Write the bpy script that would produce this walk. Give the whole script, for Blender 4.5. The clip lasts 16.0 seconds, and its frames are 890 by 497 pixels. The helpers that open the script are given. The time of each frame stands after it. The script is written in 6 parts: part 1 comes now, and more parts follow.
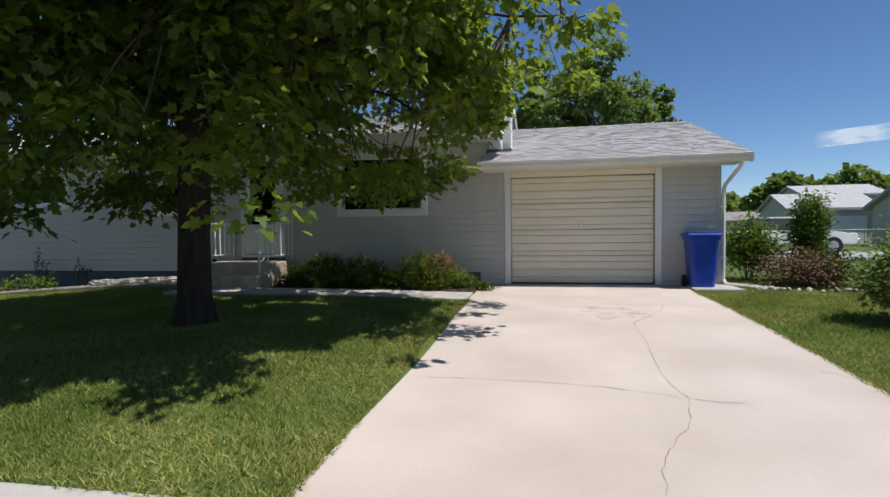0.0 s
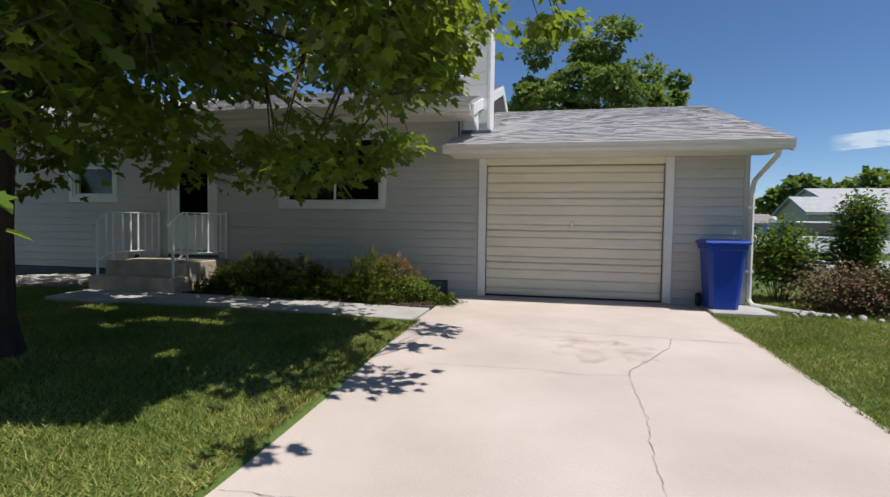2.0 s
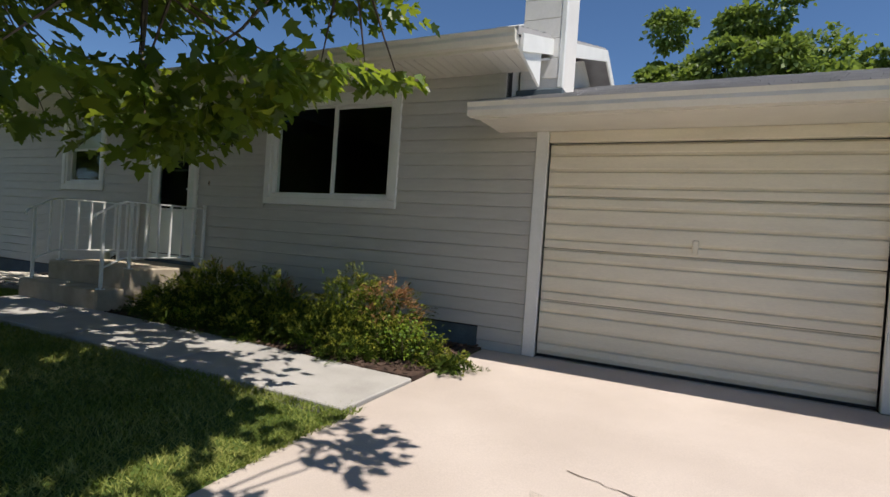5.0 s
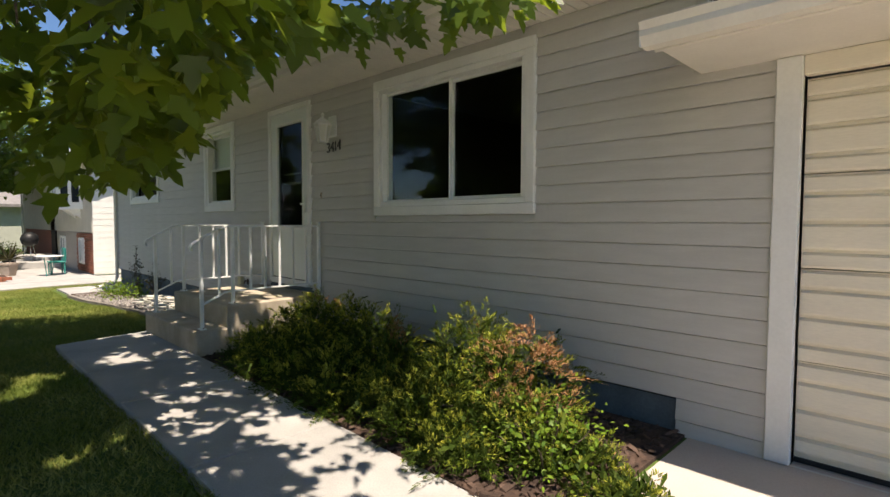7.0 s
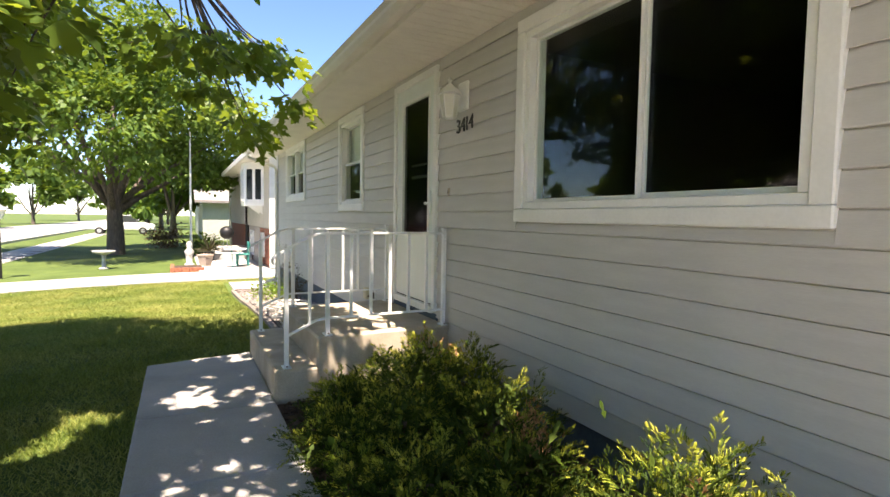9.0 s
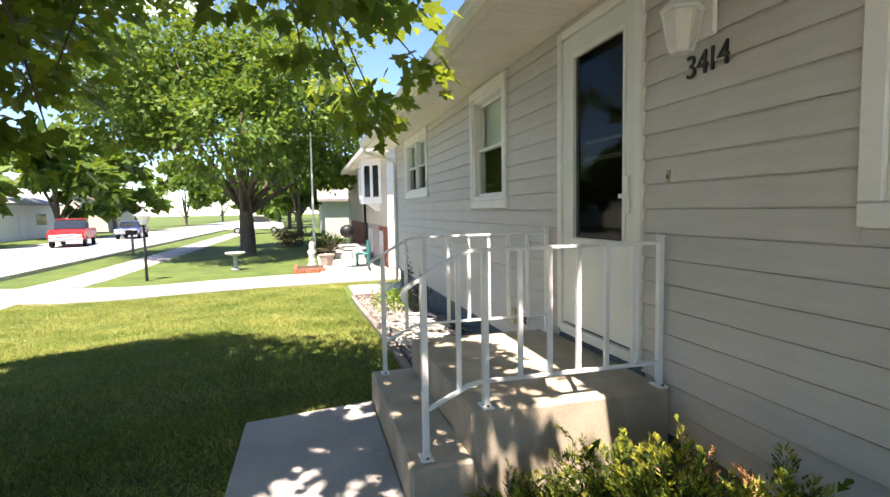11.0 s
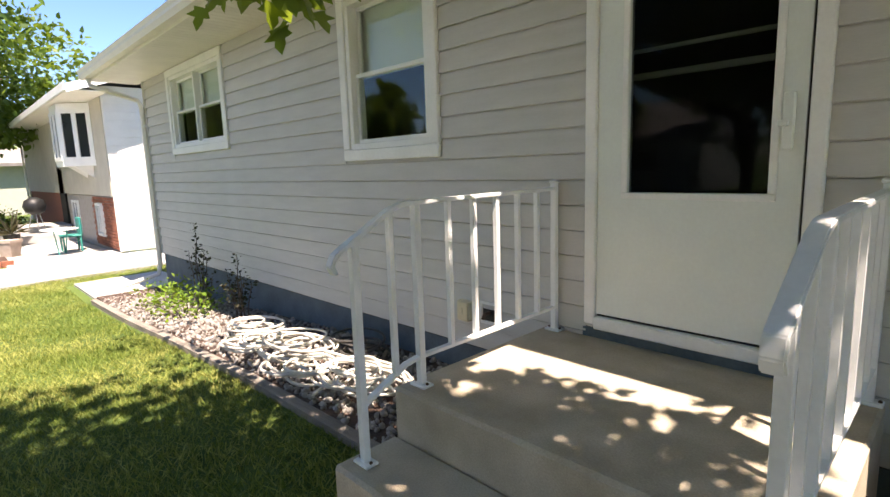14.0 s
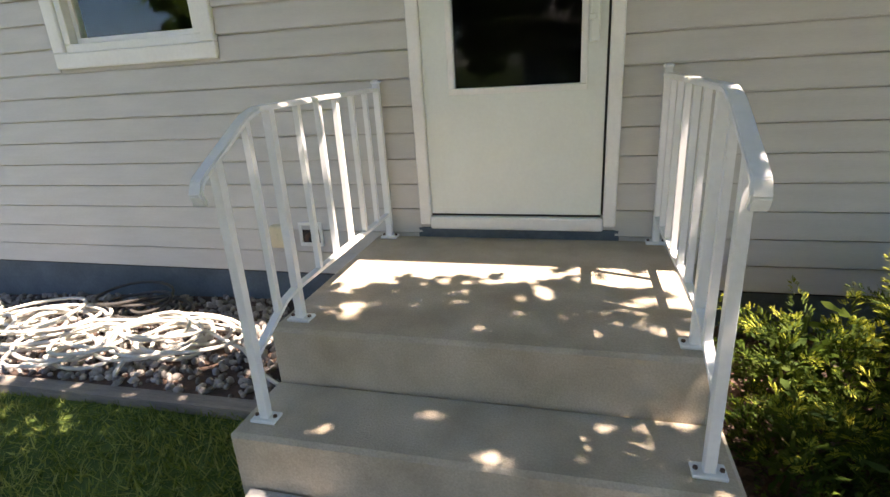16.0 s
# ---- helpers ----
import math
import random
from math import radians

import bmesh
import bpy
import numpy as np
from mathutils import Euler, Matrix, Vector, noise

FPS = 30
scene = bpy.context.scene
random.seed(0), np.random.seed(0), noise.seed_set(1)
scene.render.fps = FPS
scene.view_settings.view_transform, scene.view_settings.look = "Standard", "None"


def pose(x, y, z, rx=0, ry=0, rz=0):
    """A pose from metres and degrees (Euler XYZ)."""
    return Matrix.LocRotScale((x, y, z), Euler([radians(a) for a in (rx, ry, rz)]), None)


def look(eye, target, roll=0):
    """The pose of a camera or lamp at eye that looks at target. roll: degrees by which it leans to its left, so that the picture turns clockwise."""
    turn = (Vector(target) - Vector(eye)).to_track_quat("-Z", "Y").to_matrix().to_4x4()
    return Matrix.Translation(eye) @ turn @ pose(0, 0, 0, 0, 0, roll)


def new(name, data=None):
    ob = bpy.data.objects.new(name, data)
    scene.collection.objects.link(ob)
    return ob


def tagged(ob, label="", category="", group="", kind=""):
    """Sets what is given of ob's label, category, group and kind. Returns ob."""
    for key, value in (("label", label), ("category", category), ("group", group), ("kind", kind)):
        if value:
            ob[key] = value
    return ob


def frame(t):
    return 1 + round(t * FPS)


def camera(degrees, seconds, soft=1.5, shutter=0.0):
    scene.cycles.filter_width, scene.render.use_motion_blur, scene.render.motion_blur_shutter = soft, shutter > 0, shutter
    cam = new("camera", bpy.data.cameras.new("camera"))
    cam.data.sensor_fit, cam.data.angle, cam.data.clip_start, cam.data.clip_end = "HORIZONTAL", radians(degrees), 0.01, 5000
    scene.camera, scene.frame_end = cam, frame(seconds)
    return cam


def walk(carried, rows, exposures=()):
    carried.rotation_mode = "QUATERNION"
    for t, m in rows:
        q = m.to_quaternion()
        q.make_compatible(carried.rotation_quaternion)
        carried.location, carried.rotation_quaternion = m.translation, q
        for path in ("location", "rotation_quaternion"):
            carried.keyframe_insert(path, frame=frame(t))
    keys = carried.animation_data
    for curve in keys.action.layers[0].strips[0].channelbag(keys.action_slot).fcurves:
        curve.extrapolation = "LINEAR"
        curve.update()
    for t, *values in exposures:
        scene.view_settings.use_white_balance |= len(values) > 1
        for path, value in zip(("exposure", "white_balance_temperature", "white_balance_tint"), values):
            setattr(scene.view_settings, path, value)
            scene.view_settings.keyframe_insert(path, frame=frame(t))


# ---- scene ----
cam = camera(81.1, 16.0)

PATH = [
    (0, (0.843, -10.122, 1.04), (0.45, -8.162, 0.973), -0.7),
    (0.5, (0.834, -9.747, 1.103), (0.44, -7.787, 1.033), -0.8),
    (1, (1.009, -9.184, 1.108), (0.581, -7.232, 1.028), -0.0),
    (1.5, (1.087, -8.728, 1.109), (0.662, -6.776, 1.029), -0.2),
    (2, (1.216, -8.138, 1.101), (0.796, -6.185, 1.013), 0.8),
    (2.5, (1.261, -7.616, 1.114), (0.814, -5.668, 1.041), 0.6),
    (3, (1.383, -7.019, 1.048), (0.911, -5.076, 1.015), -0.8),
    (3.5, (1.477, -6.416, 1.037), (0.909, -4.499, 0.986), 0.3),
    (4, (1.505, -5.847, 1.008), (0.851, -3.959, 0.938), 1.2),
    (4.2, (1.511, -5.636, 0.987), (0.818, -3.761, 0.938), 2.1),
    (6.5, (0.943, -3.637, 1.279), (-0.316, -2.085, 1.197), 1.5),
    (7, (0.71, -3.241, 1.285), (-0.692, -1.817, 1.187), 0.2),
    (7.5, (0.441, -2.93, 1.279), (-1.035, -1.588, 1.134), -0.5),
    (8, (0.157, -2.56, 1.292), (-1.425, -1.35, 1.112), 0.8),
    (8.5, (-0.209, -2.291, 1.326), (-1.887, -1.213, 1.17), 0.2),
    (9, (-0.541, -2.028, 1.374), (-2.32, -1.121, 1.257), 0.9),
    (9.5, (-0.876, -1.94, 1.399), (-2.747, -1.245, 1.268), 0.4),
    (10, (-1.271, -1.84, 1.439), (-3.194, -1.311, 1.287), -0.3),
    (10.2, (-1.407, -1.799, 1.443), (-3.342, -1.319, 1.285), -0.7),
    (12.3, (-3.29, -2.024, 1.409), (-5.174, -1.378, 1.231), -1.3),
    (12.5, (-3.442, -2.043, 1.399), (-5.313, -1.366, 1.203), -1.0),
    (13, (-3.746, -2.081, 1.428), (-5.566, -1.278, 1.221), -0.3),
    (13.5, (-4.001, -2.26, 1.406), (-5.648, -1.147, 1.188), -1.5),
    (14, (-4.226, -2.405, 1.38), (-5.644, -1.028, 1.07), -1.9),
    (14.5, (-4.448, -2.408, 1.325), (-5.668, -0.915, 0.79), -4.6),
    (15, (-4.622, -2.423, 1.295), (-5.587, -0.86, 0.503), -4.1),
    (15.5, (-4.768, -2.531, 1.259), (-5.344, -0.848, 0.344), -6.5),
    (16, (-4.802, -2.601, 1.335), (-5.299, -0.779, 0.676), -3.5),
]
walk(cam, [(t, look(eye, target, roll)) for t, eye, target, roll in PATH],
     exposures=[(0, 0.05, 6400, 12), (4, 0.05, 6550, 12), (6.5, 0.55, 7200, 13), (7, 0.75, 7350, 14), (8, 1.32, 7600, 17), (9, 1.85, 7580, 19), (10, 1.93, 7330, 20),
                (12.5, 1.75, 7270, 20), (13.5, 1.78, 7450, 20), (14.5, 1.72, 7450, 21), (15, 2.0, 7450, 22), (16, 2.2, 7450, 22)])

# ---- light ----
SUN_TO = Vector((0.42, -0.14, 1.0)).normalized()
world = bpy.data.worlds.new("sky")
scene.world = world
world.use_nodes = True
wn, wl = world.node_tree.nodes, world.node_tree.links
sky = wn.new("ShaderNodeTexSky")
sky.sky_type = "NISHITA"
sky.sun_disc = False
sky.sun_elevation = math.asin(SUN_TO.z)
sky.sun_rotation = math.atan2(SUN_TO.x, SUN_TO.y)
sky.altitude = 2200
sky.air_density, sky.dust_density, sky.ozone_density = 1.0, 0.25, 3.5
deep = wn.new("ShaderNodeHueSaturation")
deep.inputs["Saturation"].default_value = 1.12
wl.new(sky.outputs["Color"], deep.inputs["Color"])
wl.new(deep.outputs["Color"], wn["Background"].inputs["Color"])
wn["Background"].inputs["Strength"].default_value = 0.105
sun_data = bpy.data.lights.new("sun", "SUN")
sun_data.energy, sun_data.angle, sun_data.color = 5.0, radians(0.55), (1.0, 0.95, 0.87)
sun = new("sun", sun_data)
sun.matrix_world = look(SUN_TO * 60, (0, 0, 0))

# ---- materials ----
rng = random.Random(7)


def mat(name, col, rough=0.7, var=0.15, scale=6.0, fine=80.0, bump=0.2, metal=0.0, spec=0.4, island=0.0, obj=0.0, hue=None, stretch=None, depth=0.01):
    """Principled material with two scales of colour variation and fine relief. hue: second colour to blend by the large noise."""
    m = bpy.data.materials.new(name)
    m.use_nodes = True
    n, l = m.node_tree.nodes, m.node_tree.links
    b = n["Principled BSDF"]
    b.inputs["Roughness"].default_value = rough
    b.inputs["Metallic"].default_value = metal
    b.inputs["Specular IOR Level"].default_value = spec
    tc = n.new("ShaderNodeTexCoord")
    src = tc.outputs["Object"]
    if stretch:
        mp = n.new("ShaderNodeMapping")
        mp.inputs["Scale"].default_value = stretch
        l.new(src, mp.inputs["Vector"])
        src = mp.outputs["Vector"]
    big = n.new("ShaderNodeTexNoise")
    big.inputs["Scale"].default_value, big.inputs["Detail"].default_value = scale, 5
    small = n.new("ShaderNodeTexNoise")
    small.inputs["Scale"].default_value, small.inputs["Detail"].default_value = fine, 3
    l.new(src, big.inputs["Vector"])
    l.new(src, small.inputs["Vector"])
    ramp = n.new("ShaderNodeValToRGB")
    two = hue or tuple(c * (1 - var) for c in col)
    one = tuple(min(1, c * (1 + var * 0.6)) for c in col)
    ramp.color_ramp.elements[0].position, ramp.color_ramp.elements[1].position = 0.32, 0.68
    ramp.color_ramp.elements[0].color, ramp.color_ramp.elements[1].color = (*two, 1), (*one, 1)
    l.new(big.outputs["Fac"], ramp.inputs["Fac"])
    mul = n.new("ShaderNodeMix")
    mul.data_type, mul.blend_type = "RGBA", "MULTIPLY"
    mul.inputs["Factor"].default_value = 1.0
    vr = n.new("ShaderNodeMapRange")
    vr.inputs["From Min"].default_value, vr.inputs["From Max"].default_value = 0.3, 0.7
    vr.inputs["To Min"].default_value, vr.inputs["To Max"].default_value = 1 - var * 0.7, 1 + var * 0.3
    l.new(small.outputs["Fac"], vr.inputs["Value"])
    l.new(ramp.outputs["Color"], mul.inputs["A"])
    l.new(vr.outputs["Result"], mul.inputs["B"])
    out = mul.outputs["Result"]
    for amount, kind in ((island, "island"), (obj, "obj")):
        if not amount:
            continue
        if kind == "island":
            g = n.new("ShaderNodeNewGeometry").outputs["Random Per Island"]
        else:
            g = n.new("ShaderNodeObjectInfo").outputs["Random"]
        r2 = n.new("ShaderNodeMapRange")
        r2.inputs["To Min"].default_value, r2.inputs["To Max"].default_value = 1 - amount, 1 + amount
        l.new(g, r2.inputs["Value"])
        mm = n.new("ShaderNodeMix")
        mm.data_type, mm.blend_type = "RGBA", "MULTIPLY"
        mm.inputs["Factor"].default_value = 1.0
        l.new(out, mm.inputs["A"])
        l.new(r2.outputs["Result"], mm.inputs["B"])
        out = mm.outputs["Result"]
    l.new(out, b.inputs["Base Color"])
    if bump:
        bp = n.new("ShaderNodeBump")
        bp.inputs["Strength"].default_value, bp.inputs["Distance"].default_value = bump, depth
        l.new(small.outputs["Fac"], bp.inputs["Height"])
        l.new(bp.outputs["Normal"], b.inputs["Normal"])
    return m


def leaf_mat(name, dark, light, through_col, rough=0.45, amount=0.35, patchy=0.0, spec=0.3):
    """Leaves: colour by island, light let through."""
    m = bpy.data.materials.new(name)
    m.use_nodes = True
    n, l = m.node_tree.nodes, m.node_tree.links
    b = n["Principled BSDF"]
    b.inputs["Roughness"].default_value = rough
    b.inputs["Specular IOR Level"].default_value = spec
    g = n.new("ShaderNodeNewGeometry")
    ramp = n.new("ShaderNodeValToRGB")
    ramp.color_ramp.elements[0].color, ramp.color_ramp.elements[1].color = (*dark, 1), (*light, 1)
    l.new(g.outputs["Random Per Island"], ramp.inputs["Fac"])
    out = ramp.outputs["Color"]
    if patchy:
        tc, nz, mr, mu = (n.new(k) for k in ("ShaderNodeTexCoord", "ShaderNodeTexNoise", "ShaderNodeValToRGB", "ShaderNodeMix"))
        nz.inputs["Scale"].default_value, nz.inputs["Detail"].default_value = patchy, 4
        mr.color_ramp.elements[0].color, mr.color_ramp.elements[1].color = (0.62, 0.74, 0.58, 1), (1.33, 1.18, 1.25, 1)
        mr.color_ramp.elements[0].position, mr.color_ramp.elements[1].position = 0.35, 0.68
        mu.data_type, mu.blend_type = "RGBA", "MULTIPLY"
        mu.inputs["Factor"].default_value = 1.0
        l.new(tc.outputs["Object"], nz.inputs["Vector"])
        l.new(nz.outputs["Fac"], mr.inputs["Fac"])
        l.new(out, mu.inputs["A"])
        l.new(mr.outputs["Color"], mu.inputs["B"])
        out = mu.outputs["Result"]
    l.new(out, b.inputs["Base Color"])
    t = n.new("ShaderNodeBsdfTranslucent")
    t.inputs["Color"].default_value = (*through_col, 1)
    mix = n.new("ShaderNodeMixShader")
    mix.inputs["Fac"].default_value = amount
    l.new(b.outputs["BSDF"], mix.inputs[1])
    l.new(t.outputs["BSDF"], mix.inputs[2])
    l.new(mix.outputs["Shader"], n["Material Output"].inputs["Surface"])
    return m


def glass_mat(name, tint=(0.9, 0.95, 0.93), base=0.03, edge=0.22):
    """Window glass: clear with a Fresnel reflection."""
    m = bpy.data.materials.new(name)
    m.use_nodes = True
    n, l = m.node_tree.nodes, m.node_tree.links
    n.remove(n["Principled BSDF"])
    tr, gl, mix, fr, pw, ma = (n.new(k) for k in ("ShaderNodeBsdfTransparent", "ShaderNodeBsdfGlossy", "ShaderNodeMixShader", "ShaderNodeLayerWeight", "ShaderNodeMath", "ShaderNodeMath"))
    tr.inputs["Color"].default_value = (*tint, 1)
    gl.inputs["Roughness"].default_value = 0.01
    fr.inputs["Blend"].default_value = 0.5
    pw.operation, pw.inputs[1].default_value = "POWER", 3.5
    ma.operation, ma.inputs[1].default_value, ma.inputs[2].default_value = "MULTIPLY_ADD", edge, base
    l.new(fr.outputs["Facing"], pw.inputs[0])
    l.new(pw.outputs[0], ma.inputs[0])
    l.new(ma.outputs[0], mix.inputs["Fac"])
    l.new(tr.outputs["BSDF"], mix.inputs[1])
    l.new(gl.outputs["BSDF"], mix.inputs[2])
    l.new(mix.outputs["Shader"], n["Material Output"].inputs["Surface"])
    return m


M_SIDING = mat("vinyl_siding", (0.545, 0.535, 0.505), 0.50, 0.06, 3, 40, 0.08, obj=0.02, stretch=(1, 1, 6))
M_WHITE = mat("white_paint", (0.79, 0.80, 0.775), 0.45, 0.05, 4, 60, 0.05)
M_SOFFIT = mat("soffit_white", (0.76, 0.73, 0.66), 0.5, 0.05, 4, 60, 0.05)
M_DOOR = mat("door_white", (0.72, 0.77, 0.735), 0.4, 0.04, 4, 60, 0.05)
M_GDOOR = mat("garage_cream", (0.82, 0.76, 0.62), 0.5, 0.07, 2.5, 50, 0.06, stretch=(0.6, 1, 3))
M_FOUND = mat("foundation_blue_grey", (0.10, 0.135, 0.16), 0.8, 0.2, 4, 60, 0.3)
M_DRIVE = mat("driveway_concrete", (0.52, 0.455, 0.41), 0.85, 0.13, 0.9, 130, 0.25, hue=(0.46, 0.395, 0.35))
M_WALK = mat("walk_concrete", (0.42, 0.405, 0.385), 0.85, 0.16, 2.2, 120, 0.3, hue=(0.35, 0.335, 0.315))
M_STEP = mat("tan_concrete", (0.48, 0.415, 0.325), 0.75, 0.2, 4.5, 140, 0.3, hue=(0.39, 0.325, 0.24))
M_CRACK = mat("crack_dirt", (0.16, 0.13, 0.105), 0.95, 0.3, 20, 90, 0.3)
M_SHINGLE = mat("grey_shingle", (0.43, 0.42, 0.42), 0.9, 0.12, 3, 150, 0.3, island=0.09, obj=0.09)
M_ASPHALT = mat("pale_asphalt", (0.33, 0.325, 0.32), 0.9, 0.14, 0.6, 120, 0.3)
M_SOIL = mat("lawn_soil", (0.080, 0.118, 0.022), 0.95, 0.3, 1.2, 60, 0.5, hue=(0.052, 0.088, 0.014))
M_MULCH = mat("bed_mulch", (0.085, 0.05, 0.035), 0.95, 0.4, 8, 70, 0.8, hue=(0.04, 0.025, 0.02))
M_MULCHBIT = mat("bark_chip", (0.085, 0.052, 0.038), 0.9, 0.3, 20, 90, 0.4, island=0.5)
M_STONE = mat("river_stone", (0.36, 0.325, 0.295), 0.8, 0.25, 9, 80, 0.3, island=0.45, obj=0.4)
M_BARK = mat("tree_bark", (0.046, 0.033, 0.027), 0.95, 0.4, 5, 45, 0.9, stretch=(3, 3, 0.7), depth=0.03)
M_GREYBARK = mat("grey_bark", (0.15, 0.12, 0.095), 0.95, 0.35, 5, 45, 0.8, stretch=(3, 3, 0.7), depth=0.03)
M_TWIG = mat("twig_bark", (0.12, 0.09, 0.07), 0.9, 0.3, 8, 60, 0.3)
M_BLUE = mat("blue_plastic", (0.008, 0.05, 0.36), 0.38, 0.08, 5, 90, 0.06)
M_BLACK = mat("black_plastic", (0.015, 0.015, 0.016), 0.5, 0.2, 6, 90, 0.1)
M_HOSE = mat("tan_hose", (0.62, 0.59, 0.52), 0.5, 0.12, 8, 60, 0.05)
M_HOSE2 = mat("dark_hose", (0.06, 0.055, 0.05), 0.5, 0.12, 8, 60, 0.05)
M_BRICK = mat("red_brick", (0.27, 0.095, 0.055), 0.85, 0.25, 12, 90, 0.3, obj=0.3, island=0.3)
M_MORTAR = mat("mortar", (0.38, 0.35, 0.32), 0.9, 0.15, 9, 90, 0.3)
# near-black stands in for the gloom of unlit rooms and a shaded entry
M_DARK = mat("unlit_black", (0.014, 0.013, 0.012), 0.9, 0.2, 3, 30, 0.1)
M_IVORY = mat("ivory_plastic", (0.68, 0.60, 0.40), 0.45, 0.05, 8, 60, 0.02)
M_TIMBER = mat("weathered_timber", (0.27, 0.235, 0.20), 0.9, 0.3, 5, 70, 0.6, stretch=(0.5, 6, 6))
M_NBWHITE = mat("white_vinyl", (0.78, 0.76, 0.72), 0.5, 0.05, 3, 40, 0.05, obj=0.02)
M_NBTAN = mat("tan_stucco", (0.50, 0.47, 0.40), 0.8, 0.08, 3, 70, 0.15)
M_NBSAGE = mat("sage_siding", (0.47, 0.48, 0.42), 0.7, 0.06, 3, 60, 0.08)
M_ROOFB = mat("brown_grey_shingle", (0.26, 0.24, 0.23), 0.9, 0.2, 4, 90, 0.3)
M_STEEL = mat("galvanised_steel", (0.45, 0.46, 0.46), 0.45, 0.12, 8, 60, 0.05, metal=0.8)
M_TEAL = mat("teal_plastic", (0.02, 0.22, 0.19), 0.45, 0.08, 8, 60, 0.05)
M_TERRA = mat("planter_clay", (0.42, 0.33, 0.27), 0.85, 0.15, 8, 60, 0.2)
M_RED = mat("red_car_paint", (0.42, 0.02, 0.02), 0.25, 0.05, 4, 60, 0.0, spec=0.6)
M_NAVY = mat("blue_car_paint", (0.02, 0.05, 0.20), 0.25, 0.05, 4, 60, 0.0, spec=0.6)
M_TYRE = mat("tyre_rubber", (0.02, 0.02, 0.02), 0.85, 0.2, 9, 60, 0.1)
M_CARGLASS = mat("dark_car_glass", (0.02, 0.025, 0.03), 0.08, 0.05, 3, 30, 0.0, spec=0.8)
M_STATUE = mat("pale_stone", (0.45, 0.44, 0.42), 0.9, 0.2, 9, 80, 0.3)
M_GREYWALL = mat("grey_blue_siding", (0.42, 0.45, 0.48), 0.7, 0.06, 3, 60, 0.08)
M_GREYROOF = mat("pale_grey_roof", (0.40, 0.41, 0.42), 0.9, 0.12, 3, 60, 0.1)
M_GLASS = glass_mat("window_glass")
# darker tint and weaker reflection than the window glass
M_DOORGLASS = glass_mat("dim_door_glass", (0.55, 0.57, 0.56), 0.010, 0.10)
M_SCREEN = mat("bird_fence_wire", (0.30, 0.31, 0.31), 0.6, 0.1, 8, 60, 0.05, metal=0.5)
L_MAPLE = leaf_mat("maple_leaf", (0.016, 0.040, 0.008), (0.095, 0.160, 0.024), (0.40, 0.51, 0.045), 0.42, 0.36)
L_FAR = leaf_mat("broad_leaf_far", (0.035, 0.080, 0.014), (0.11, 0.18, 0.032), (0.24, 0.34, 0.03), 0.5, 0.32)
L_POPLAR = leaf_mat("ash_leaf_far", (0.06, 0.10, 0.03), (0.20, 0.28, 0.075), (0.28, 0.38, 0.06), 0.45, 0.36)
L_JUNIPER = leaf_mat("juniper_spray", (0.016, 0.036, 0.007), (0.085, 0.125, 0.016), (0.12, 0.17, 0.02), 0.65, 0.12, 6.0, 0.15)
L_JUNTIP = leaf_mat("juniper_sunlit_growth", (0.17, 0.21, 0.022), (0.42, 0.43, 0.065), (0.32, 0.36, 0.04), 0.6, 0.22, 6.0, 0.2)
L_RUST = leaf_mat("rusty_spray", (0.22, 0.10, 0.04), (0.62, 0.35, 0.18), (0.34, 0.16, 0.05), 0.7, 0.15)
L_SHRUB = leaf_mat("shrub_leaf", (0.06, 0.13, 0.015), (0.20, 0.30, 0.03), (0.25, 0.34, 0.03), 0.45, 0.3)
L_ROSE = leaf_mat("dark_stalk_leaf", (0.03, 0.035, 0.018), (0.07, 0.06, 0.035), (0.08, 0.07, 0.02), 0.6, 0.2)
L_BROWN = leaf_mat("dry_shrub_leaf", (0.10, 0.06, 0.035), (0.22, 0.14, 0.08), (0.16, 0.10, 0.04), 0.7, 0.15)
L_GRASS = leaf_mat("grass_blade", (0.070, 0.120, 0.019), (0.39, 0.405, 0.128), (0.28, 0.33, 0.055), 0.6, 0.25, 1.1, 0.1)


# ---- building helpers ----
def thing(name, at, label="", category="", group="", kind=""):
    ob = new(name)
    ob.location = at
    ob.empty_display_size = 0.2
    return tagged(ob, label, category, group, kind)


def mesh_of(bm, material, smooth=False):
    me = bpy.data.meshes.new("mesh")
    bmesh.ops.recalc_face_normals(bm, faces=bm.faces)
    bm.to_mesh(me)
    bm.free()
    me.materials.append(material)
    if smooth:
        me.polygons.foreach_set("use_smooth", [True] * len(me.polygons))
    return me


def hang(ob, parent):
    ob.parent = parent
    if parent.data is None:
        ob.matrix_parent_inverse = Matrix.Translation(-parent.location)
    return ob


def part(name, bm, material, parent, label="", smooth=False):
    ob = hang(new(name, mesh_of(bm, material, smooth)), parent)
    return tagged(ob, label)


def solid(name, bm, material, label="", category="", kind="structure", smooth=False, group=""):
    return tagged(new(name, mesh_of(bm, material, smooth)), label, category, group, kind)


def box(bm, x0, x1, y0, y1, z0, z1, bevel=0.0):
    r = bmesh.ops.create_cube(bm, size=1.0, matrix=Matrix.LocRotScale(((x0 + x1) / 2, (y0 + y1) / 2, (z0 + z1) / 2), None, (abs(x1 - x0), abs(y1 - y0), abs(z1 - z0))))
    if bevel:
        es = list({e for v in r["verts"] for e in v.link_edges})
        bmesh.ops.bevel(bm, geom=es, offset=bevel, segments=1, affect="EDGES")
    return bm


def boxes(*rows, bevel=0.0):
    bm = bmesh.new()
    for r in rows:
        box(bm, *r, bevel=bevel)
    return bm


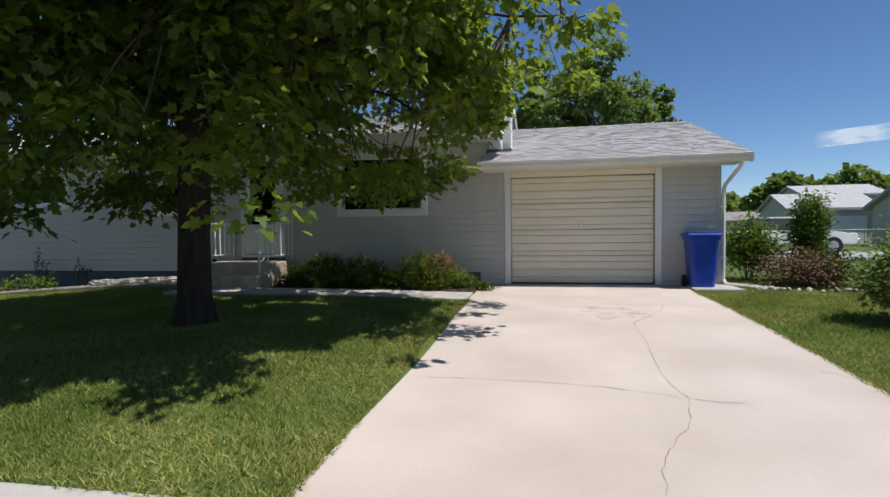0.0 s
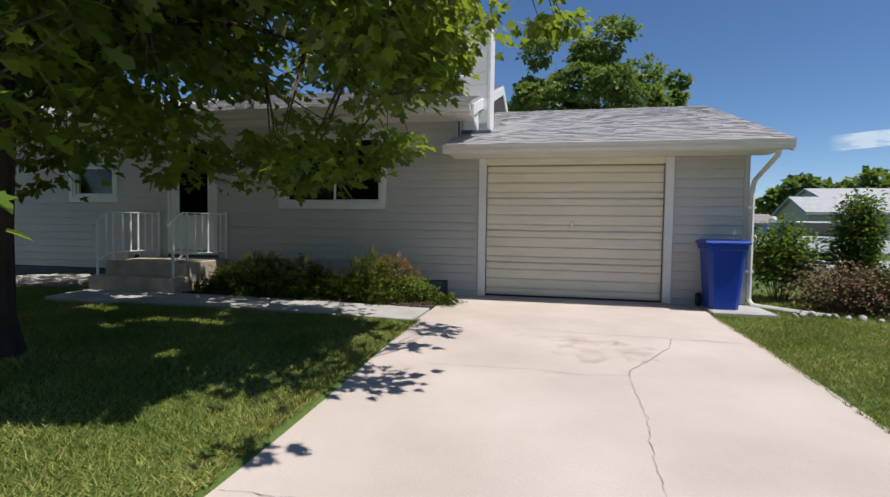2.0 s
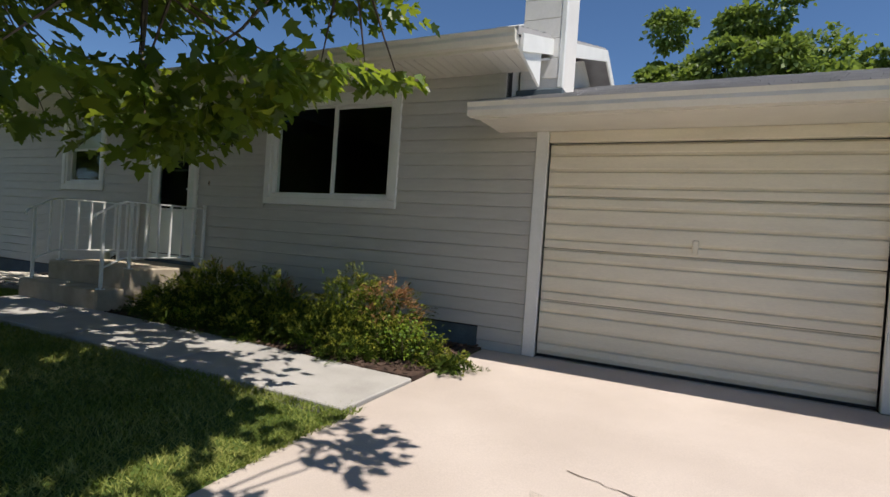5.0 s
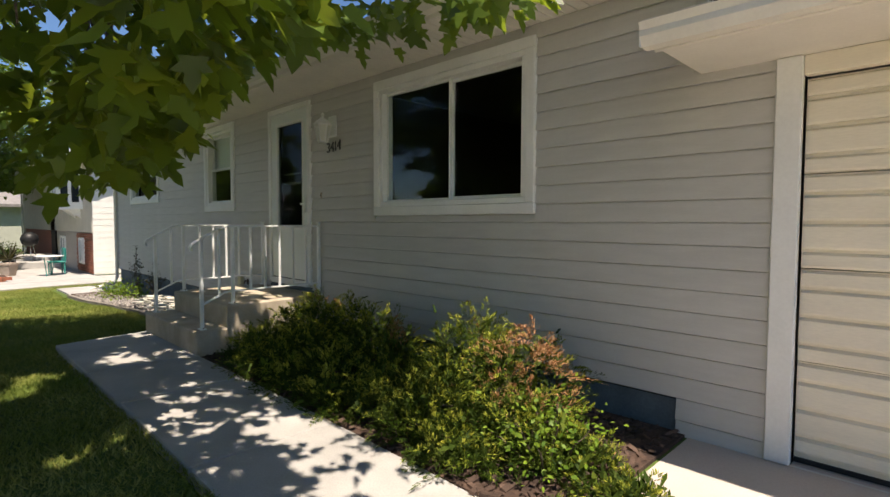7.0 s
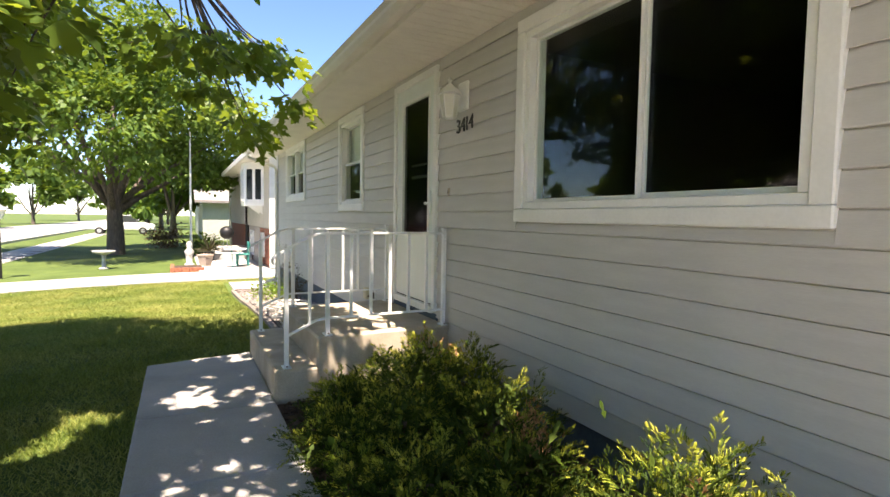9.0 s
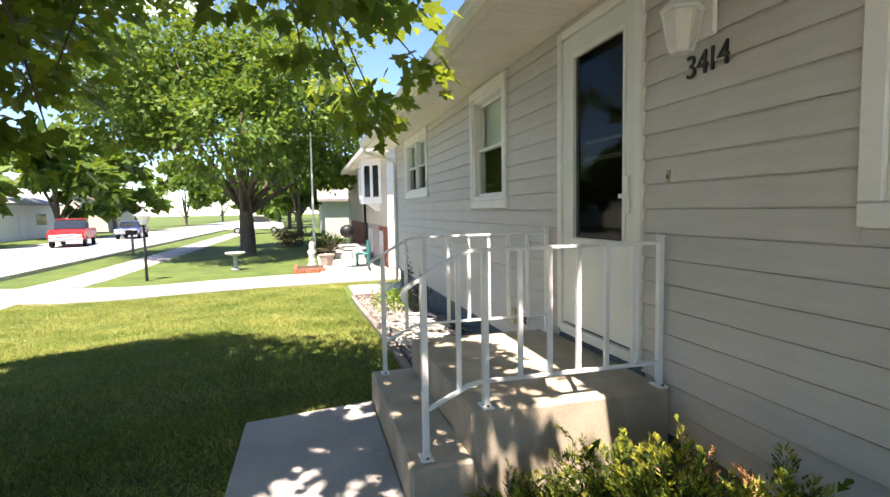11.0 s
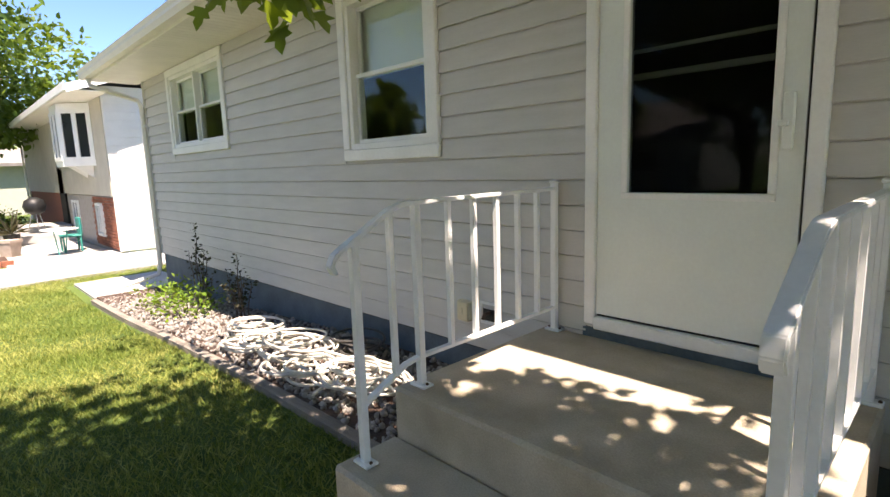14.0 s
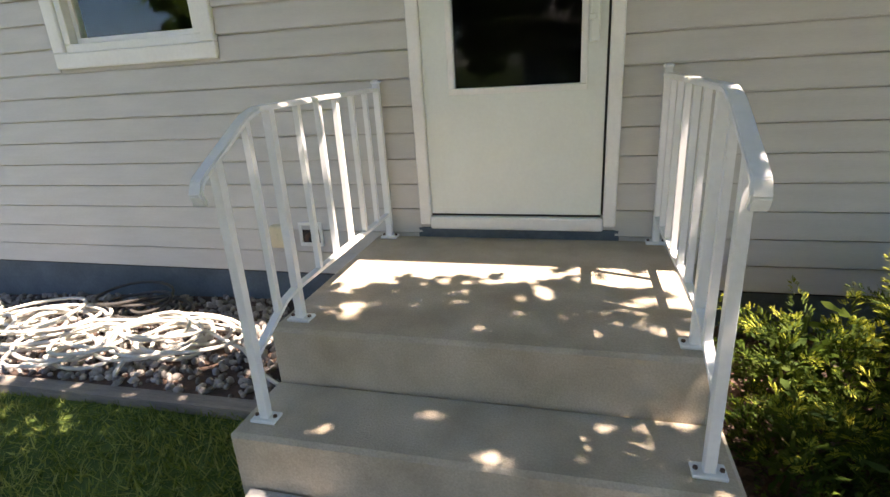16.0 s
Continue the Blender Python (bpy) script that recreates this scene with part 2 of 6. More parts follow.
def tube(bm, pts, rad, n=8, cap=True):
    """A tube along points; rad: one radius or one per point."""
    pts = [Vector(p) for p in pts]
    rads = rad if isinstance(rad, (list, tuple)) else [rad] * len(pts)
    rings, side = [], None
    for i, p in enumerate(pts):
        d = (pts[min(i + 1, len(pts) - 1)] - pts[max(i - 1, 0)]).normalized()
        if side is None:
            side = d.orthogonal().normalized()
        else:
            side = (side - d * side.dot(d)).normalized()
        up = d.cross(side)
        rings.append([bm.verts.new(p + (side * math.cos(2 * math.pi * k / n) + up * math.sin(2 * math.pi * k / n)) * rads[i]) for k in range(n)])
    for a, b in zip(rings, rings[1:]):
        for k in range(n):
            bm.faces.new((a[k], a[(k + 1) % n], b[(k + 1) % n], b[k]))
    if cap:
        bm.faces.new(rings[0][::-1])
        bm.faces.new(rings[-1])
    return bm


def bar(bm, pts, w, h, across=(1, 0, 0)):
    """A flat bar of section w by h along points; across: the direction of w."""
    pts, a = [Vector(p) for p in pts], Vector(across)
    rings = []
    for i, p in enumerate(pts):
        d = (pts[min(i + 1, len(pts) - 1)] - pts[max(i - 1, 0)]).normalized()
        up = a.cross(d).normalized()
        rings.append([bm.verts.new(p + a * sx * w / 2 + up * sy * h / 2) for sx, sy in ((-1, -1), (1, -1), (1, 1), (-1, 1))])
    for r, s in zip(rings, rings[1:]):
        for k in range(4):
            bm.faces.new((r[k], r[(k + 1) % 4], s[(k + 1) % 4], s[k]))
    bm.faces.new(rings[0][::-1])
    bm.faces.new(rings[-1])
    return bm


def prism(bm, poly, axis, a, b):
    """Extrude a polygon along an axis from a to b; the polygon gives the two other coordinates in order."""
    def at(p, w):
        return {"x": (w, p[0], p[1]), "y": (p[0], w, p[1]), "z": (p[0], p[1], w)}[axis]
    lo, hi = [bm.verts.new(at(p, a)) for p in poly], [bm.verts.new(at(p, b)) for p in poly]
    n = len(poly)
    for k in range(n):
        bm.faces.new((lo[k], lo[(k + 1) % n], hi[(k + 1) % n], hi[k]))
    bm.faces.new(lo[::-1])
    bm.faces.new(hi)
    return bm


def lathe(bm, profile, at, n=16):
    """A turned body: profile of (radius, height) about the upright through at."""
    rings = [[bm.verts.new((at[0] + r * math.cos(2 * math.pi * k / n), at[1] + r * math.sin(2 * math.pi * k / n), at[2] + z)) for k in range(n)] for r, z in profile]
    for a, b in zip(rings, rings[1:]):
        for k in range(n):
            bm.faces.new((a[k], a[(k + 1) % n], b[(k + 1) % n], b[k]))
    bm.faces.new(rings[0][::-1])
    bm.faces.new(rings[-1])
    return bm


def raw(verts, faces, material, smooth=False):
    me = bpy.data.meshes.new("mesh")
    me.from_pydata(verts, [], faces)
    me.materials.append(material)
    if smooth:
        me.polygons.foreach_set("use_smooth", [True] * len(me.polygons))
    return me


def smoothstep(a, b, v):
    u = min(1.0, max(0.0, (v - a) / (b - a)))
    return u * u * (3 - 2 * u)


def slope(y):
    """Fall of the land from the house towards the street."""
    ks = ((0, 0.0), (-2.5, -0.03), (-4, -0.07), (-6, -0.15), (-8, -0.21), (-9.6, -0.25), (-11.2, -0.34), (-30, -0.40))
    if y >= 0:
        return 0.0
    for (y0, z0), (y1, z1) in zip(ks, ks[1:]):
        if y >= y1:
            return z0 + (z1 - z0) * (y - y0) / (y1 - y0)
    return ks[-1][1]


def gz(x, y):
    """Height of the bare land."""
    z = slope(y) - 0.30 * smoothstep(-6.5, -13, x) * smoothstep(-12, -6, y) - 0.17 * smoothstep(-13, -22, x)
    z -= 0.12 * smoothstep(5, 14, x)
    return z


def lawn(x, y):
    """Height of the turf, crowned round the maple."""
    return gz(x, y) + 0.015 + 0.17 * math.exp(-((x + 2.9) ** 2 + (y + 5.2) ** 2) / 5.0)


# ---- land, paving ----
def spaced(lo, hi, inner_lo, inner_hi, step):
    vals = list(np.arange(inner_lo, inner_hi + 1e-6, step))
    d, v = step, inner_hi
    while v < hi:
        d *= 1.5
        v += d
        vals.append(min(v, hi))
    d, v = step, inner_lo
    while v > lo:
        d *= 1.5
        v -= d
        vals.insert(0, max(v, lo))
    return vals


def paved(x, y):
    """Where slabs lie in the land, so that the turf steps down under them."""
    return (-0.38 < x < 3.18 and -11.3 < y < 0.1) or (-5.78 < x < -0.3 and -2.28 < y < -1.4) or -9.3 < y < -8.02 or -21 < y < -11.2 or (-18.1 < x < -15.2 and y < 0.5) or (-25.8 < x < -17 and -1.4 < y < 0.6) or (-5.9 < x < -4.3 and -1.5 < y < 0.1) or (x > 8.5 and 9 < y < 16)


gx, gy = spaced(-600, 600, -17, 8, 0.2), spaced(-600, 600, -12, 2, 0.2)
verts = [(x, y, lawn(x, y) - 0.02 - (0.10 if paved(x, y) else 0.0)) for y in gy for x in gx]
nx = len(gx)
faces = [(j * nx + i, j * nx + i + 1, (j + 1) * nx + i + 1, (j + 1) * nx + i) for j in range(len(gy) - 1) for i in range(nx - 1)]
tagged(new("ground", raw(verts, faces, M_SOIL, True)), "green lawn ground sloping gently to the street", "ground", kind="structure")


def slab(name, x0, x1, y0, y1, material, label, category, lift=0.0, step=0.5, height=gz):
    """A poured slab that follows the land."""
    bm = bmesh.new()
    nxs, nys = max(1, round((x1 - x0) / step)), max(1, round((y1 - y0) / step))
    g = [[bm.verts.new((x0 + (x1 - x0) * i / nxs, y0 + (y1 - y0) * j / nys, 0)) for i in range(nxs + 1)] for j in range(nys + 1)]
    for row in g:
        for v in row:
            v.co.z = height(v.co.x, v.co.y) + lift
    top = [bm.faces.new((g[j][i], g[j][i + 1], g[j + 1][i + 1], g[j + 1][i])) for j in range(nys) for i in range(nxs)]
    low = bmesh.ops.extrude_face_region(bm, geom=top)
    for v in (e for e in low["geom"] if isinstance(e, bmesh.types.BMVert)):
        v.co.z -= 0.12
    return solid(name, bm, material, label, category)


drive = slab("driveway", -0.40, 3.20, -7.985, 0.11, M_DRIVE, "pale pinkish concrete driveway with cracks, sunlit", "driveway")
apron = slab("driveway_apron", -0.40, 3.20, -11.2, -9.34, M_DRIVE, "pale concrete driveway apron at the kerb", "driveway")
side_w = slab("sidewalk", -60, -0.42, -9.32, -8.0, M_WALK, "pale concrete public sidewalk beside the lawn", "sidewalk", 0.01)
side_e = slab("sidewalk", -0.40, 13.4, -9.32, -8.0, M_WALK, "pale concrete public sidewalk across the drive", "sidewalk", 0.004)
for sx in np.arange(-59, 13, 1.5):
    part("sidewalk_joint", boxes((sx, sx + 0.012, -9.31, -8.01, gz(sx, -8.6) - 0.03, gz(sx, -8.6) + 0.0125)), M_CRACK, side_w if sx < -0.5 else side_e)
slab("road", -200, 13.4, -20.5, -11.45, M_ASPHALT, "wide pale asphalt street", "road", 0.02, 4)
slab("road", 8.6, 160, 9.2, 15.8, M_ASPHALT, "pale asphalt side street", "road", 0.04, 4)
kerb = bmesh.new()
for i in range(60):
    xa, xb = -120 + i * 2.22, -120 + (i + 1) * 2.22 - 0.01
    if not (-0.5 < (xa + xb) / 2 < 3.3):
        box(kerb, xa, xb, -11.45, -11.28, gz(xa, -11.4) - 0.1, gz(xa, -11.4) + 0.10, 0.02)
solid("kerb", kerb, M_WALK, "pale concrete kerb along the street", "kerb")
nb_drive = slab("neighbour_driveway", -18.1, -15.2, -11.2, 1.2, M_WALK, "pale concrete driveway of the next house, glaring in sun", "driveway", 0.03)

patio = slab("neighbour_patio", -26.0, -17.0, -1.5, 0.58, M_WALK, "pale concrete patio before the next house", "patio", 0.035)

# cracks and stains of the driveway
def crack(pts, w=0.012, seed=1):
    r = random.Random(seed)
    bm = bmesh.new()
    fine = []
    for (x0, y0), (x1, y1) in zip(pts, pts[1:]):
        n = max(2, int(math.hypot(x1 - x0, y1 - y0) / 0.05))
        for k in range(n):
            u = k / n
            fine.append((x0 + (x1 - x0) * u + r.uniform(-0.012, 0.012), y0 + (y1 - y0) * u + r.uniform(-0.012, 0.012)))
    fine.append(pts[-1])
    prev = None
    for i, (x, y) in enumerate(fine):
        a = fine[max(0, i - 1)]
        b = fine[min(len(fine) - 1, i + 1)]
        d = Vector((b[0] - a[0], b[1] - a[1])).normalized()
        n = Vector((-d.y, d.x)) * w * r.uniform(0.08, 0.42)
        z = gz(x, y) + 0.004
        cur = (bm.verts.new((x + n.x, y + n.y, z)), bm.verts.new((x - n.x, y - n.y, z)))
        if prev:
            bm.faces.new((prev[0], prev[1], cur[1], cur[0]))
        prev = cur
    part("crack", bm, M_CRACK, drive, "dark weathered crack")


crack([(0.95, -2.32), (1.3, -2.41), (1.77, -2.46), (2.19, -2.45), (2.38, -2.48), (2.75, -2.49), (3.19, -2.54)], 0.012, 1)
crack([(2.38, -2.48), (2.29, -2.86), (2.07, -3.28), (1.83, -3.70), (1.80, -3.86)], 0.009, 2)
crack([(1.80, -3.86), (1.79, -4.32), (1.80, -4.71), (1.76, -5.04), (1.74, -5.45), (1.73, -5.90), (1.80, -6.25)], 0.005, 6)
crack([(1.79, -6.28), (1.72, -6.64), (1.47, -7.15), (1.40, -7.36), (1.37, -7.62)], 0.004, 7)
crack([(0.16, -3.90), (0.48, -3.89), (0.87, -3.88), (1.08, -3.88), (1.29, -3.91), (1.47, -3.93), (1.80, -3.86)], 0.007, 3)
crack([(-0.30, -6.02), (0.50, -6.02), (0.84, -6.03), (1.20, -6.07), (1.55, -6.16), (1.80, -6.27), (2.14, -6.30)], 0.008, 4)
crack([(2.98, -5.47), (3.08, -5.55), (3.19, -5.80)], 0.012, 5)


def blot(cx, cy, rx, ry, seed, name="stain"):
    r = random.Random(seed)
    bm = bmesh.new()
    c = bm.verts.new((cx, cy, gz(cx, cy) + 0.003))
    ring = []
    for k in range(22):
        a = 2 * math.pi * k / 22
        s = r.uniform(0.6, 1.1)
        x, y = cx + rx * s * math.cos(a), cy + ry * s * math.sin(a)
        ring.append(bm.verts.new((x, y, gz(x, y) + 0.003)))
    for k in range(22):
        bm.faces.new((c, ring[k], ring[(k + 1) % 22]))
    part(name, bm, M_STAINSOFT, drive, "faint brown oil stain")


def stain_mat():
    m = bpy.data.materials.new("faint_oil_stain")
    m.use_nodes = True
    n, l = m.node_tree.nodes, m.node_tree.links
    b = n["Principled BSDF"]
    b.inputs["Base Color"].default_value, b.inputs["Roughness"].default_value = (0.30, 0.22, 0.15, 1), 0.9
    tc, nz, rp = n.new("ShaderNodeTexCoord"), n.new("ShaderNodeTexNoise"), n.new("ShaderNodeMapRange")
    nz.inputs["Scale"].default_value, nz.inputs["Detail"].default_value = 4.5, 6
    rp.inputs["From Min"].default_value, rp.inputs["From Max"].default_value, rp.inputs["To Max"].default_value = 0.45, 0.8, 0.35
    l.new(tc.outputs["Object"], nz.inputs["Vector"])
    l.new(nz.outputs["Fac"], rp.inputs["Value"])
    l.new(rp.outputs["Result"], b.inputs["Alpha"])
    return m


M_STAINSOFT = stain_mat()
blot(1.5, -3.0, 0.38, 0.55, 11)
blot(1.95, -3.1, 0.25, 0.4, 12)
blot(1.0, -2.75, 0.25, 0.2, 13)

# walkway: four flags with open joints
walkway = thing("walkway", (-3, -1.8, 0), "grey concrete front walk dappled with leaf shade", "walkway", kind="structure")
for corners, z0, z1 in (((-5.70, -5.85, -4.325, -4.355), 0.045, 0.045), ((-4.343, -4.313, -3.335, -3.335), 0.045, 0.045), ((-3.323, -3.323, -2.05, -2.05), 0.045, 0.03), ((-2.038, -2.038, -0.42, -0.42), 0.03, 0.0)):
    xf0, xb0, xb1, xf1 = corners
    bm = bmesh.new()
    tops = [bm.verts.new(p) for p in ((xf0, -2.30, z0), (xf1, -2.30, z1), (xb1, -1.435, z1), (xb0, -1.435, z0))]
    lows = [bm.verts.new((v.co.x, v.co.y, -0.12)) for v in tops]
    bm.faces.new(tops)
    bm.faces.new(lows[::-1])
    for k in range(4):
        bm.faces.new((tops[k], lows[k], lows[(k + 1) % 4], tops[(k + 1) % 4]))
    bmesh.ops.bevel(bm, geom=list(bm.edges), offset=0.008, segments=1, affect="EDGES")
    part("flagstone", bm, M_WALK, walkway)

# ---- the house ----
def wall_boxes(x0, x1, z0, z1, y0, y1, holes):
    bm = bmesh.new()
    xs = sorted({x0, x1, *[v for h in holes for v in h[:2] if x0 < v < x1]})
    for a, b in zip(xs, xs[1:]):
        spans = sorted((h[2], h[3]) for h in holes if h[0] < (a + b) / 2 < h[1])
        z = z0
        for lo, hi in spans:
            if lo > z:
                box(bm, a, b, y0, y1, z, lo)
            z = max(z, hi)
        if z < z1:
            box(bm, a, b, y0, y1, z, z1)
    return bm


W1, W2, W3 = (-3.44, -1.525, 1.356, 2.66), (-7.77, -6.685, 1.448, 2.715), (-11.83, -9.995, 1.655, 2.73)
DOOR, GAR = (-5.625, -4.63, 0.545, 2.69), (0.0, 2.86, 0.0, 2.15)
inner = lambda r, d: (r[0] + d, r[1] - d, r[2] + d, r[3] - d)
HOLES = [inner(W1, 0.08), inner(W2, 0.08), inner(W3, 0.08), (DOOR[0] + 0.06, DOOR[1] - 0.06, DOOR[2], DOOR[3] - 0.06), (GAR[0] + 0.12, GAR[1] - 0.12, -0.5, GAR[3] - 0.04)]
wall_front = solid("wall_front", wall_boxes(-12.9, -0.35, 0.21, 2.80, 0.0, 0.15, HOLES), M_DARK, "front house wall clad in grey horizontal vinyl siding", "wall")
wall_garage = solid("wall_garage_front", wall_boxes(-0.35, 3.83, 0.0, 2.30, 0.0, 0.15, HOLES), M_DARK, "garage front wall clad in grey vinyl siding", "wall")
solid("foundation", boxes((-12.9, -0.48, 0.012, 0.2, -0.7, 0.232)), M_FOUND, "blue-grey painted concrete foundation under the siding", "foundation")
solid("foundation_garage", boxes((-0.47, 0.12, 0.004, 0.2, -0.4, 0.02), (2.74, 3.83, 0.004, 0.2, -0.4, 0.02)), M_WALK, "concrete foundation of the garage", "foundation")


def gable(x0, x1, ridge_y, ridge_z, eave_z, back):
    bm = bmesh.new()
    prism(bm, [(0.15, -0.4), (0.15, eave_z), (ridge_y, ridge_z), (back, eave_z), (back, -0.4)], "x", x0, x1)
    return bm


solid("wall_gable_west", gable(-12.9, -12.75, 3.5, 4.05, 2.85, 7.0), M_SIDING, "grey west gable wall", "wall")
gable_e = solid("wall_gable_east", gable(-0.5, -0.36, 3.5, 4.05, 2.85, 7.0), M_SIDING, "grey gable wall above the garage roof", "wall")
solid("wall_garage_east", gable(3.68, 3.83, 3.6, 3.5, 2.25, 7.2), M_SIDING, "grey garage side wall", "wall")
solid("wall_back", boxes((-12.9, 3.83, 7.0, 7.15, -0.4, 2.8)), M_SIDING, "grey back wall of the house", "wall")
# room surfaces take the near-black too, so the unlit inside is painted
solid("floor", boxes((-12.7, -0.55, 0.2, 7.0, 0.40, 0.50)), M_DARK, "floor inside the house, coloured near-black for the unlit rooms", "floor")
solid("ceiling", boxes((-12.7, -0.55, 0.2, 7.0, 2.78, 2.84)), M_DARK, "plain ceiling inside the house, coloured near-black for the unlit rooms", "ceiling")
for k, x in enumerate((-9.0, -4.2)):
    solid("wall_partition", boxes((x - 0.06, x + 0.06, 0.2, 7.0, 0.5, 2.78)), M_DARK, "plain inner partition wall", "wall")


def siding_board(x0, x1, z, h, parent):
    key = (round(x1 - x0, 3), round(h, 3))
    if key not in BOARDS:
        bm = bmesh.new()
        prism(bm, [(0.0, 0.012), (-0.017, 0.012), (-0.017, 0.0), (-0.0245, 0.0), (-0.026, 0.005), (-0.019, h * 0.5), (-0.012, h - 0.008), (-0.003, h - 0.006), (-0.002, h + 0.008), (0.0, h + 0.008)] if h > 0.06 else [(0.0, 0.0), (-0.023, 0.0), (-0.017, h), (0.0, h)], "x", 0.0, x1 - x0)
        BOARDS[key] = mesh_of(bm, M_SIDING)
    ob = new("siding_board", BOARDS[key])
    ob.location = (x0, 0, z)
    ob.parent = parent


BOARDS = {}
C = 0.1337
CUTS = [W1, W2, W3, DOOR, GAR]
for k in range(-2, 20):
    z = 0.226 + k * C
    h = C if z + C < 2.745 else 2.745 - z
    if h < 0.01:
        continue
    for wall, xa, xb in ((wall_front, -12.86, 0.0 if z < 2.15 else -0.36), (wall_garage, -0.478 if k < 0 else 2.86, 3.79)):
        if wall is wall_front and k < 0:
            continue
        if wall is wall_garage and z > 2.75:
            continue
        lim = 2.15 if wall is wall_garage else 2.745
        if z >= lim - 0.01:
            spans = [] if wall is wall_garage or z > 2.74 else [(xa, xb, z, z + h)]
        elif wall is wall_garage and z + h > lim:
            spans = [(xa, xb, z, lim)]
        else:
            spans = [(xa, xb, z, z + h)]
        for cx0, cx1, cz0, cz1 in CUTS:
            left = []
            for a, b, p, q in spans:
                if a >= cx1 or b <= cx0 or p >= cz1 or q <= cz0:
                    left.append((a, b, p, q))
                    continue
                if a < cx0:
                    left.append((a, cx0, p, q))
                if b > cx1:
                    left.append((cx1, b, p, q))
                if p < cz0:
                    left.append((max(a, cx0), min(b, cx1), p, cz0))
                if q > cz1:
                    left.append((max(a, cx0), min(b, cx1), cz1, q))
            spans = left
        for a, b, p, q in spans:
            if b - a > 0.015 and q - p > 0.008:
                siding_board(a, b, p, q - p, wall)
solid("corner_trim", boxes((-12.93, -12.86, -0.03, 0.03, 0.22, 2.75), bevel=0.004), M_SIDING, "grey corner post of the siding", "trim")
solid("corner_trim", boxes((3.79, 3.86, -0.03, 0.03, 0.02, 2.15), bevel=0.004), M_SIDING, "grey corner post of the garage siding", "trim")
solid("corner_trim", boxes((-0.42, -0.35, -0.028, 0.05, 2.16, 2.745), bevel=0.004), M_SIDING, "grey corner post above the garage roof", "trim")

# main roof
def roof(name, x0, x1, eave_y, eave_z, ridge_y, ridge_z, back_y, material, label, t=0.06):
    bm = bmesh.new()
    back_z = ridge_z - (ridge_z - eave_z) * (back_y - ridge_y) / (ridge_y - eave_y)
    prism(bm, [(eave_y, eave_z), (ridge_y, ridge_z), (back_y, back_z), (back_y, back_z - t), (ridge_y, ridge_z - t), (eave_y, eave_z - t)], "x", x0, x1)
    return solid(name, bm, material, label, "roof")


ME, MZ, MRY, MRZ = -0.72, 2.90, 3.5, 4.22
GE, GZ, GRY, GRZ = -0.74, 2.275, 3.6, 3.66
roof_main = roof("roof_main", -13.3, -0.03, ME + 0.03, MZ - 0.01, MRY, MRZ - 0.01, 7.6, M_SHINGLE, "grey asphalt shingle roof of the house")
roof_garage = roof("roof_garage", -0.43, 4.15, GE + 0.03, GZ - 0.01, GRY, GRZ - 0.01, 7.9, M_SHINGLE, "light grey asphalt shingle roof of the garage")


def soffit_panels(x0, x1, y0, y1, z):
    bm = bmesh.new()
    box(bm, x0, x1, y0, y1, z + 0.006, z + 0.02)
    x = x0
    while x < x1 - 0.01:
        e = min(x + 0.1, x1)
        box(bm, x + 0.004, e - 0.004, y0 + 0.004, y1 - 0.004, z, z + 0.0055)
        x += 0.1
    return bm


solid("soffit_main", soffit_panels(-13.2, -0.06, -0.60, -0.0, 2.745), M_SOFFIT, "cream grooved soffit panels under the eave", "soffit", "structure")
solid("soffit_garage", boxes((-0.38, 4.08, -0.61, -0.0, 2.152, 2.17)), M_SOFFIT, "cream soffit under the garage eave", "soffit", "structure")
solid("fascia_main", boxes((-13.25, -0.05, -0.625, -0.602, 2.735, 2.86), bevel=0.003), M_SOFFIT, "cream fascia board along the house eave", "fascia")
solid("fascia_garage", boxes((-0.40, 4.12, -0.635, -0.612, 2.14, 2.235), bevel=0.003), M_SOFFIT, "cream fascia board along the garage eave", "fascia")


def gutter(name, x0, x1, y, z, label):
    g = thing(name, ((x0 + x1) / 2, y, z), label, "gutter", kind="structure")
    prof = [(y, z), (y - 0.075, z), (y - 0.10, z + 0.045), (y - 0.098, z + 0.075), (y - 0.118, z + 0.11), (y - 0.110, z + 0.112), (y - 0.090, z + 0.078), (y - 0.092, z + 0.048), (y - 0.07, z + 0.006), (y - 0.006, z + 0.006), (y - 0.006, z + 0.11), (y, z + 0.11)]
    bm = bmesh.new()
    prism(bm, prof, "x", x0, x1)
    part("channel", bm, M_SOFFIT, g)
    bm = boxes((x0 - 0.004, x0, y - 0.1, y, z, z + 0.1), (x1, x1 + 0.004, y - 0.1, y, z, z + 0.1))
    part("end_cap", bm, M_SOFFIT, g)
    return g


gutter("gutter_main", -13.27, -0.05, -0.627, 2.765, "cream metal gutter along the house eave")
gutter("gutter_garage", -0.43, 4.14, -0.637, 2.150, "cream metal gutter along the garage eave")


def downspout(name, pts, foot, label):
    d = thing(name, foot, label, "downspout", kind="structure")
    bm = bmesh.new()
    bar(bm, pts, 0.07, 0.05, (1, 0, 0)) if abs(pts[0][0] - pts[-1][0]) < 0.02 else tube(bm, pts, 0.034, 6)
    part("pipe", bm, M_SOFFIT, d)
    return d


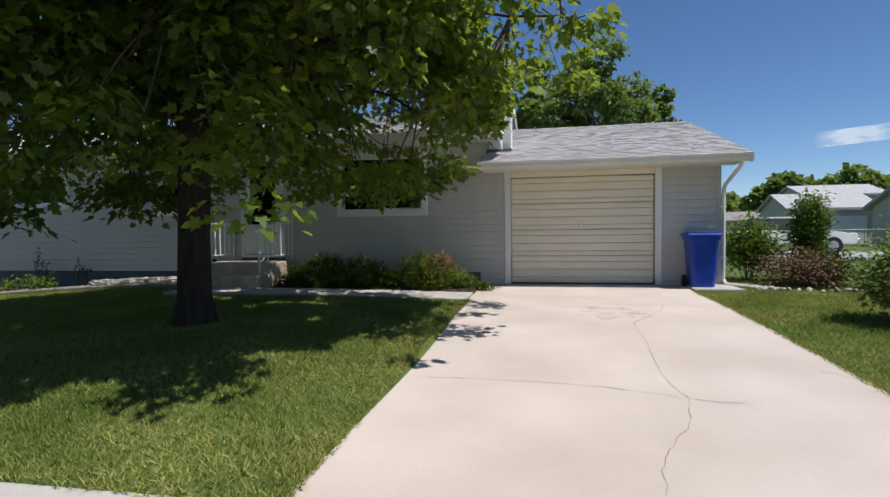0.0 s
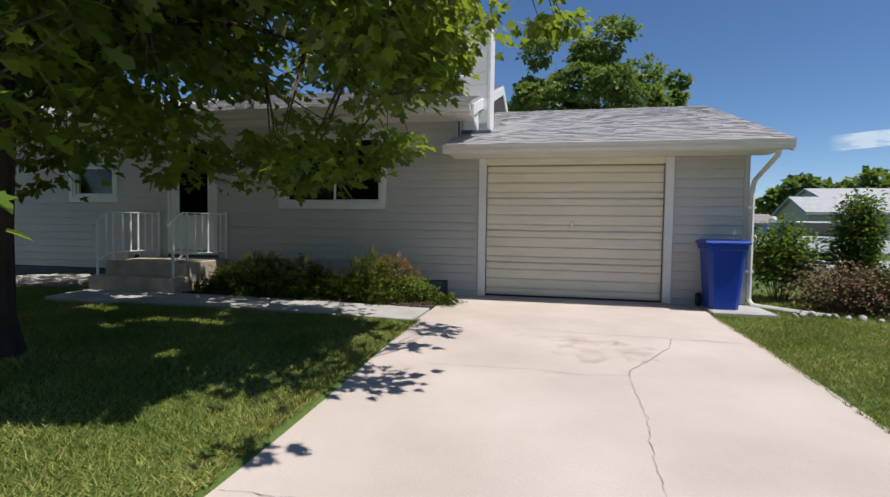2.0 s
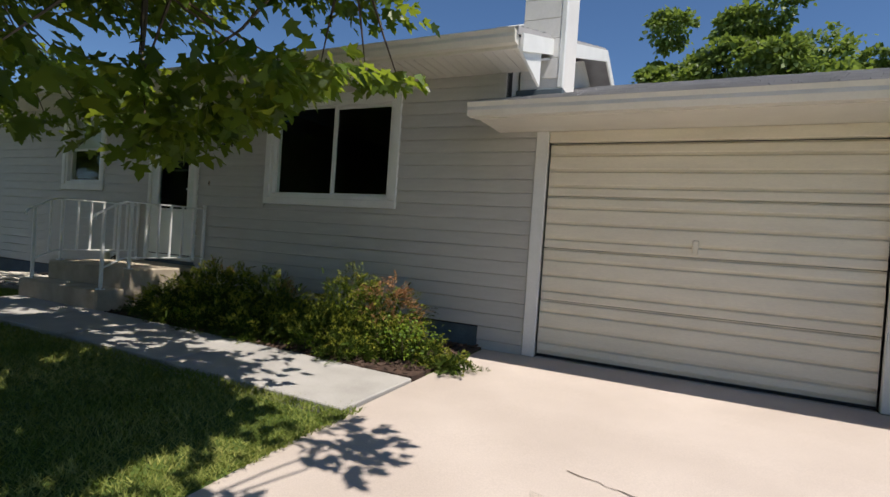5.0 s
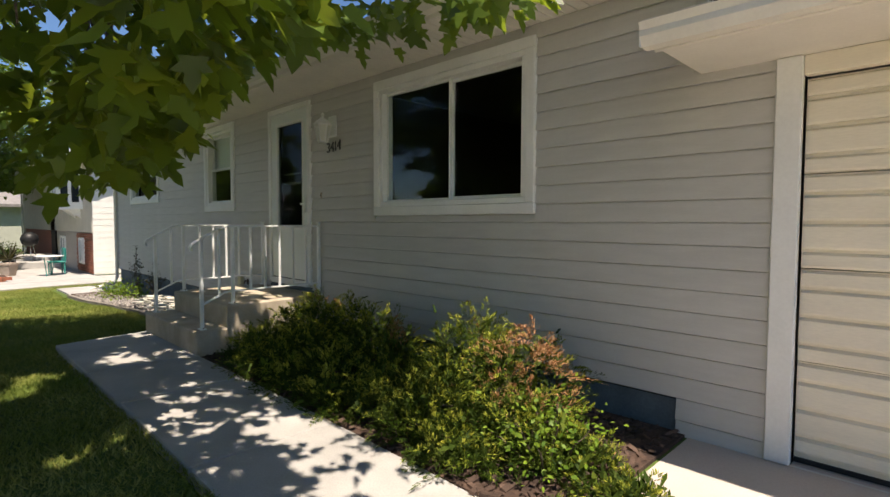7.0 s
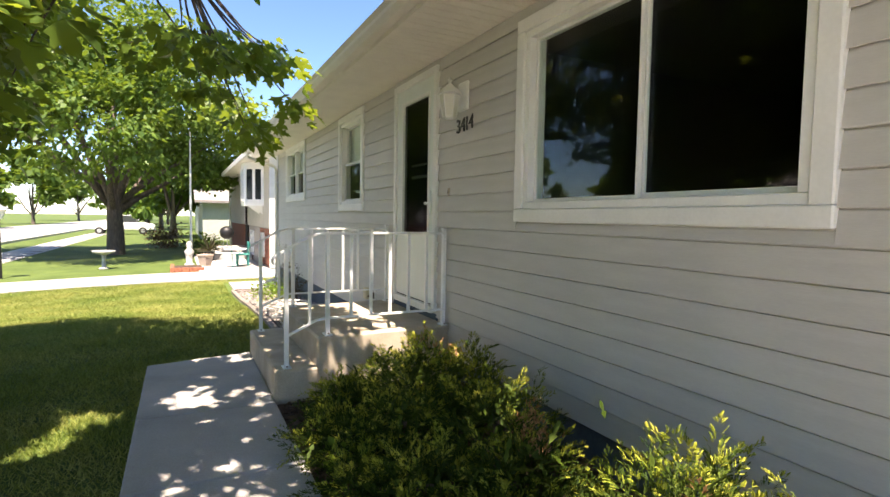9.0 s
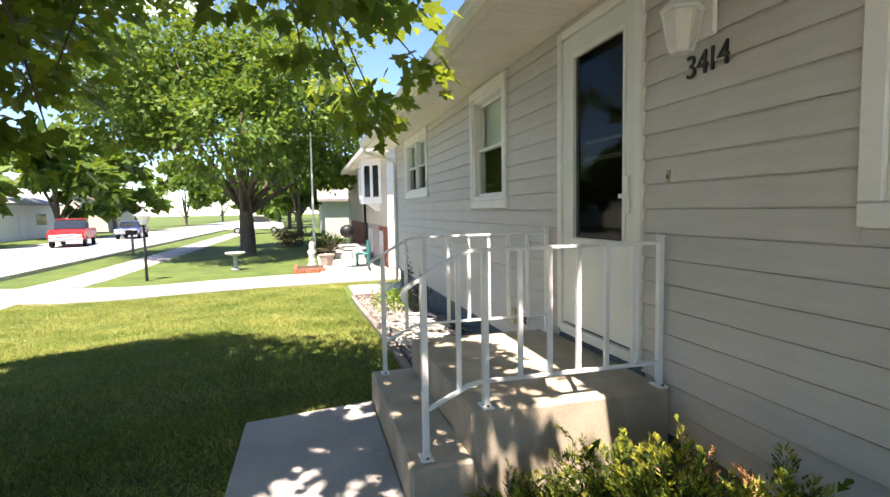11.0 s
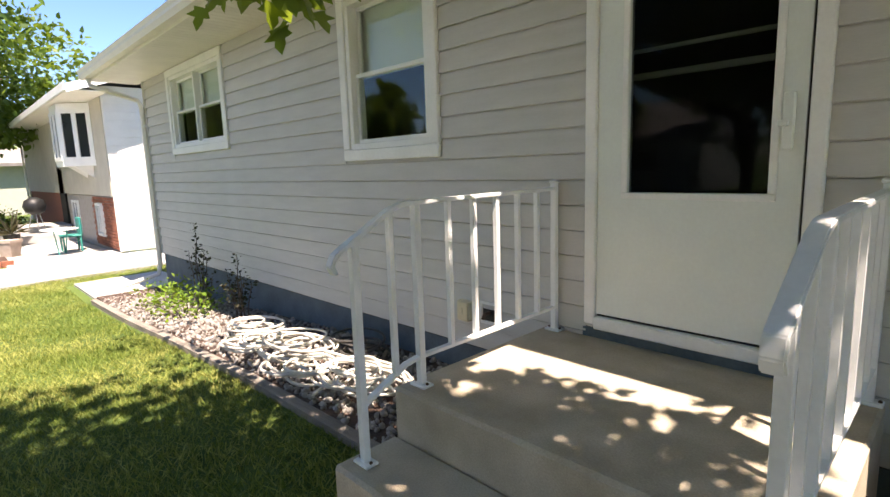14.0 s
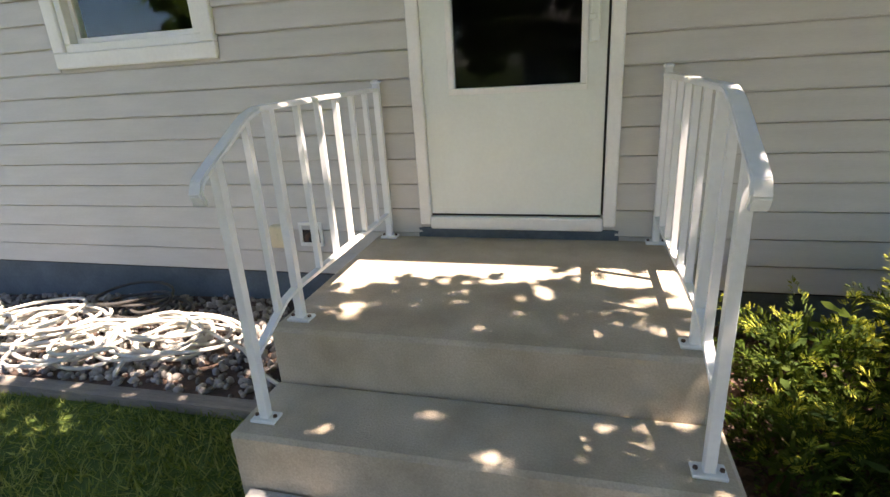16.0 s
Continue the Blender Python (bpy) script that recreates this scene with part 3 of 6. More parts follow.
d1 = downspout("downspout", [(-13.05, -0.66, 2.76), (-13.05, -0.64, 2.66), (-12.93, -0.10, 2.48), (-12.92, -0.06, 2.40), (-12.92, -0.06, 0.05), (-12.92, -0.10, -0.10), (-12.90, -0.6, -0.20)], (-12.92, -0.06, -0.1), "cream metal downspout at the house corner")
d2 = downspout("downspout", [(3.98, -0.66, 2.15), (3.98, -0.62, 2.07), (3.90, -0.10, 1.80), (3.89, -0.05, 1.70), (3.89, -0.05, 0.12), (3.92, -0.12, 0.04), (4.25, -0.35, 0.02), (4.7, -0.6, 0.0)], (3.89, -0.05, 0.0), "white metal downspout with a bent foot at the garage corner")
for d, x, zs in ((d1, -12.92, (0.6, 2.1)), (d2, 3.89, (0.5, 1.4))):
    for z in zs:
        part("strap", boxes((x - 0.05, x + 0.05, -0.075, -0.02, z, z + 0.03)), M_WHITE, d)

# rake boards and eave return
def rake(name, x, eave_y, eave_z, ridge_y, ridge_z, back_y, label, wide=0.16):
    bm = bmesh.new()
    bz = ridge_z - (ridge_z - eave_z) * (back_y - ridge_y) / (ridge_y - eave_y)
    prism(bm, [(eave_y, eave_z - 0.005), (ridge_y, ridge_z - 0.005), (back_y, bz - 0.005), (back_y, bz - wide), (ridge_y, ridge_z - wide - 0.02), (eave_y, eave_z - wide)], "x", x, x + 0.025)
    solid(name, bm, M_WHITE, label, "trim")


rake("rake_board_main", -0.028, -0.62, 2.87, MRY, MRZ - 0.03, 7.4, "white rake board on the house gable")
rake("rake_board_garage", 4.152, -0.62, 2.25, GRY, GRZ - 0.03, 7.7, "cream rake board on the garage gable", 0.13)
bm = bmesh.new()
prism(bm, [(-0.61, 2.742), (0.03, 2.60), (0.03, 3.02), (-0.61, 2.84)], "x", -0.056, -0.032)
solid("eave_return", bm, M_WHITE, "white boxed end of the house eave", "trim")
bm = bmesh.new()
prism(bm, [(0.0, 2.86), (MRY, MRZ - 0.10), (MRY, MRZ - 0.12), (0.0, 2.84)], "x", -0.36, -0.03)
solid("rake_soffit", bm, M_SOFFIT, "cream soffit under the gable overhang", "soffit")

# chimney chase and roof vent
chimney = thing("chimney", (-0.1, 0.6, 2.6), "tall white siding-clad chimney on the garage roof", "chimney")
part("chase", boxes((-0.34, 0.10, 0.36, 0.92, 2.55, 4.46), bevel=0.006), M_NBWHITE, chimney)
for k in range(8):
    part("cladding_board", boxes((-0.335, 0.06, 0.345, 0.36, 2.78 + k * 0.205, 2.78 + k * 0.205 + 0.200), bevel=0.003), M_NBWHITE, chimney)
part("corner_board", boxes((0.06, 0.112, 0.34, 0.40, 2.68, 4.46), bevel=0.004), M_WHITE, chimney)
part("flashing", boxes((-0.36, 0.13, 0.31, 0.95, 2.50, 2.665), bevel=0.01), M_FOUND, chimney, "dark metal flashing")
part("cap", boxes((-0.38, 0.14, 0.32, 0.96, 4.46, 4.51), bevel=0.008), M_STEEL, chimney)
vent = thing("roof_vent", (-0.75, 1.9, 3.6), "low brick flue with a white metal cap on the roof", "roof vent")
part("flue", boxes((-1.05, -0.55, 1.7, 2.15, 3.4, 3.86), bevel=0.008), M_BRICK, vent)
part("cap", boxes((-1.12, -0.48, 1.63, 2.22, 3.86, 3.94), bevel=0.02), M_WHITE, vent, "white metal cap")

# ---- windows and doors ----
def window(name, r, label, style):
    x0, x1, z0, z1 = r
    w = thing(name, ((x0 + x1) / 2, 0, z0), label, "window", kind="structure")
    tw = 0.085
    for rr in ((x0, x1, z0, z0 + tw), (x0, x1, z1 - tw, z1), (x0, x0 + tw, z0 + tw + 0.001, z1 - tw - 0.001), (x1 - tw, x1, z0 + tw + 0.001, z1 - tw - 0.001)):
        part("casing", boxes((rr[0], rr[1], -0.045, 0.0, rr[2], rr[3]), bevel=0.006), M_WHITE, w)
    a, b, c, d = x0 + tw, x1 - tw, z0 + tw, z1 - tw
    f = 0.045
    part("window_frame", boxes((a, b, -0.03, 0.10, c, c + f), (a, b, -0.03, 0.10, d - f, d), (a, a + f, -0.03, 0.10, c + f, d - f), (b - f, b, -0.03, 0.10, c + f, d - f), bevel=0.004), M_WHITE, w)
    a, b, c, d = a + f, b - f, c + f, d - f
    def pane(p, q, s, u, y):
        ob = part("pane", boxes((p, q, y, y + 0.005, s, u)), M_GLASS, w)
        ob.visible_shadow = False
    def sash(p, q, s, u, y, t=0.03):
        part("sash", boxes((p, q, y - 0.012, y + 0.016, s, s + t), (p, q, y - 0.012, y + 0.016, u - t, u), (p, p + t, y - 0.012, y + 0.016, s + t, u - t), (q - t, q, y - 0.012, y + 0.016, s + t, u - t), bevel=0.003), M_WHITE, w)
        pane(p + t, q - t, s + t, u - t, y)
    m = (a + b) / 2 if style != "slide" else -2.455
    if style == "slide":
        sash(a + 0.001, m + 0.015, c + 0.001, d - 0.001, 0.03, 0.02)
        sash(m - 0.015, b - 0.001, c + 0.001, d - 0.001, 0.065, 0.03)
    elif style == "hung":
        zm = (c + d) / 2
        sash(a + 0.001, b - 0.001, c + 0.001, zm + 0.015, 0.03)
        sash(a + 0.001, b - 0.001, zm - 0.015, d - 0.001, 0.065)
    else:
        zm = (c + d) / 2
        for p, q in ((a + 0.001, m - 0.02), (m + 0.02, b - 0.001)):
            sash(p, q, c + 0.001, zm + 0.015, 0.03, 0.026)
            sash(p, q, zm - 0.015, d - 0.001, 0.065, 0.026)
        part("mullion", boxes((m - 0.019, m + 0.019, -0.02, 0.09, c, d), bevel=0.004), M_WHITE, w)
    return w


window("window_1", W1, "wide white sliding window with two dark panes", "slide")
window("window_2", W2, "white single-hung window beside the front door", "hung")
window("window_3", W3, "white twin-hung window near the house corner", "twin")
solid("window_blind", boxes((-7.74, -6.78, 0.11, 0.115, 2.10, 2.60)), M_SOFFIT, "pale half-drawn blind behind the window", "blind", "")
solid("window_blind", boxes((-11.8, -10.15, 0.11, 0.115, 2.22, 2.62)), M_SOFFIT, "pale half-drawn blind behind the twin window", "blind", "")

door = thing("door_1", (-5.1, 0, 0.47), "white storm door, closed, with a tall dark glass", "door", kind="structure")
x0, x1, z0, z1 = DOOR
for rr in ((x0, x0 + 0.06, z0, z1), (x1 - 0.06, x1, z0, z1), (x0 + 0.061, x1 - 0.061, z1 - 0.06, z1)):
    part("casing", boxes((rr[0], rr[1], -0.05, 0.02, rr[2], rr[3]), bevel=0.006), M_WHITE, door)
P0, P1, Q0, Q1 = -5.562, -4.702, 0.603, 2.625
G0, G1, H0, H1 = -5.406, -4.815, 1.230, 2.47
part("door_leaf", boxes((P0, P1, -0.03, 0.01, Q0, H0), (P0, P1, -0.03, 0.01, H1, Q1), (P0, G0, -0.03, 0.01, H0, H1), (G1, P1, -0.03, 0.01, H0, H1)), M_DOOR, door)
part("glass_bead", boxes((G0 - 0.03, G1 + 0.03, -0.038, -0.0305, H0 - 0.03, H0), (G0 - 0.03, G1 + 0.03, -0.038, -0.0305, H1, H1 + 0.03), (G0 - 0.03, G0, -0.038, -0.0305, H0, H1), (G1, G1 + 0.03, -0.038, -0.0305, H0, H1), bevel=0.003), M_WHITE, door)
ob = part("pane", boxes((G0 + 0.001, G1 - 0.001, -0.012, -0.007, H0 + 0.001, H1 - 0.001)), M_DOORGLASS, door)
ob.visible_shadow = False
# black strips paint the shadowed gap beside and below the leaf
part("weather_strip", boxes((P1 + 0.001, x1 - 0.0605, -0.018, 0.012, Q0, Q1), (P0, P1, -0.024, 0.012, z0 + 0.046, Q0 - 0.001)), M_BLACK, door, "black strip standing in for the shadowed gap round the leaf")
for za, zb in ((1.885, 1.902), (1.762, 1.790)):
    part("inner_bar", boxes((G0 - 0.06, G1 + 0.03, 0.085, 0.1045, za, zb), bevel=0.003), M_NBSAGE, door, "pale bar behind the glass")
part("threshold", boxes((x0 + 0.06, x1 - 0.06, -0.06, 0.1, z0 - 0.02, z0 + 0.045), bevel=0.006), M_WHITE, door)
part("sill_board", boxes((x0 - 0.02, x1 + 0.02, -0.025, 0.0, 0.46, z0 - 0.022), bevel=0.004), M_FOUND, door, "blue-grey board under the sill")
lat = part("door_handle", boxes((P1 - 0.075, P1 - 0.035, -0.05, -0.03, 1.40, 1.62), bevel=0.006), M_DOOR, door, "white painted latch plate")
part("lever", boxes((P1 - 0.085, P1 - 0.05, -0.085, -0.05, 1.49, 1.515), bevel=0.005), M_DOOR, lat)
solid("inner_door", boxes((-5.56, -4.64, 0.105, 0.14, 0.56, 2.62)), M_DARK, "inner front door behind the storm door, coloured near-black for shade", "door", "structure")

garage_door = thing("garage_door", (1.43, 0.06, 0), "cream ribbed sectional garage door, shut, weathered", "garage door", kind="structure")
for x0, x1 in ((0.0, 0.12), (2.74, 2.86)):
    part("casing", boxes((x0, x1, -0.045, 0.06, 0.005, 2.15), bevel=0.006), M_WHITE, garage_door)
part("header", boxes((0.121, 2.739, -0.02, 0.05, 2.05, 2.15), bevel=0.004), M_GDOOR, garage_door)
for k in range(4):
    zb = 0.056 + k * 0.4975
    sec = part("section", boxes((0.122, 2.738, 0.060, 0.10, zb + 0.003 if k else 0.03, zb + 0.4945)), M_GDOOR, garage_door)
    for a, b in ((0.006, 0.090), (0.104, 0.239), (0.253, 0.388), (0.402, 0.492)):
        bm = bmesh.new()
        a, b = zb + a, zb + b
        prism(bm, [(0.065, a), (0.036, a), (0.032, a + 0.012), (0.036, b - 0.018), (0.065, b)], "x", 0.128, 2.732)
        part("rib", bm, M_GDOOR, sec)
hd = part("door_handle", boxes((1.41, 1.46, 0.015, 0.045, 1.08, 1.20), bevel=0.008), M_GDOOR, garage_door, "small painted lift handle")
part("weather_strip", boxes((0.122, 2.738, 0.05, 0.09, 0.004, 0.03)), M_BLACK, garage_door, "black rubber bottom seal")

# ---- steps and railings ----
steps = thing("front_steps", (-5.1, -0.7, 0), "tan painted concrete front steps and landing", "steps")
part("landing", boxes((-5.89, -4.395, -1.122, -0.012, -0.15, 0.47), bevel=0.014), M_STEP, steps)
part("lower_step", boxes((-5.893, -4.36, -1.432, -1.12, -0.15, 0.25), bevel=0.014), M_STEP, steps)


def railing(name, x, label):
    r = thing(name, (x, -1.3, 0.25), label, "railing", "railings beside the front steps")
    bm = bmesh.new()
    bar(bm, [(x, -0.045, 1.247), (x, -0.6, 1.246), (x, -1.10, 1.243), (x, -1.17, 1.222), (x, -1.385, 1.102), (x, -1.425, 1.078), (x, -1.440, 1.045), (x, -1.425, 1.015)], 0.042, 0.018)
    bmesh.ops.bevel(bm, geom=list(bm.edges), offset=0.004, segments=2, affect="EDGES")
    part("top_rail", bm, M_RAIL, r)
    bm = bmesh.new()
    bar(bm, [(x, -0.05, 0.602), (x, -1.05, 0.600), (x, -1.12, 0.588), (x, -1.34, 0.485)], 0.028, 0.014)
    part("bottom_rail", bm, M_RAIL, r)
    for y in (-0.21, -0.37, -0.53, -0.69, -0.85):
        part("baluster", boxes((x - 0.011, x + 0.011, y - 0.011, y + 0.011, 0.60, 1.24)), M_RAIL, r)
    part("baluster", boxes((x - 0.011, x + 0.011, -1.181, -1.159, 0.565, 1.215)), M_RAIL, r)
    for y, za, zb in ((-0.05, 0.47, 1.275), (-1.035, 0.47, 1.238), (-1.34, 0.25, 1.125)):
        p = part("post", boxes((x - 0.0155, x + 0.0155, y - 0.0155, y + 0.0155, za, zb), bevel=0.002), M_RAIL, r)
        ft = part("foot_plate", boxes((x - 0.045, x + 0.045, y - 0.03, y + 0.03, za, za + 0.012), bevel=0.003), M_RAIL, p)
        if y > -0.1:
            part("post_cap", boxes((x - 0.022, x + 0.022, y - 0.022, y + 0.022, zb, zb + 0.018), bevel=0.006), M_RAIL, p)
        for dx in (-0.034, 0.034):
            bm = bmesh.new()
            lathe(bm, [(0.007, 0), (0.007, 0.006), (0.003, 0.009)], (x + dx, y, za + 0.012), 8)
            part("bolt", bm, M_RUST, p)


M_RAIL = mat("white_rail_paint", (0.80, 0.81, 0.80), 0.28, 0.05, 9, 60, 0.04, spec=0.5)
M_RUST = mat("rusty_bolt", (0.12, 0.07, 0.05), 0.8, 0.3, 20, 90, 0.3)
railing("stair_railing", -5.804, "white painted steel stair railing bolted to the steps")
railing("stair_railing", -4.443, "white painted steel stair railing beside the junipers")
# ---- shingles laid in courses ----
def shingles(roof_ob, x0, x1, eave_y, eave_z, ridge_y, ridge_z, singles):
    ang = math.atan2(ridge_z - eave_z, ridge_y - eave_y)
    ln = math.hypot(ridge_z - eave_z, ridge_y - eave_y)
    ca, sa = math.cos(ang), math.sin(ang)
    r = random.Random(5)
    tabs = {}
    vs, fs = [], []
    rows = int(ln / 0.14)
    made = 0
    for j in range(rows):
        s0 = j * 0.14
        x = x0 - r.uniform(0, 0.2)
        while x < x1:
            w = r.choice((0.11, 0.15, 0.19, 0.23))
            a, b = max(x, x0), min(x + w, x1)
            x += w
            if b - a < 0.02:
                continue
            t = r.choice((0.006, 0.009, 0.013))
            def at(u, s, h):
                return (u, eave_y + s * ca - h * sa, eave_z + s * sa + h * ca)
            c = [(a + 0.002, s0, 0), (b - 0.002, s0, 0), (b - 0.002, s0 + 0.15, 0), (a + 0.002, s0 + 0.15, 0), (a + 0.002, s0, t + 0.004), (b - 0.002, s0, t + 0.004), (b - 0.002, s0 + 0.15, 0.003), (a + 0.002, s0 + 0.15, 0.003)]
            q = [(4, 5, 6, 7), (0, 1, 5, 4), (1, 2, 6, 5), (3, 0, 4, 7)]
            if made < singles:
                made += 1
                key = (round(b - a, 3), t)
                if key not in tabs:
                    w2 = b - a - 0.004
                    cc = [(0, 0, 0), (w2, 0, 0), (w2, 0.15, 0), (0, 0.15, 0), (0, 0, t + 0.004), (w2, 0, t + 0.004), (w2, 0.15, 0.003), (0, 0.15, 0.003)]
                    tabs[key] = raw(cc, q, M_SHINGLE)
                ob = new("shingle", tabs[key])
                ob.matrix_basis = Matrix.Translation(at(a + 0.002, s0, 0.0)) @ Matrix.Rotation(ang, 4, "X")
                ob.parent = roof_ob
            else:
                n = len(vs)
                vs += [at(*p) for p in c]
                fs += [tuple(n + k for k in f) for f in q]
    ob = hang(new("shingle_field", raw(vs, fs, M_SHINGLE)), roof_ob)
    tagged(ob, kind="stuff")


# ---- leaves ----
HALF = [(0.14, 0.0), (0.43, 0.05), (0.35, 0.23), (0.60, 0.54), (0.41, 0.55), (0.22, 0.54), (0.24, 0.79)]
MAPLE = np.array([(0, 0), *HALF, (0, 1.14), *[(-a, b) for a, b in HALF[::-1]]])
OVAL = np.array([(0, 0), (0.24, 0.3), (0.26, 0.6), (0, 1.0), (-0.26, 0.6), (-0.24, 0.3)])
SPRIG = np.array([(0, 0), (0.10, 0.25), (0.36, 0.42), (0.15, 0.48), (0.26, 0.80), (0.0, 1.0), (-0.26, 0.80), (-0.15, 0.48), (-0.36, 0.42), (-0.10, 0.25)])


LOBED = np.array([(0, 0), (0.34, 0.25), (0.22, 0.60), (0.05, 1.0), (-0.26, 0.66), (-0.30, 0.22)])
FEATHER = np.array([(0, 0), (0.17, 0.42), (0.05, 0.40), (0.11, 0.78), (0, 1.0), (-0.11, 0.78), (-0.05, 0.40), (-0.17, 0.42)])


def leaf_mesh(centres, sizes, dirs, tilt, shape, material, seed):
    """Many flat leaves: each grows from its centre along dirs (unit, N x 3), rolled at random."""
    r = np.random.RandomState(seed)
    n, k = len(centres), len(shape)
    d = dirs / np.maximum(np.linalg.norm(dirs, axis=1, keepdims=True), 1e-6)
    up = np.tile(np.array([0, 0, 1.0]), (n, 1)) + r.normal(0, tilt, (n, 3))
    side = np.cross(d, up)
    side /= np.maximum(np.linalg.norm(side, axis=1, keepdims=True), 1e-6)
    nor = np.cross(side, d)
    s = sizes[:, None, None]
    fold = (np.abs(shape[:, 0]) * 0.25 - 0.12 * shape[:, 1] ** 2)[None, :, None]
    v = centres[:, None, :] + s * (shape[None, :, 0, None] * side[:, None, :] + shape[None, :, 1, None] * d[:, None, :] + fold * nor[:, None, :])
    v = v.reshape(-1, 3)
    me = bpy.data.meshes.new("mesh")
    me.vertices.add(n * k)
    me.vertices.foreach_set("co", v.ravel())
    me.loops.add(n * k)
    me.loops.foreach_set("vertex_index", np.arange(n * k, dtype=np.int32))
    me.polygons.add(n)
    me.polygons.foreach_set("loop_start", np.arange(0, n * k, k, dtype=np.int32))
    me.polygons.foreach_set("loop_total", np.full(n, k, dtype=np.int32))
    me.materials.append(material)
    me.update()
    me.validate()
    return me


def limb_path(a, b, sag, n, r):
    a, b = Vector(a), Vector(b)
    pts = []
    for i in range(n + 1):
        u = i / n
        p = a.lerp(b, u) + Vector((0, 0, sag * math.sin(math.pi * u)))
        if 0 < i < n:
            p += Vector((r.uniform(-1, 1), r.uniform(-1, 1), r.uniform(-1, 1))) * 0.05 * (b - a).length * 0.35
        pts.append(p)
    return pts


LANE = [Vector(p) for p in ((1.6, -8.0, 1.15), (1.4, -6.0, 1.15), (0.7, -3.3, 1.25), (-0.5, -2.1, 1.3), (-2.0, -1.8, 1.4), (-3.4, -2.0, 1.42), (-4.8, -2.6, 1.38))]


def lane_distance(p):
    best = 9.0
    q = Vector(p)
    for a, b in zip(LANE, LANE[1:]):
        u = max(0, min(1, (q - a).dot(b - a) / (b - a).length_squared))
        best = min(best, (q - a.lerp(b, u)).length)
    return best


# outline of the maple's shade on the ground, and three sunny holes in it
SHADE = [(-0.55, -0.6), (-0.72, -1.8), (-0.75, -3.9), (-0.92, -4.6), (-1.25, -5.3), (-1.2, -5.65), (-1.95, -5.98), (-1.5, -6.1), (-1.2, -6.6), (-1.42, -7.1), (-1.65, -7.4), (-2.45, -7.05), (-2.9, -7.25), (-5.0, -7.9),
         (-8.0, -7.0), (-9.8, -3.2), (-10.1, -2.1), (-8.9, -1.9), (-9.2, -1.1), (-7.9, -0.6), (-6.0, 0.6), (-0.6, 0.6)]


def shaded(x, y, z):
    x, y = x - 0.42 * z, y + 0.14 * z
    if math.hypot(x + 2.45, y + 7.0) < 0.28 or math.hypot((x + 3.2) / 1.6, y + 3.8) < 0.13 or math.hypot((x + 7.4) / 3.6, y + 0.62) < 0.33:
        return False
    if noise.noise(Vector((x * 1.6, y * 1.9, 0.3))) > (0.62 if -4.95 < x < -3.85 and -1.75 < y < -0.1 else 0.46 if x < -1 and y < -4.2 else 0.44 if x < -4.4 and y < -2.2 else 0.31 if x < -4.4 else 0.42 if y > -1.35 and x < -1.7 else 0.34):
        return False
    if -3.75 < x < -0.6 and -2.35 < y < -1.40 and noise.noise(Vector((x * 5.5, y * 7.5, 1.7))) > 0.13:
        return False
    if -6.1 < x < -4.5 and -1.75 < y < -0.25 and noise.noise(Vector((x * 5.6, y * 6.6, 4.4))) > 0.33:
        return False
    inside = False
    for (ax, ay), (bx, by) in zip(SHADE, SHADE[1:] + SHADE[:1]):
        if (ay > y) != (by > y) and x < ax + (y - ay) * (bx - ax) / (by - ay):
            inside = not inside
    return inside


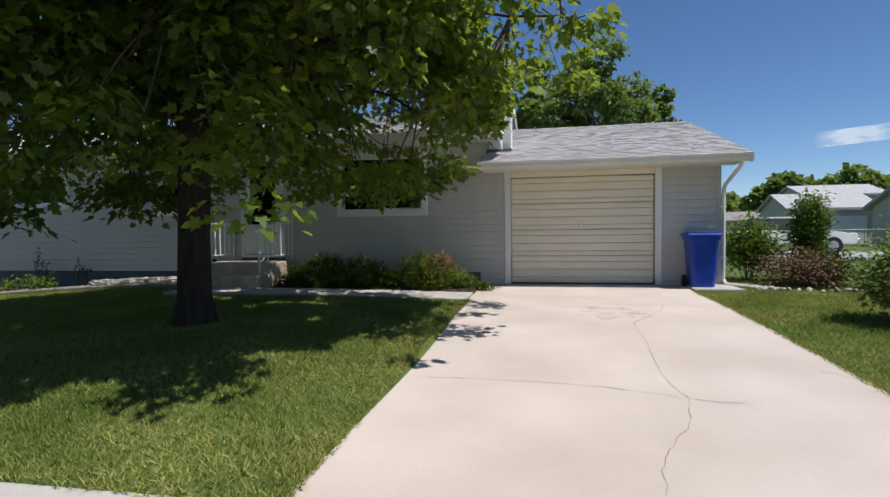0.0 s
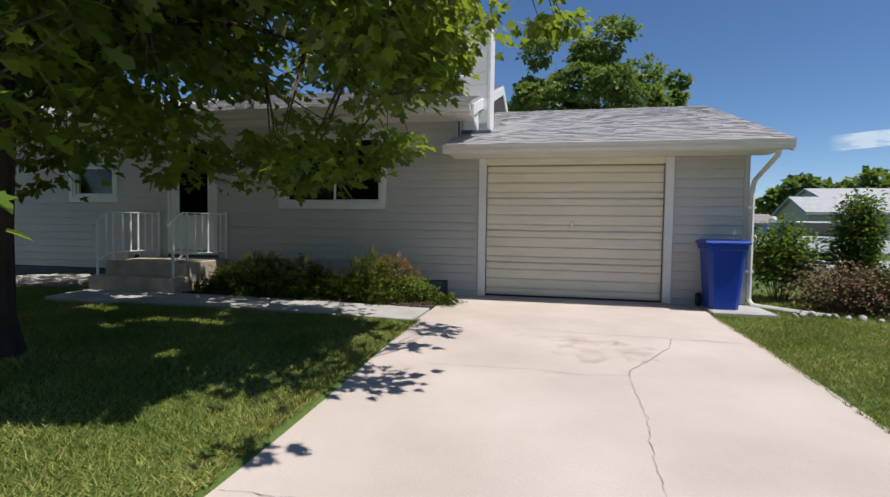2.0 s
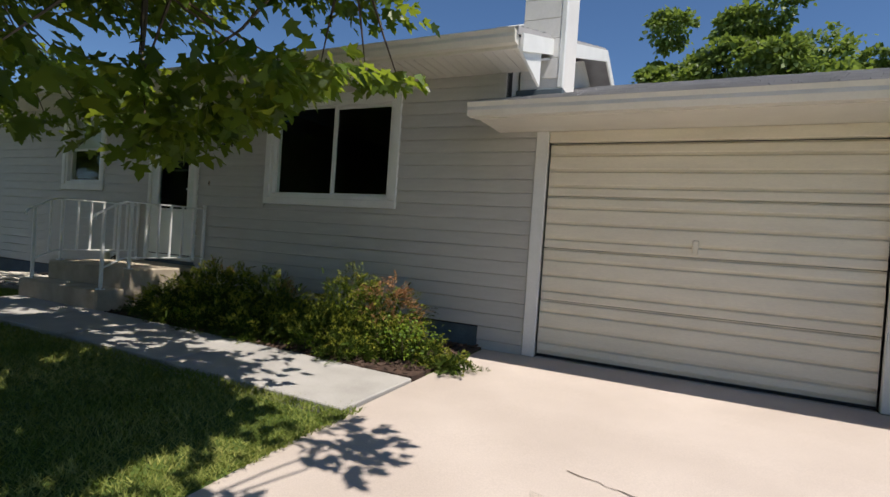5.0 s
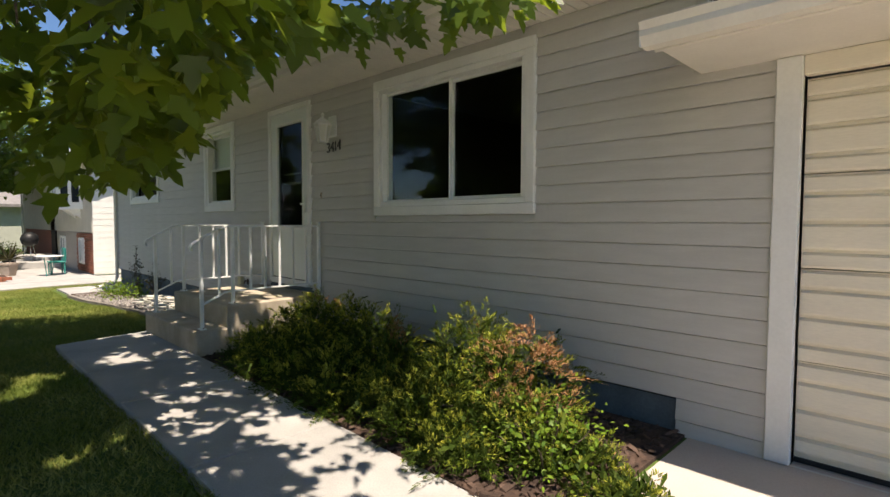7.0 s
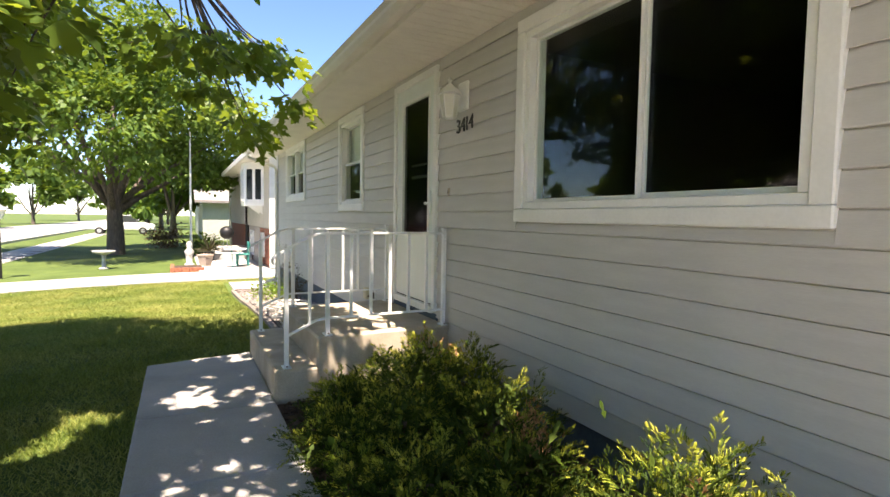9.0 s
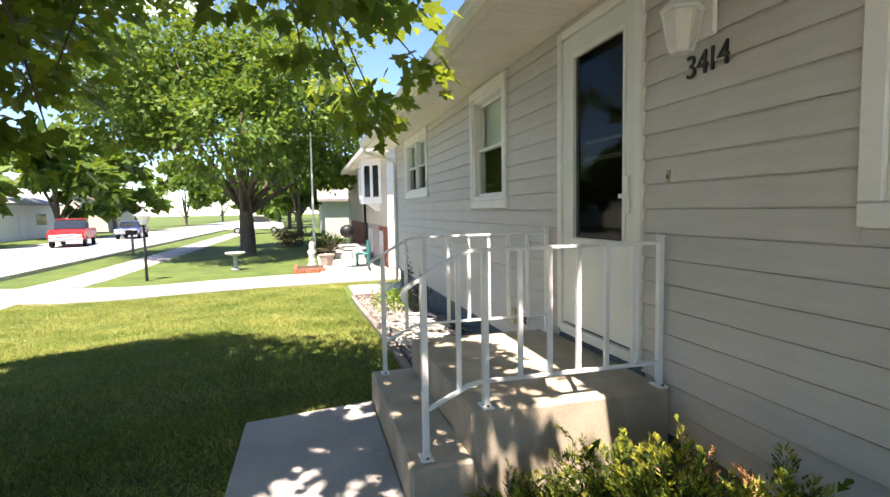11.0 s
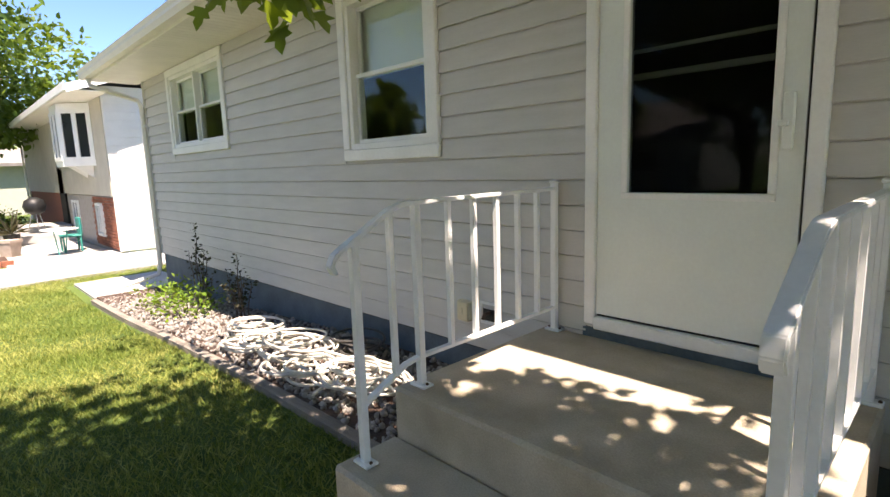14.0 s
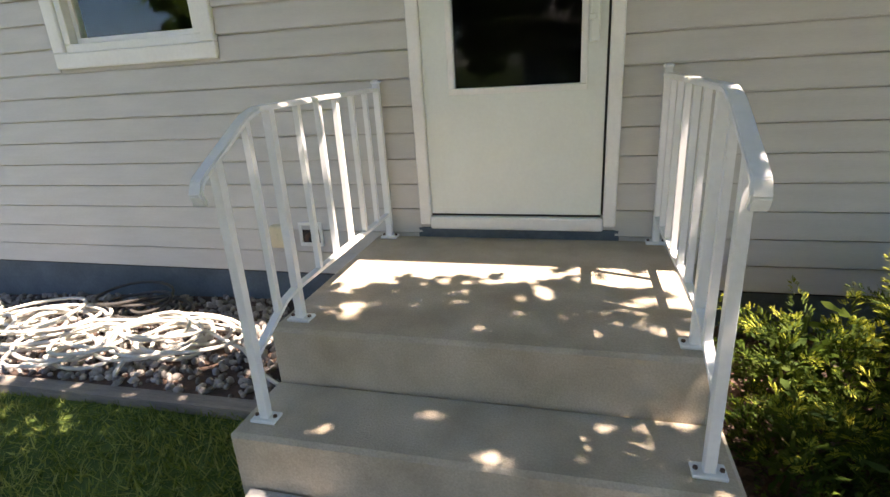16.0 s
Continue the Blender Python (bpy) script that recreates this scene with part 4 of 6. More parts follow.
def maple():
    r = random.Random(21)
    nr = np.random.RandomState(21)
    base = (-3.03, -5.02, lawn(-3.03, -5.02) - 0.02)
    tree = thing("maple_tree", base, "spreading maple with dark bark and dense green leaves on the lawn", "tree")
    bm = bmesh.new()
    tube(bm, [(base[0], base[1], base[2] - 0.1), (base[0], base[1], base[2] + 0.06), (base[0] + 0.005, base[1], base[2] + 0.3), (base[0] + 0.02, base[1], 1.0), (base[0] + 0.03, base[1] + 0.02, 1.7), (base[0] + 0.05, base[1] + 0.05, 2.6), (base[0], base[1] + 0.1, 4.2), (base[0] - 0.05, base[1] + 0.1, 6.2)], [0.30, 0.235, 0.18, 0.165, 0.168, 0.135, 0.09, 0.03], 14)
    part("trunk", bm, M_BARK, tree, smooth=True)
    c = Vector((-2.85, -5.3, 4.5))
    ends, limbs = [], []
    for k in range(13):
        a = k * 2.399 + 0.4
        e = r.uniform(-0.12, 0.75)
        rad = r.uniform(3.0, 4.0)
        end = c + Vector((math.cos(a) * math.cos(e) * rad, math.sin(a) * math.cos(e) * rad, math.sin(e) * 3.0 - 0.5))
        z0 = 1.75 + 2.4 * k / 13
        limbs.append(limb_path((base[0] + 0.03, base[1] + 0.05, z0), end, 0.35, 7, r))
    for end in ((-0.6, -2.7, 2.5), (-2.2, -2.5, 2.8), (-5.6, -2.0, 3.5), (1.0, -4.4, 3.3), (-0.9, -1.9, 3.2), (-6.2, -5.0, 2.8)):
        limbs.append(limb_path((base[0] + 0.03, base[1] + 0.05, 2.3), end, 0.55, 7, r))
    for pts in limbs:
        bm = bmesh.new()
        tube(bm, pts, [0.05 - 0.042 * i / (len(pts) - 1) for i in range(len(pts))], 7)
        part("limb", bm, M_BARK, tree, smooth=True)
    joints = [p for pts in limbs for p in pts[2:]]
    low_tips = ((-1.4, -2.58, 1.66), (-1.12, -2.42, 1.84), (-0.8, -2.36, 1.94), (-0.55, -2.78, 1.9), (-1.75, -2.75, 1.72), (-1.3, -2.65, 1.6), (-1.0, -2.9, 2.0), (-1.4, -3.0, 1.9),
                (-0.33, -2.62, 1.88), (-0.5, -2.62, 2.0), (-0.95, -2.5, 1.98), (-1.5, -2.5, 2.0), (-2.05, -2.6, 1.95), (-2.5, -2.4, 1.95), (-0.34, -1.86, 2.95), (-0.92, -1.43, 2.92), (-2.1, -2.58, 1.66), (-1.62, -2.6, 1.58), (-1.1, -2.6, 1.72), (-0.9, -2.62, 1.72), (-0.32, -2.72, 1.68), (-1.9, -2.7, 1.85), (-1.35, -2.55, 1.8), (-0.7, -2.7, 1.75))
    shade_tips = ((-1.4, -1.7, 3.0), (-2.38, -2.27, 2.93), (-3.2, -2.0, 3.0), (-1.7, -1.4, 3.1), (-1.3, -1.6, 3.3), (-2.0, -1.6, 3.2), (-0.9, -1.5, 3.2), (-2.9, -1.5, 3.2), (-3.5, -1.4, 3.2),
                  (-6.3, -1.35, 2.22), (-6.15, -1.38, 2.12), (-6.8, -1.4, 2.45), (-7.6, -1.4, 2.75), (-8.4, -1.5, 3.0), (-1.9, -1.4, 2.5), (-1.5, -1.42, 2.45), (-1.05, -1.4, 2.36), (-0.75, -1.4, 2.3), (-2.3, -1.5, 2.6), (-4.8, -1.75, 2.62), (-4.8, -1.45, 2.62), (-4.85, -1.98, 2.65), (-5.5, -1.1, 2.4), (-5.55, -1.42, 2.2), (-6.5, -1.15, 3.15), (-5.5, -1.68, 2.8), (-5.5, -1.3, 2.8), (-6.5, -1.6, 3.15), (-5.5, -2.0, 2.85), (-5.6, -1.85, 2.45),
                  (-4.9, -3.1, 2.3), (-5.5, -3.2, 2.2), (-5.0, -3.3, 2.05), (-5.5, -3.5, 1.9), (-4.6, -1.7, 3.9), (-4.9, -1.9, 4.1), (-5.2, -1.6, 4.0), (-4.4, -2.1, 4.2), (-5.6, -1.9, 4.1), (-4.0, -1.9, 4.0))
    drive_tips = ((1.15, -3.1, 3.05), (1.22, -3.2, 3.0), (1.2, -3.85, 3.1), (1.35, -4.75, 3.1), (1.2, -5.0, 3.05), (1.0, -4.9, 3.0), (1.02, -2.95, 3.05), (0.95, -6.15, 3.05), (1.1, -4.4, 3.3), (0.8, -4.0, 3.2), (0.3, -3.6, 3.1), (-0.2, -3.2, 2.7), (0.5, -3.4, 2.95), (-0.6, -3.2, 2.35), (0.7, -4.9, 3.3), (0.5, -5.4, 3.2), (0.3, -4.6, 3.0), (0.5, -4.5, 3.6), (0.84, -4.6, 3.75), (0.6, -5.2, 3.7), (0.8, -5.2, 3.5), (0.2, -4.8, 3.6), (0.3, -5.5, 3.5), (0.0, -5.0, 3.3), (-0.3, -4.4, 3.4))
    skirt = ((-1.15, -6.75, 1.3), (-1.5, -6.35, 1.7), (-2.0, -6.1, 1.9), (-3.9, -4.9, 1.4), (-3.6, -5.0, 1.5), (-4.93, -5.4, 1.25), (-5.2, -5.6, 1.38), (-4.7, -5.7, 1.4), (-5.6, -5.2, 1.5),
             (-1.1, -4.0, 1.85), (-0.9, -3.9, 1.65), (-3.3, -6.9, 1.7), (-4.2, -6.4, 1.65), (-1.5, -4.6, 1.75), (-1.9, -4.1, 1.65), (-1.2, -3.9, 1.9), (-2.6, -3.5, 1.9), (-3.6, -3.7, 1.8), (-4.6, -3.6, 1.85), (-5.4, -3.2, 1.9), (-2.3, -7.0, 2.0), (-1.4, -6.6, 2.1))
    over = [(r.uniform(-5.7, -3.6), r.uniform(-2.7, -1.5), r.uniform(3.85, 4.6)) for k in range(34)] + [(r.uniform(-2.2, -0.7), r.uniform(-1.9, -1.15), r.uniform(3.5, 4.6)) for k in range(34)]
    over += [(r.uniform(-2.9, -1.7), r.uniform(-4.2, -2.7), r.uniform(3.5, 4.7)) for k in range(30)]
    spots = [Vector(p) for p in low_tips + shade_tips + drive_tips + tuple(over) + skirt]
    for k in range(46):
        left = k < 32
        spots.append(Vector((r.uniform(-6.4, -3.2) if left else r.uniform(-2.4, -1.3), r.uniform(-6.8, -4.0), r.uniform(1.5, 2.2) if left else r.uniform(1.6, 2.2))))
    free = len(low_tips) + len(shade_tips) + len(drive_tips)
    sunny = 0
    while sunny < 180:
        z = r.uniform(2.3, 4.7)
        p = Vector((0.70 - 0.62 * (z - 2.2) - abs(r.gauss(0, 0.4)), r.uniform(-6.0, -2.6), z))
        if lane_distance(p) > 1.25 and shaded(p.x, p.y, p.z):
            spots.append(p)
            sunny += 1
    while len(spots) < 1560:
        v = Vector((nr.normal(), nr.normal(), nr.normal() - 0.35)).normalized()
        if v.z < -0.66:
            continue
        f = nr.uniform(0.16, 1.0) ** 0.45 * (0.86 + 0.26 * noise.noise(v * 1.9))
        p = c + Vector((v.x * (4.6 if v.x > 0 else 5.6) * f, v.y * (4.5 if v.y > 0 else 4.0) * f, v.z * (3.9 if v.z > 0 else 3.6) * f))
        if p.z < 1.9 + 0.25 * r.random() or p.y > -0.95 or (p.x > 0.9 and p.z < 2.9):
            continue
        if lane_distance(p) < 1.15 or not shaded(p.x, p.y, p.z):
            continue
        if p.y < -7.0 and p.z < 3.0:
            continue
        if -7.2 < p.x < -3.6 and p.y > -2.2 and p.z < 3.0:
            continue
        if p.y > -2.5 and r.random() > (0.7 if p.x < -3 else 0.5):
            continue
        if p.x > 0.45 - 0.62 * (p.z - 2.2):
            continue
        spots.append(p)
    while len(spots) < 2120:
        p = Vector((r.uniform(-6.6, -1.3), r.uniform(-7.3, -3.3), r.uniform(2.25, 6.5)))
        if ((p.x + 3.8) / 2.9) ** 2 + ((p.y + 5.2) / 2.3) ** 2 < 1 and math.hypot(p.x - base[0], p.y - base[1]) > 0.5 and shaded(p.x, p.y, p.z):
            spots.append(p)
    bm = bmesh.new()
    cen, size, dr, own, big = [], [], [], [], []
    for k, p in enumerate(spots):
        j = min(joints, key=lambda q: (q - p).length)
        if (j - p).length > 0.1 and min(lane_distance(p), lane_distance((j + p) / 2)) > 0.9:
            tube(bm, limb_path(j, p, -0.03, 3, r), [0.016, 0.012, 0.008, 0.004], 4, False)
        out = Vector((p.x - base[0], p.y - base[1], 0))
        out = out.normalized() if out.length > 0.1 else Vector((1, 0, 0))
        tip = k < free and (p.x > 0.85 or (p.x < -5 and p.z < 2.6) or (p.y > -1.55 and p.z < 2.65))
        deep = k >= 1560
        n = (34 if tip else 50 if deep else 48) if p.z < 3.8 else 28
        off = np.clip(nr.normal(0, 1, (n, 3)), -1.7, 1.7) * np.array([0.20, 0.20, 0.075]) * (0.6 if tip else 0.85 if k < len(low_tips) else 1.0)
        rad = np.hypot(off[:, 0], off[:, 1])
        off[:, 2] -= 0.55 * rad ** 1.5
        pos = off + np.array(p)
        d = off * np.array([1, 1, 0.3]) + np.array(out) * 0.12 + np.array([0, 0, -0.13]) + nr.normal(0, 0.08, (n, 3))
        cen.append(pos)
        dr.append(d)
        size.append(nr.uniform(0.065, 0.120, n) * (2.1 if p.z > 3.8 else 1.6 if deep else 1.0))
        big.append(np.full(n, p.z > 3.8 or deep))
        own.append(np.full(n, k < free))
    tagged(part("twig_growth", bm, M_TWIG, tree), kind="stuff")
    cen, dr, size = np.concatenate(cen), np.concatenate(dr), np.concatenate(size)
    own, big = np.concatenate(own), np.concatenate(big)
    keep = np.array([lane_distance(q) > (0.66 if q[0] > -2.6 else 1.0) and q[2] > 0.92 and (o or shaded(q[0], q[1], q[2])) for q, o in zip(cen, own)])
    gx, gy = cen[:, 0] - 0.42 * cen[:, 2], cen[:, 1] + 0.14 * cen[:, 2]
    spot = ((np.abs(gy + 2.6) < 0.38) | (np.abs(gy + 3.42) < 0.14) | (np.abs(gy + 4.45) < 0.36) | (np.abs(gy + 5.7) < 0.12)) & (gx < 0.3)
    keep &= (gx < -0.42) | spot
    cen, dr, size = cen[keep], dr[keep], size[keep]
    low = ~big[keep]
    tagged(hang(new("crown", leaf_mesh(cen[low], size[low], dr[low], 0.45, MAPLE, L_MAPLE, 3)), tree), "green maple leaves, pale where sunlit", kind="stuff")
    tagged(hang(new("upper_crown", leaf_mesh(cen[~low], size[~low], dr[~low], 0.45, SPRIG, L_MAPLE, 4)), tree), kind="stuff")


maple()


def far_tree(name, at, height, radius, trunk_h, leaves, size, material, label, seed, trunk_r=0.25, lobes=7, squash=1.0, group=""):
    """A tree seen from farther off: forked trunk, limbs, and a lobed crown of leaves."""
    r, nr = random.Random(seed), np.random.RandomState(seed)
    tree = thing(name, at, label, "tree", group)
    x, y, z = at
    bm = bmesh.new()
    mid = (x + r.uniform(-0.1, 0.1) * radius, y, z + height * 0.6)
    tube(bm, [(x, y, z - 0.2), (x, y, z + 0.1), (x, y, z + trunk_h * 0.5), (x + 0.02 * height, y, z + trunk_h), mid], [trunk_r * 1.5, trunk_r * 1.1, trunk_r, trunk_r * 0.85, trunk_r * 0.2], 10)
    cs = []
    for k in range(lobes):
        a, e = k * 2.399 + seed, r.uniform(-0.3, 1.2)
        q = Vector((x + math.cos(a) * math.cos(e) * radius * 0.70, y + math.sin(a) * math.cos(e) * radius * 0.70, z + trunk_h + (height - trunk_h) * (0.36 + 0.40 * math.sin(e)) * 1.0))
        cs.append((q, radius * r.uniform(0.30, 0.46)))
        tube(bm, limb_path((x, y, z + trunk_h * r.uniform(0.8, 1.1)), q, 0.2, 5, r), [trunk_r * 0.45, trunk_r * 0.4, trunk_r * 0.3, trunk_r * 0.2, trunk_r * 0.14, trunk_r * 0.06], 6)
    cs.append((Vector((x, y, z + height - radius * 0.42)), radius * 0.45))
    part("trunk", bm, M_GREYBARK, tree, smooth=True)
    cen, dr = [], []
    per = leaves // len(cs)
    for q, s in cs:
        v = nr.normal(0, 1, (per // 44 + 1, 3))
        v /= np.linalg.norm(v, axis=1, keepdims=True)
        f = nr.uniform(0.35, 1.0, (len(v), 1)) ** 0.4
        hubs = np.array(q) + v * f * s * np.array([1, 1, 0.8 * squash])
        for h, vv in zip(hubs, v):
            off = nr.normal(0, 1, (44, 3)) * s * nr.uniform(0.7, 1.3) * np.array([0.17, 0.17, 0.085])
            off[:, 2] -= 0.25 * np.hypot(off[:, 0], off[:, 1])
            cen.append(h + off)
            dr.append(vv * 0.6 + off / s + nr.normal(0, 0.5, (44, 3)) + np.array([0, 0, -0.2]))
    cen, dr = np.concatenate(cen), np.concatenate(dr)
    hang(new("crown", leaf_mesh(cen, nr.uniform(0.6, 1.2, len(cen)) * size, dr, 0.6, LOBED, material, seed)), tree)
    return tree


# ---- junipers and shrubs in the bed ----
def juniper(at, lumps, label, seed, rust=None, density=1.0):
    """Mounds of flat feathery sprays: old growth inside, fresh yellow-green tips outside, most on top to paint sunlit
    crowns over shaded fronts.
    """
    nr, r = np.random.RandomState(seed), random.Random(seed)
    j = thing("juniper_bush", at, label, "bush", "junipers by the wall")
    bm = bmesh.new()
    cen, dr, size, fresh, gone = [], [], [], [], []
    per = 54
    for q, (cx, cy, cz, rx, rz) in enumerate(lumps):
        tube(bm, limb_path((at[0], at[1], at[2] - 0.03), (cx, cy, cz + rz * 0.3), 0.05, 4, r), [0.03, 0.025, 0.02, 0.012, 0.006], 5)
        m = int(165 * density * (rx / 0.35) ** 2)
        v = nr.normal(0, 1, (m, 3))
        v[:, 2] = np.abs(v[:, 2]) * 1.1 - 0.25
        v /= np.linalg.norm(v, axis=1, keepdims=True)
        lump = np.array([noise.noise(Vector(p) * 2.6 + Vector((seed, q * 3.1, 0))) for p in v])
        v, lump = v[lump > -0.30], lump[lump > -0.30]
        m = len(v)
        f = (0.60 + 0.42 * lump + nr.uniform(-0.06, 0.06, m))[:, None]
        base = np.array((cx, cy, cz)) + v * f * np.array((rx, rx, rz))
        axis = v * 0.75 + np.array([0, 0, 0.28]) + nr.normal(0, 0.28, (m, 3))
        axis /= np.linalg.norm(axis, axis=1, keepdims=True)
        a = np.cross(axis, nr.normal(0, 1, (m, 3)))
        a /= np.linalg.norm(a, axis=1, keepdims=True)
        b = np.cross(axis, a)
        ln = nr.uniform(0.11, 0.23, (m, 1)) * (0.7 + 0.3 * rx / 0.35)
        base, axis, a, b, ln = (np.repeat(w, per, 0) for w in (base, axis, a, b, ln))
        u = nr.uniform(0, 1, (m * per, 1))
        th = nr.choice((-1, 1), (m * per, 1)) * nr.uniform(0.3, 1, (m * per, 1))
        side = a * th + b * nr.normal(0, 0.25, (m * per, 1))
        cen.append(base + axis * ln * u + side * 0.040 * (1.05 - u) - np.array([0, 0, 0.05]) * u ** 2)
        dr.append(axis * 0.8 + side * 0.75)
        size.append(nr.uniform(0.019, 0.032, m * per) * (1.1 - 0.35 * u[:, 0]))
        # upward sprays get more pale tips: sunlit tops and shaded fronts in colour
        fresh.append(u[:, 0] + nr.normal(0, 0.12, m * per) > np.repeat(nr.uniform(0.42, 0.82, m) + np.clip(0.9 * (0.62 - v[:, 2]), -0.1, 0.6), per))
        gone.append(np.repeat(nr.uniform(0, 1, m), per))
        c = nr.normal(0, 0.30, (260, 3)) * np.array((rx, rx, rz)) + np.array((cx, cy, cz))
        cen.append(c)
        dr.append(nr.normal(0, 1, (260, 3)))
        size.append(nr.uniform(0.07, 0.12, 260))
        fresh.append(np.zeros(260, bool))
        gone.append(np.ones(260))
    part("stem", bm, M_TWIG, j)
    cen, dr, size, fresh, gone = (np.concatenate(w) for w in (cen, dr, size, fresh, gone))
    ok = (cen[:, 2] > at[2] + 0.01) & (cen[:, 1] < -0.06)
    cen, dr, size, fresh, gone = cen[ok], dr[ok], size[ok], fresh[ok], gone[ok]
    dead = np.zeros(len(cen), bool)
    if rust:
        w = np.exp(-((cen - np.array(rust[:3])) ** 2).sum(1) / rust[3] ** 2)
        dead = gone * 0.8 + nr.uniform(0, 0.2, len(cen)) < w * 0.85
    old, new_tips = ~dead & ~fresh, ~dead & fresh
    hang(new("foliage", leaf_mesh(cen[old], size[old], dr[old], 0.6, FEATHER, L_JUNIPER, seed)), j)
    tagged(hang(new("sunlit_growth", leaf_mesh(cen[new_tips], size[new_tips], dr[new_tips], 0.6, FEATHER, L_JUNTIP, seed + 2)), j), "yellow-green fresh tips, mostly on the sunlit tops")
    if dead.any():
        tagged(hang(new("dead_foliage", leaf_mesh(cen[dead], size[dead], dr[dead], 0.6, FEATHER, L_RUST, seed + 1)), j), "rusty orange dying sprays")
    return j


juniper((-3.55, -0.72, 0.0), [(-3.95, -0.62, 0.12, 0.30, 0.36), (-3.45, -0.68, 0.22, 0.38, 0.48), (-3.12, -0.95, 0.12, 0.34, 0.36), (-3.75, -1.05, 0.06, 0.34, 0.32), (-3.35, -0.42, 0.2, 0.3, 0.44), (-3.35, -1.22, 0.04, 0.32, 0.26), (-4.05, -1.0, 0.02, 0.26, 0.22)], "low green juniper bush beside the front steps", 31, rust=(-3.45, -0.55, 0.62, 0.12))
juniper((-2.55, -0.70, 0.0), [(-2.75, -0.60, 0.18, 0.36, 0.46), (-2.35, -0.68, 0.10, 0.34, 0.38), (-2.65, -1.05, 0.06, 0.38, 0.30), (-2.12, -0.95, 0.04, 0.34, 0.28), (-2.30, -1.25, 0.02, 0.32, 0.20), (-2.85, -1.25, 0.02, 0.30, 0.20)], "dark green juniper bush under the wide window", 32, rust=(-2.4, -0.55, 0.45, 0.12))
juniper((-1.40, -0.80, 0.0), [(-1.58, -0.64, 0.24, 0.40, 0.50), (-1.16, -0.70, 0.24, 0.38, 0.52), (-1.45, -1.10, 0.10, 0.40, 0.36), (-0.95, -0.95, 0.08, 0.36, 0.30), (-1.82, -1.08, 0.05, 0.34, 0.30), (-1.15, -1.25, 0.02, 0.30, 0.20), (-0.60, -0.95, 0.02, 0.28, 0.15), (-0.30, -1.0, 0.01, 0.20, 0.08)], "green juniper bush with rusty orange dying tips", 33, rust=(-0.98, -0.70, 0.58, 0.35))


def shrub(name, at, radius, height, leaves, size, material, label, seed, category="shrub", group="", stems=9):
    nr, r = np.random.RandomState(seed), random.Random(seed)
    s = thing(name, at, label, category, group)
    bm = bmesh.new()
    cen, dr = [], []
    for k in range(stems):
        a = k * 2.399 + seed
        rad = radius * math.sqrt((k + 0.5) / stems)
        end = Vector((at[0] + math.cos(a) * rad, at[1] + math.sin(a) * rad, at[2] + height * (1.0 - 0.45 * (rad / radius) ** 2) * r.uniform(0.8, 1.0)))
        pts = limb_path((at[0] + math.cos(a) * rad * 0.2, at[1] + math.sin(a) * rad * 0.2, at[2] - 0.03), end, 0.03, 5, r)
        tube(bm, pts, [0.008, 0.007, 0.006, 0.005, 0.004, 0.002], 4)
        m = leaves // stems
        u = nr.uniform(0.25, 1.0, m) ** 0.7
        idx = np.minimum((u * 5).astype(int), 4)
        base = np.array([np.array(pts[i].lerp(pts[i + 1], float(w * 5 - i))) for i, w in zip(idx, u)])
        off = nr.normal(0, 1, (m, 3)) * radius * 0.20
        cen.append(base + off)
        dr.append(off * np.array([1, 1, 0.4]) + np.array([0, 0, 0.02]) + nr.normal(0, 0.03, (m, 3)))
    part("stem", bm, M_TWIG, s)
    cen, dr = np.concatenate(cen), np.concatenate(dr)
    ok = cen[:, 2] > at[2] + 0.005
    cen, dr = cen[ok], dr[ok]
    hang(new("foliage", leaf_mesh(cen, nr.uniform(0.6, 1.1, len(cen)) * size, dr, 0.5, OVAL, material, seed)), s)
    return s


shrub("broadleaf_shrub", (-0.74, -1.02, 0.0), 0.30, 0.40, 620, 0.036, L_SHRUB, "yellow-green leafy shrub at the end of the bed", 41)
shrub("broadleaf_shrub", (-1.55, -1.30, 0.0), 0.14, 0.22, 70, 0.06, L_SHRUB, "small bright green leafy shoot by the walk", 42, stems=5)
shrub("leafy_seedling", (-3.22, -1.28, 0.0), 0.12, 0.17, 60, 0.075, L_SHRUB, "small bright green seedling beside the walk", 43, stems=4)
for k, (sx, sh) in enumerate(((-10.65, 1.15), (-10.45, 0.7), (-9.55, 0.65), (-9.4, 0.5))):
    shrub("rose_stalk", (sx, -0.28, gz(sx, -0.3)), 0.13 if sh < 1 else 0.10, sh + 0.1, 110, 0.05, L_ROSE, "thin dark-leaved stalks against the siding", 44 + k, "plant", "stalks by the house corner", stems=4)
shrub("leafy_weed", (-10.3, -0.55, gz(-10.3, -0.5)), 0.42, 0.32, 500, 0.06, L_SHRUB, "low green weeds in the gravel bed", 50, "plant")
shrub("leafy_weed", (-11.3, -0.45, gz(-11.3, -0.5)), 0.40, 0.28, 420, 0.06, L_SHRUB, "low green weeds near the house corner", 51, "plant")

# ---- planting bed and gravel bed ----
solid("planting_bed", boxes((-4.355, -0.42, -1.432, 0.0, -0.2, 0.012)), M_MULCH, "dark bark mulch bed between wall and walk", "planting bed")
slab("splash_pad", -14.3, -12.72, -0.98, 0.3, M_WALK, "small pale concrete pad at the house corner", "pad", 0.035)
solid("gravel_bed", boxes((-12.7, -5.915, -0.97, 0.0, -0.6, -0.25)), M_MULCH, "dark soil under the gravel", "gravel bed")
bed = bmesh.new()
n = 30
cols = [[bed.verts.new((-12.75 + 6.835 * i / n, y, gz(-12.75 + 6.835 * i / n, -0.5) + 0.03)) for y in (-0.985, 0.0)] for i in range(n + 1)]
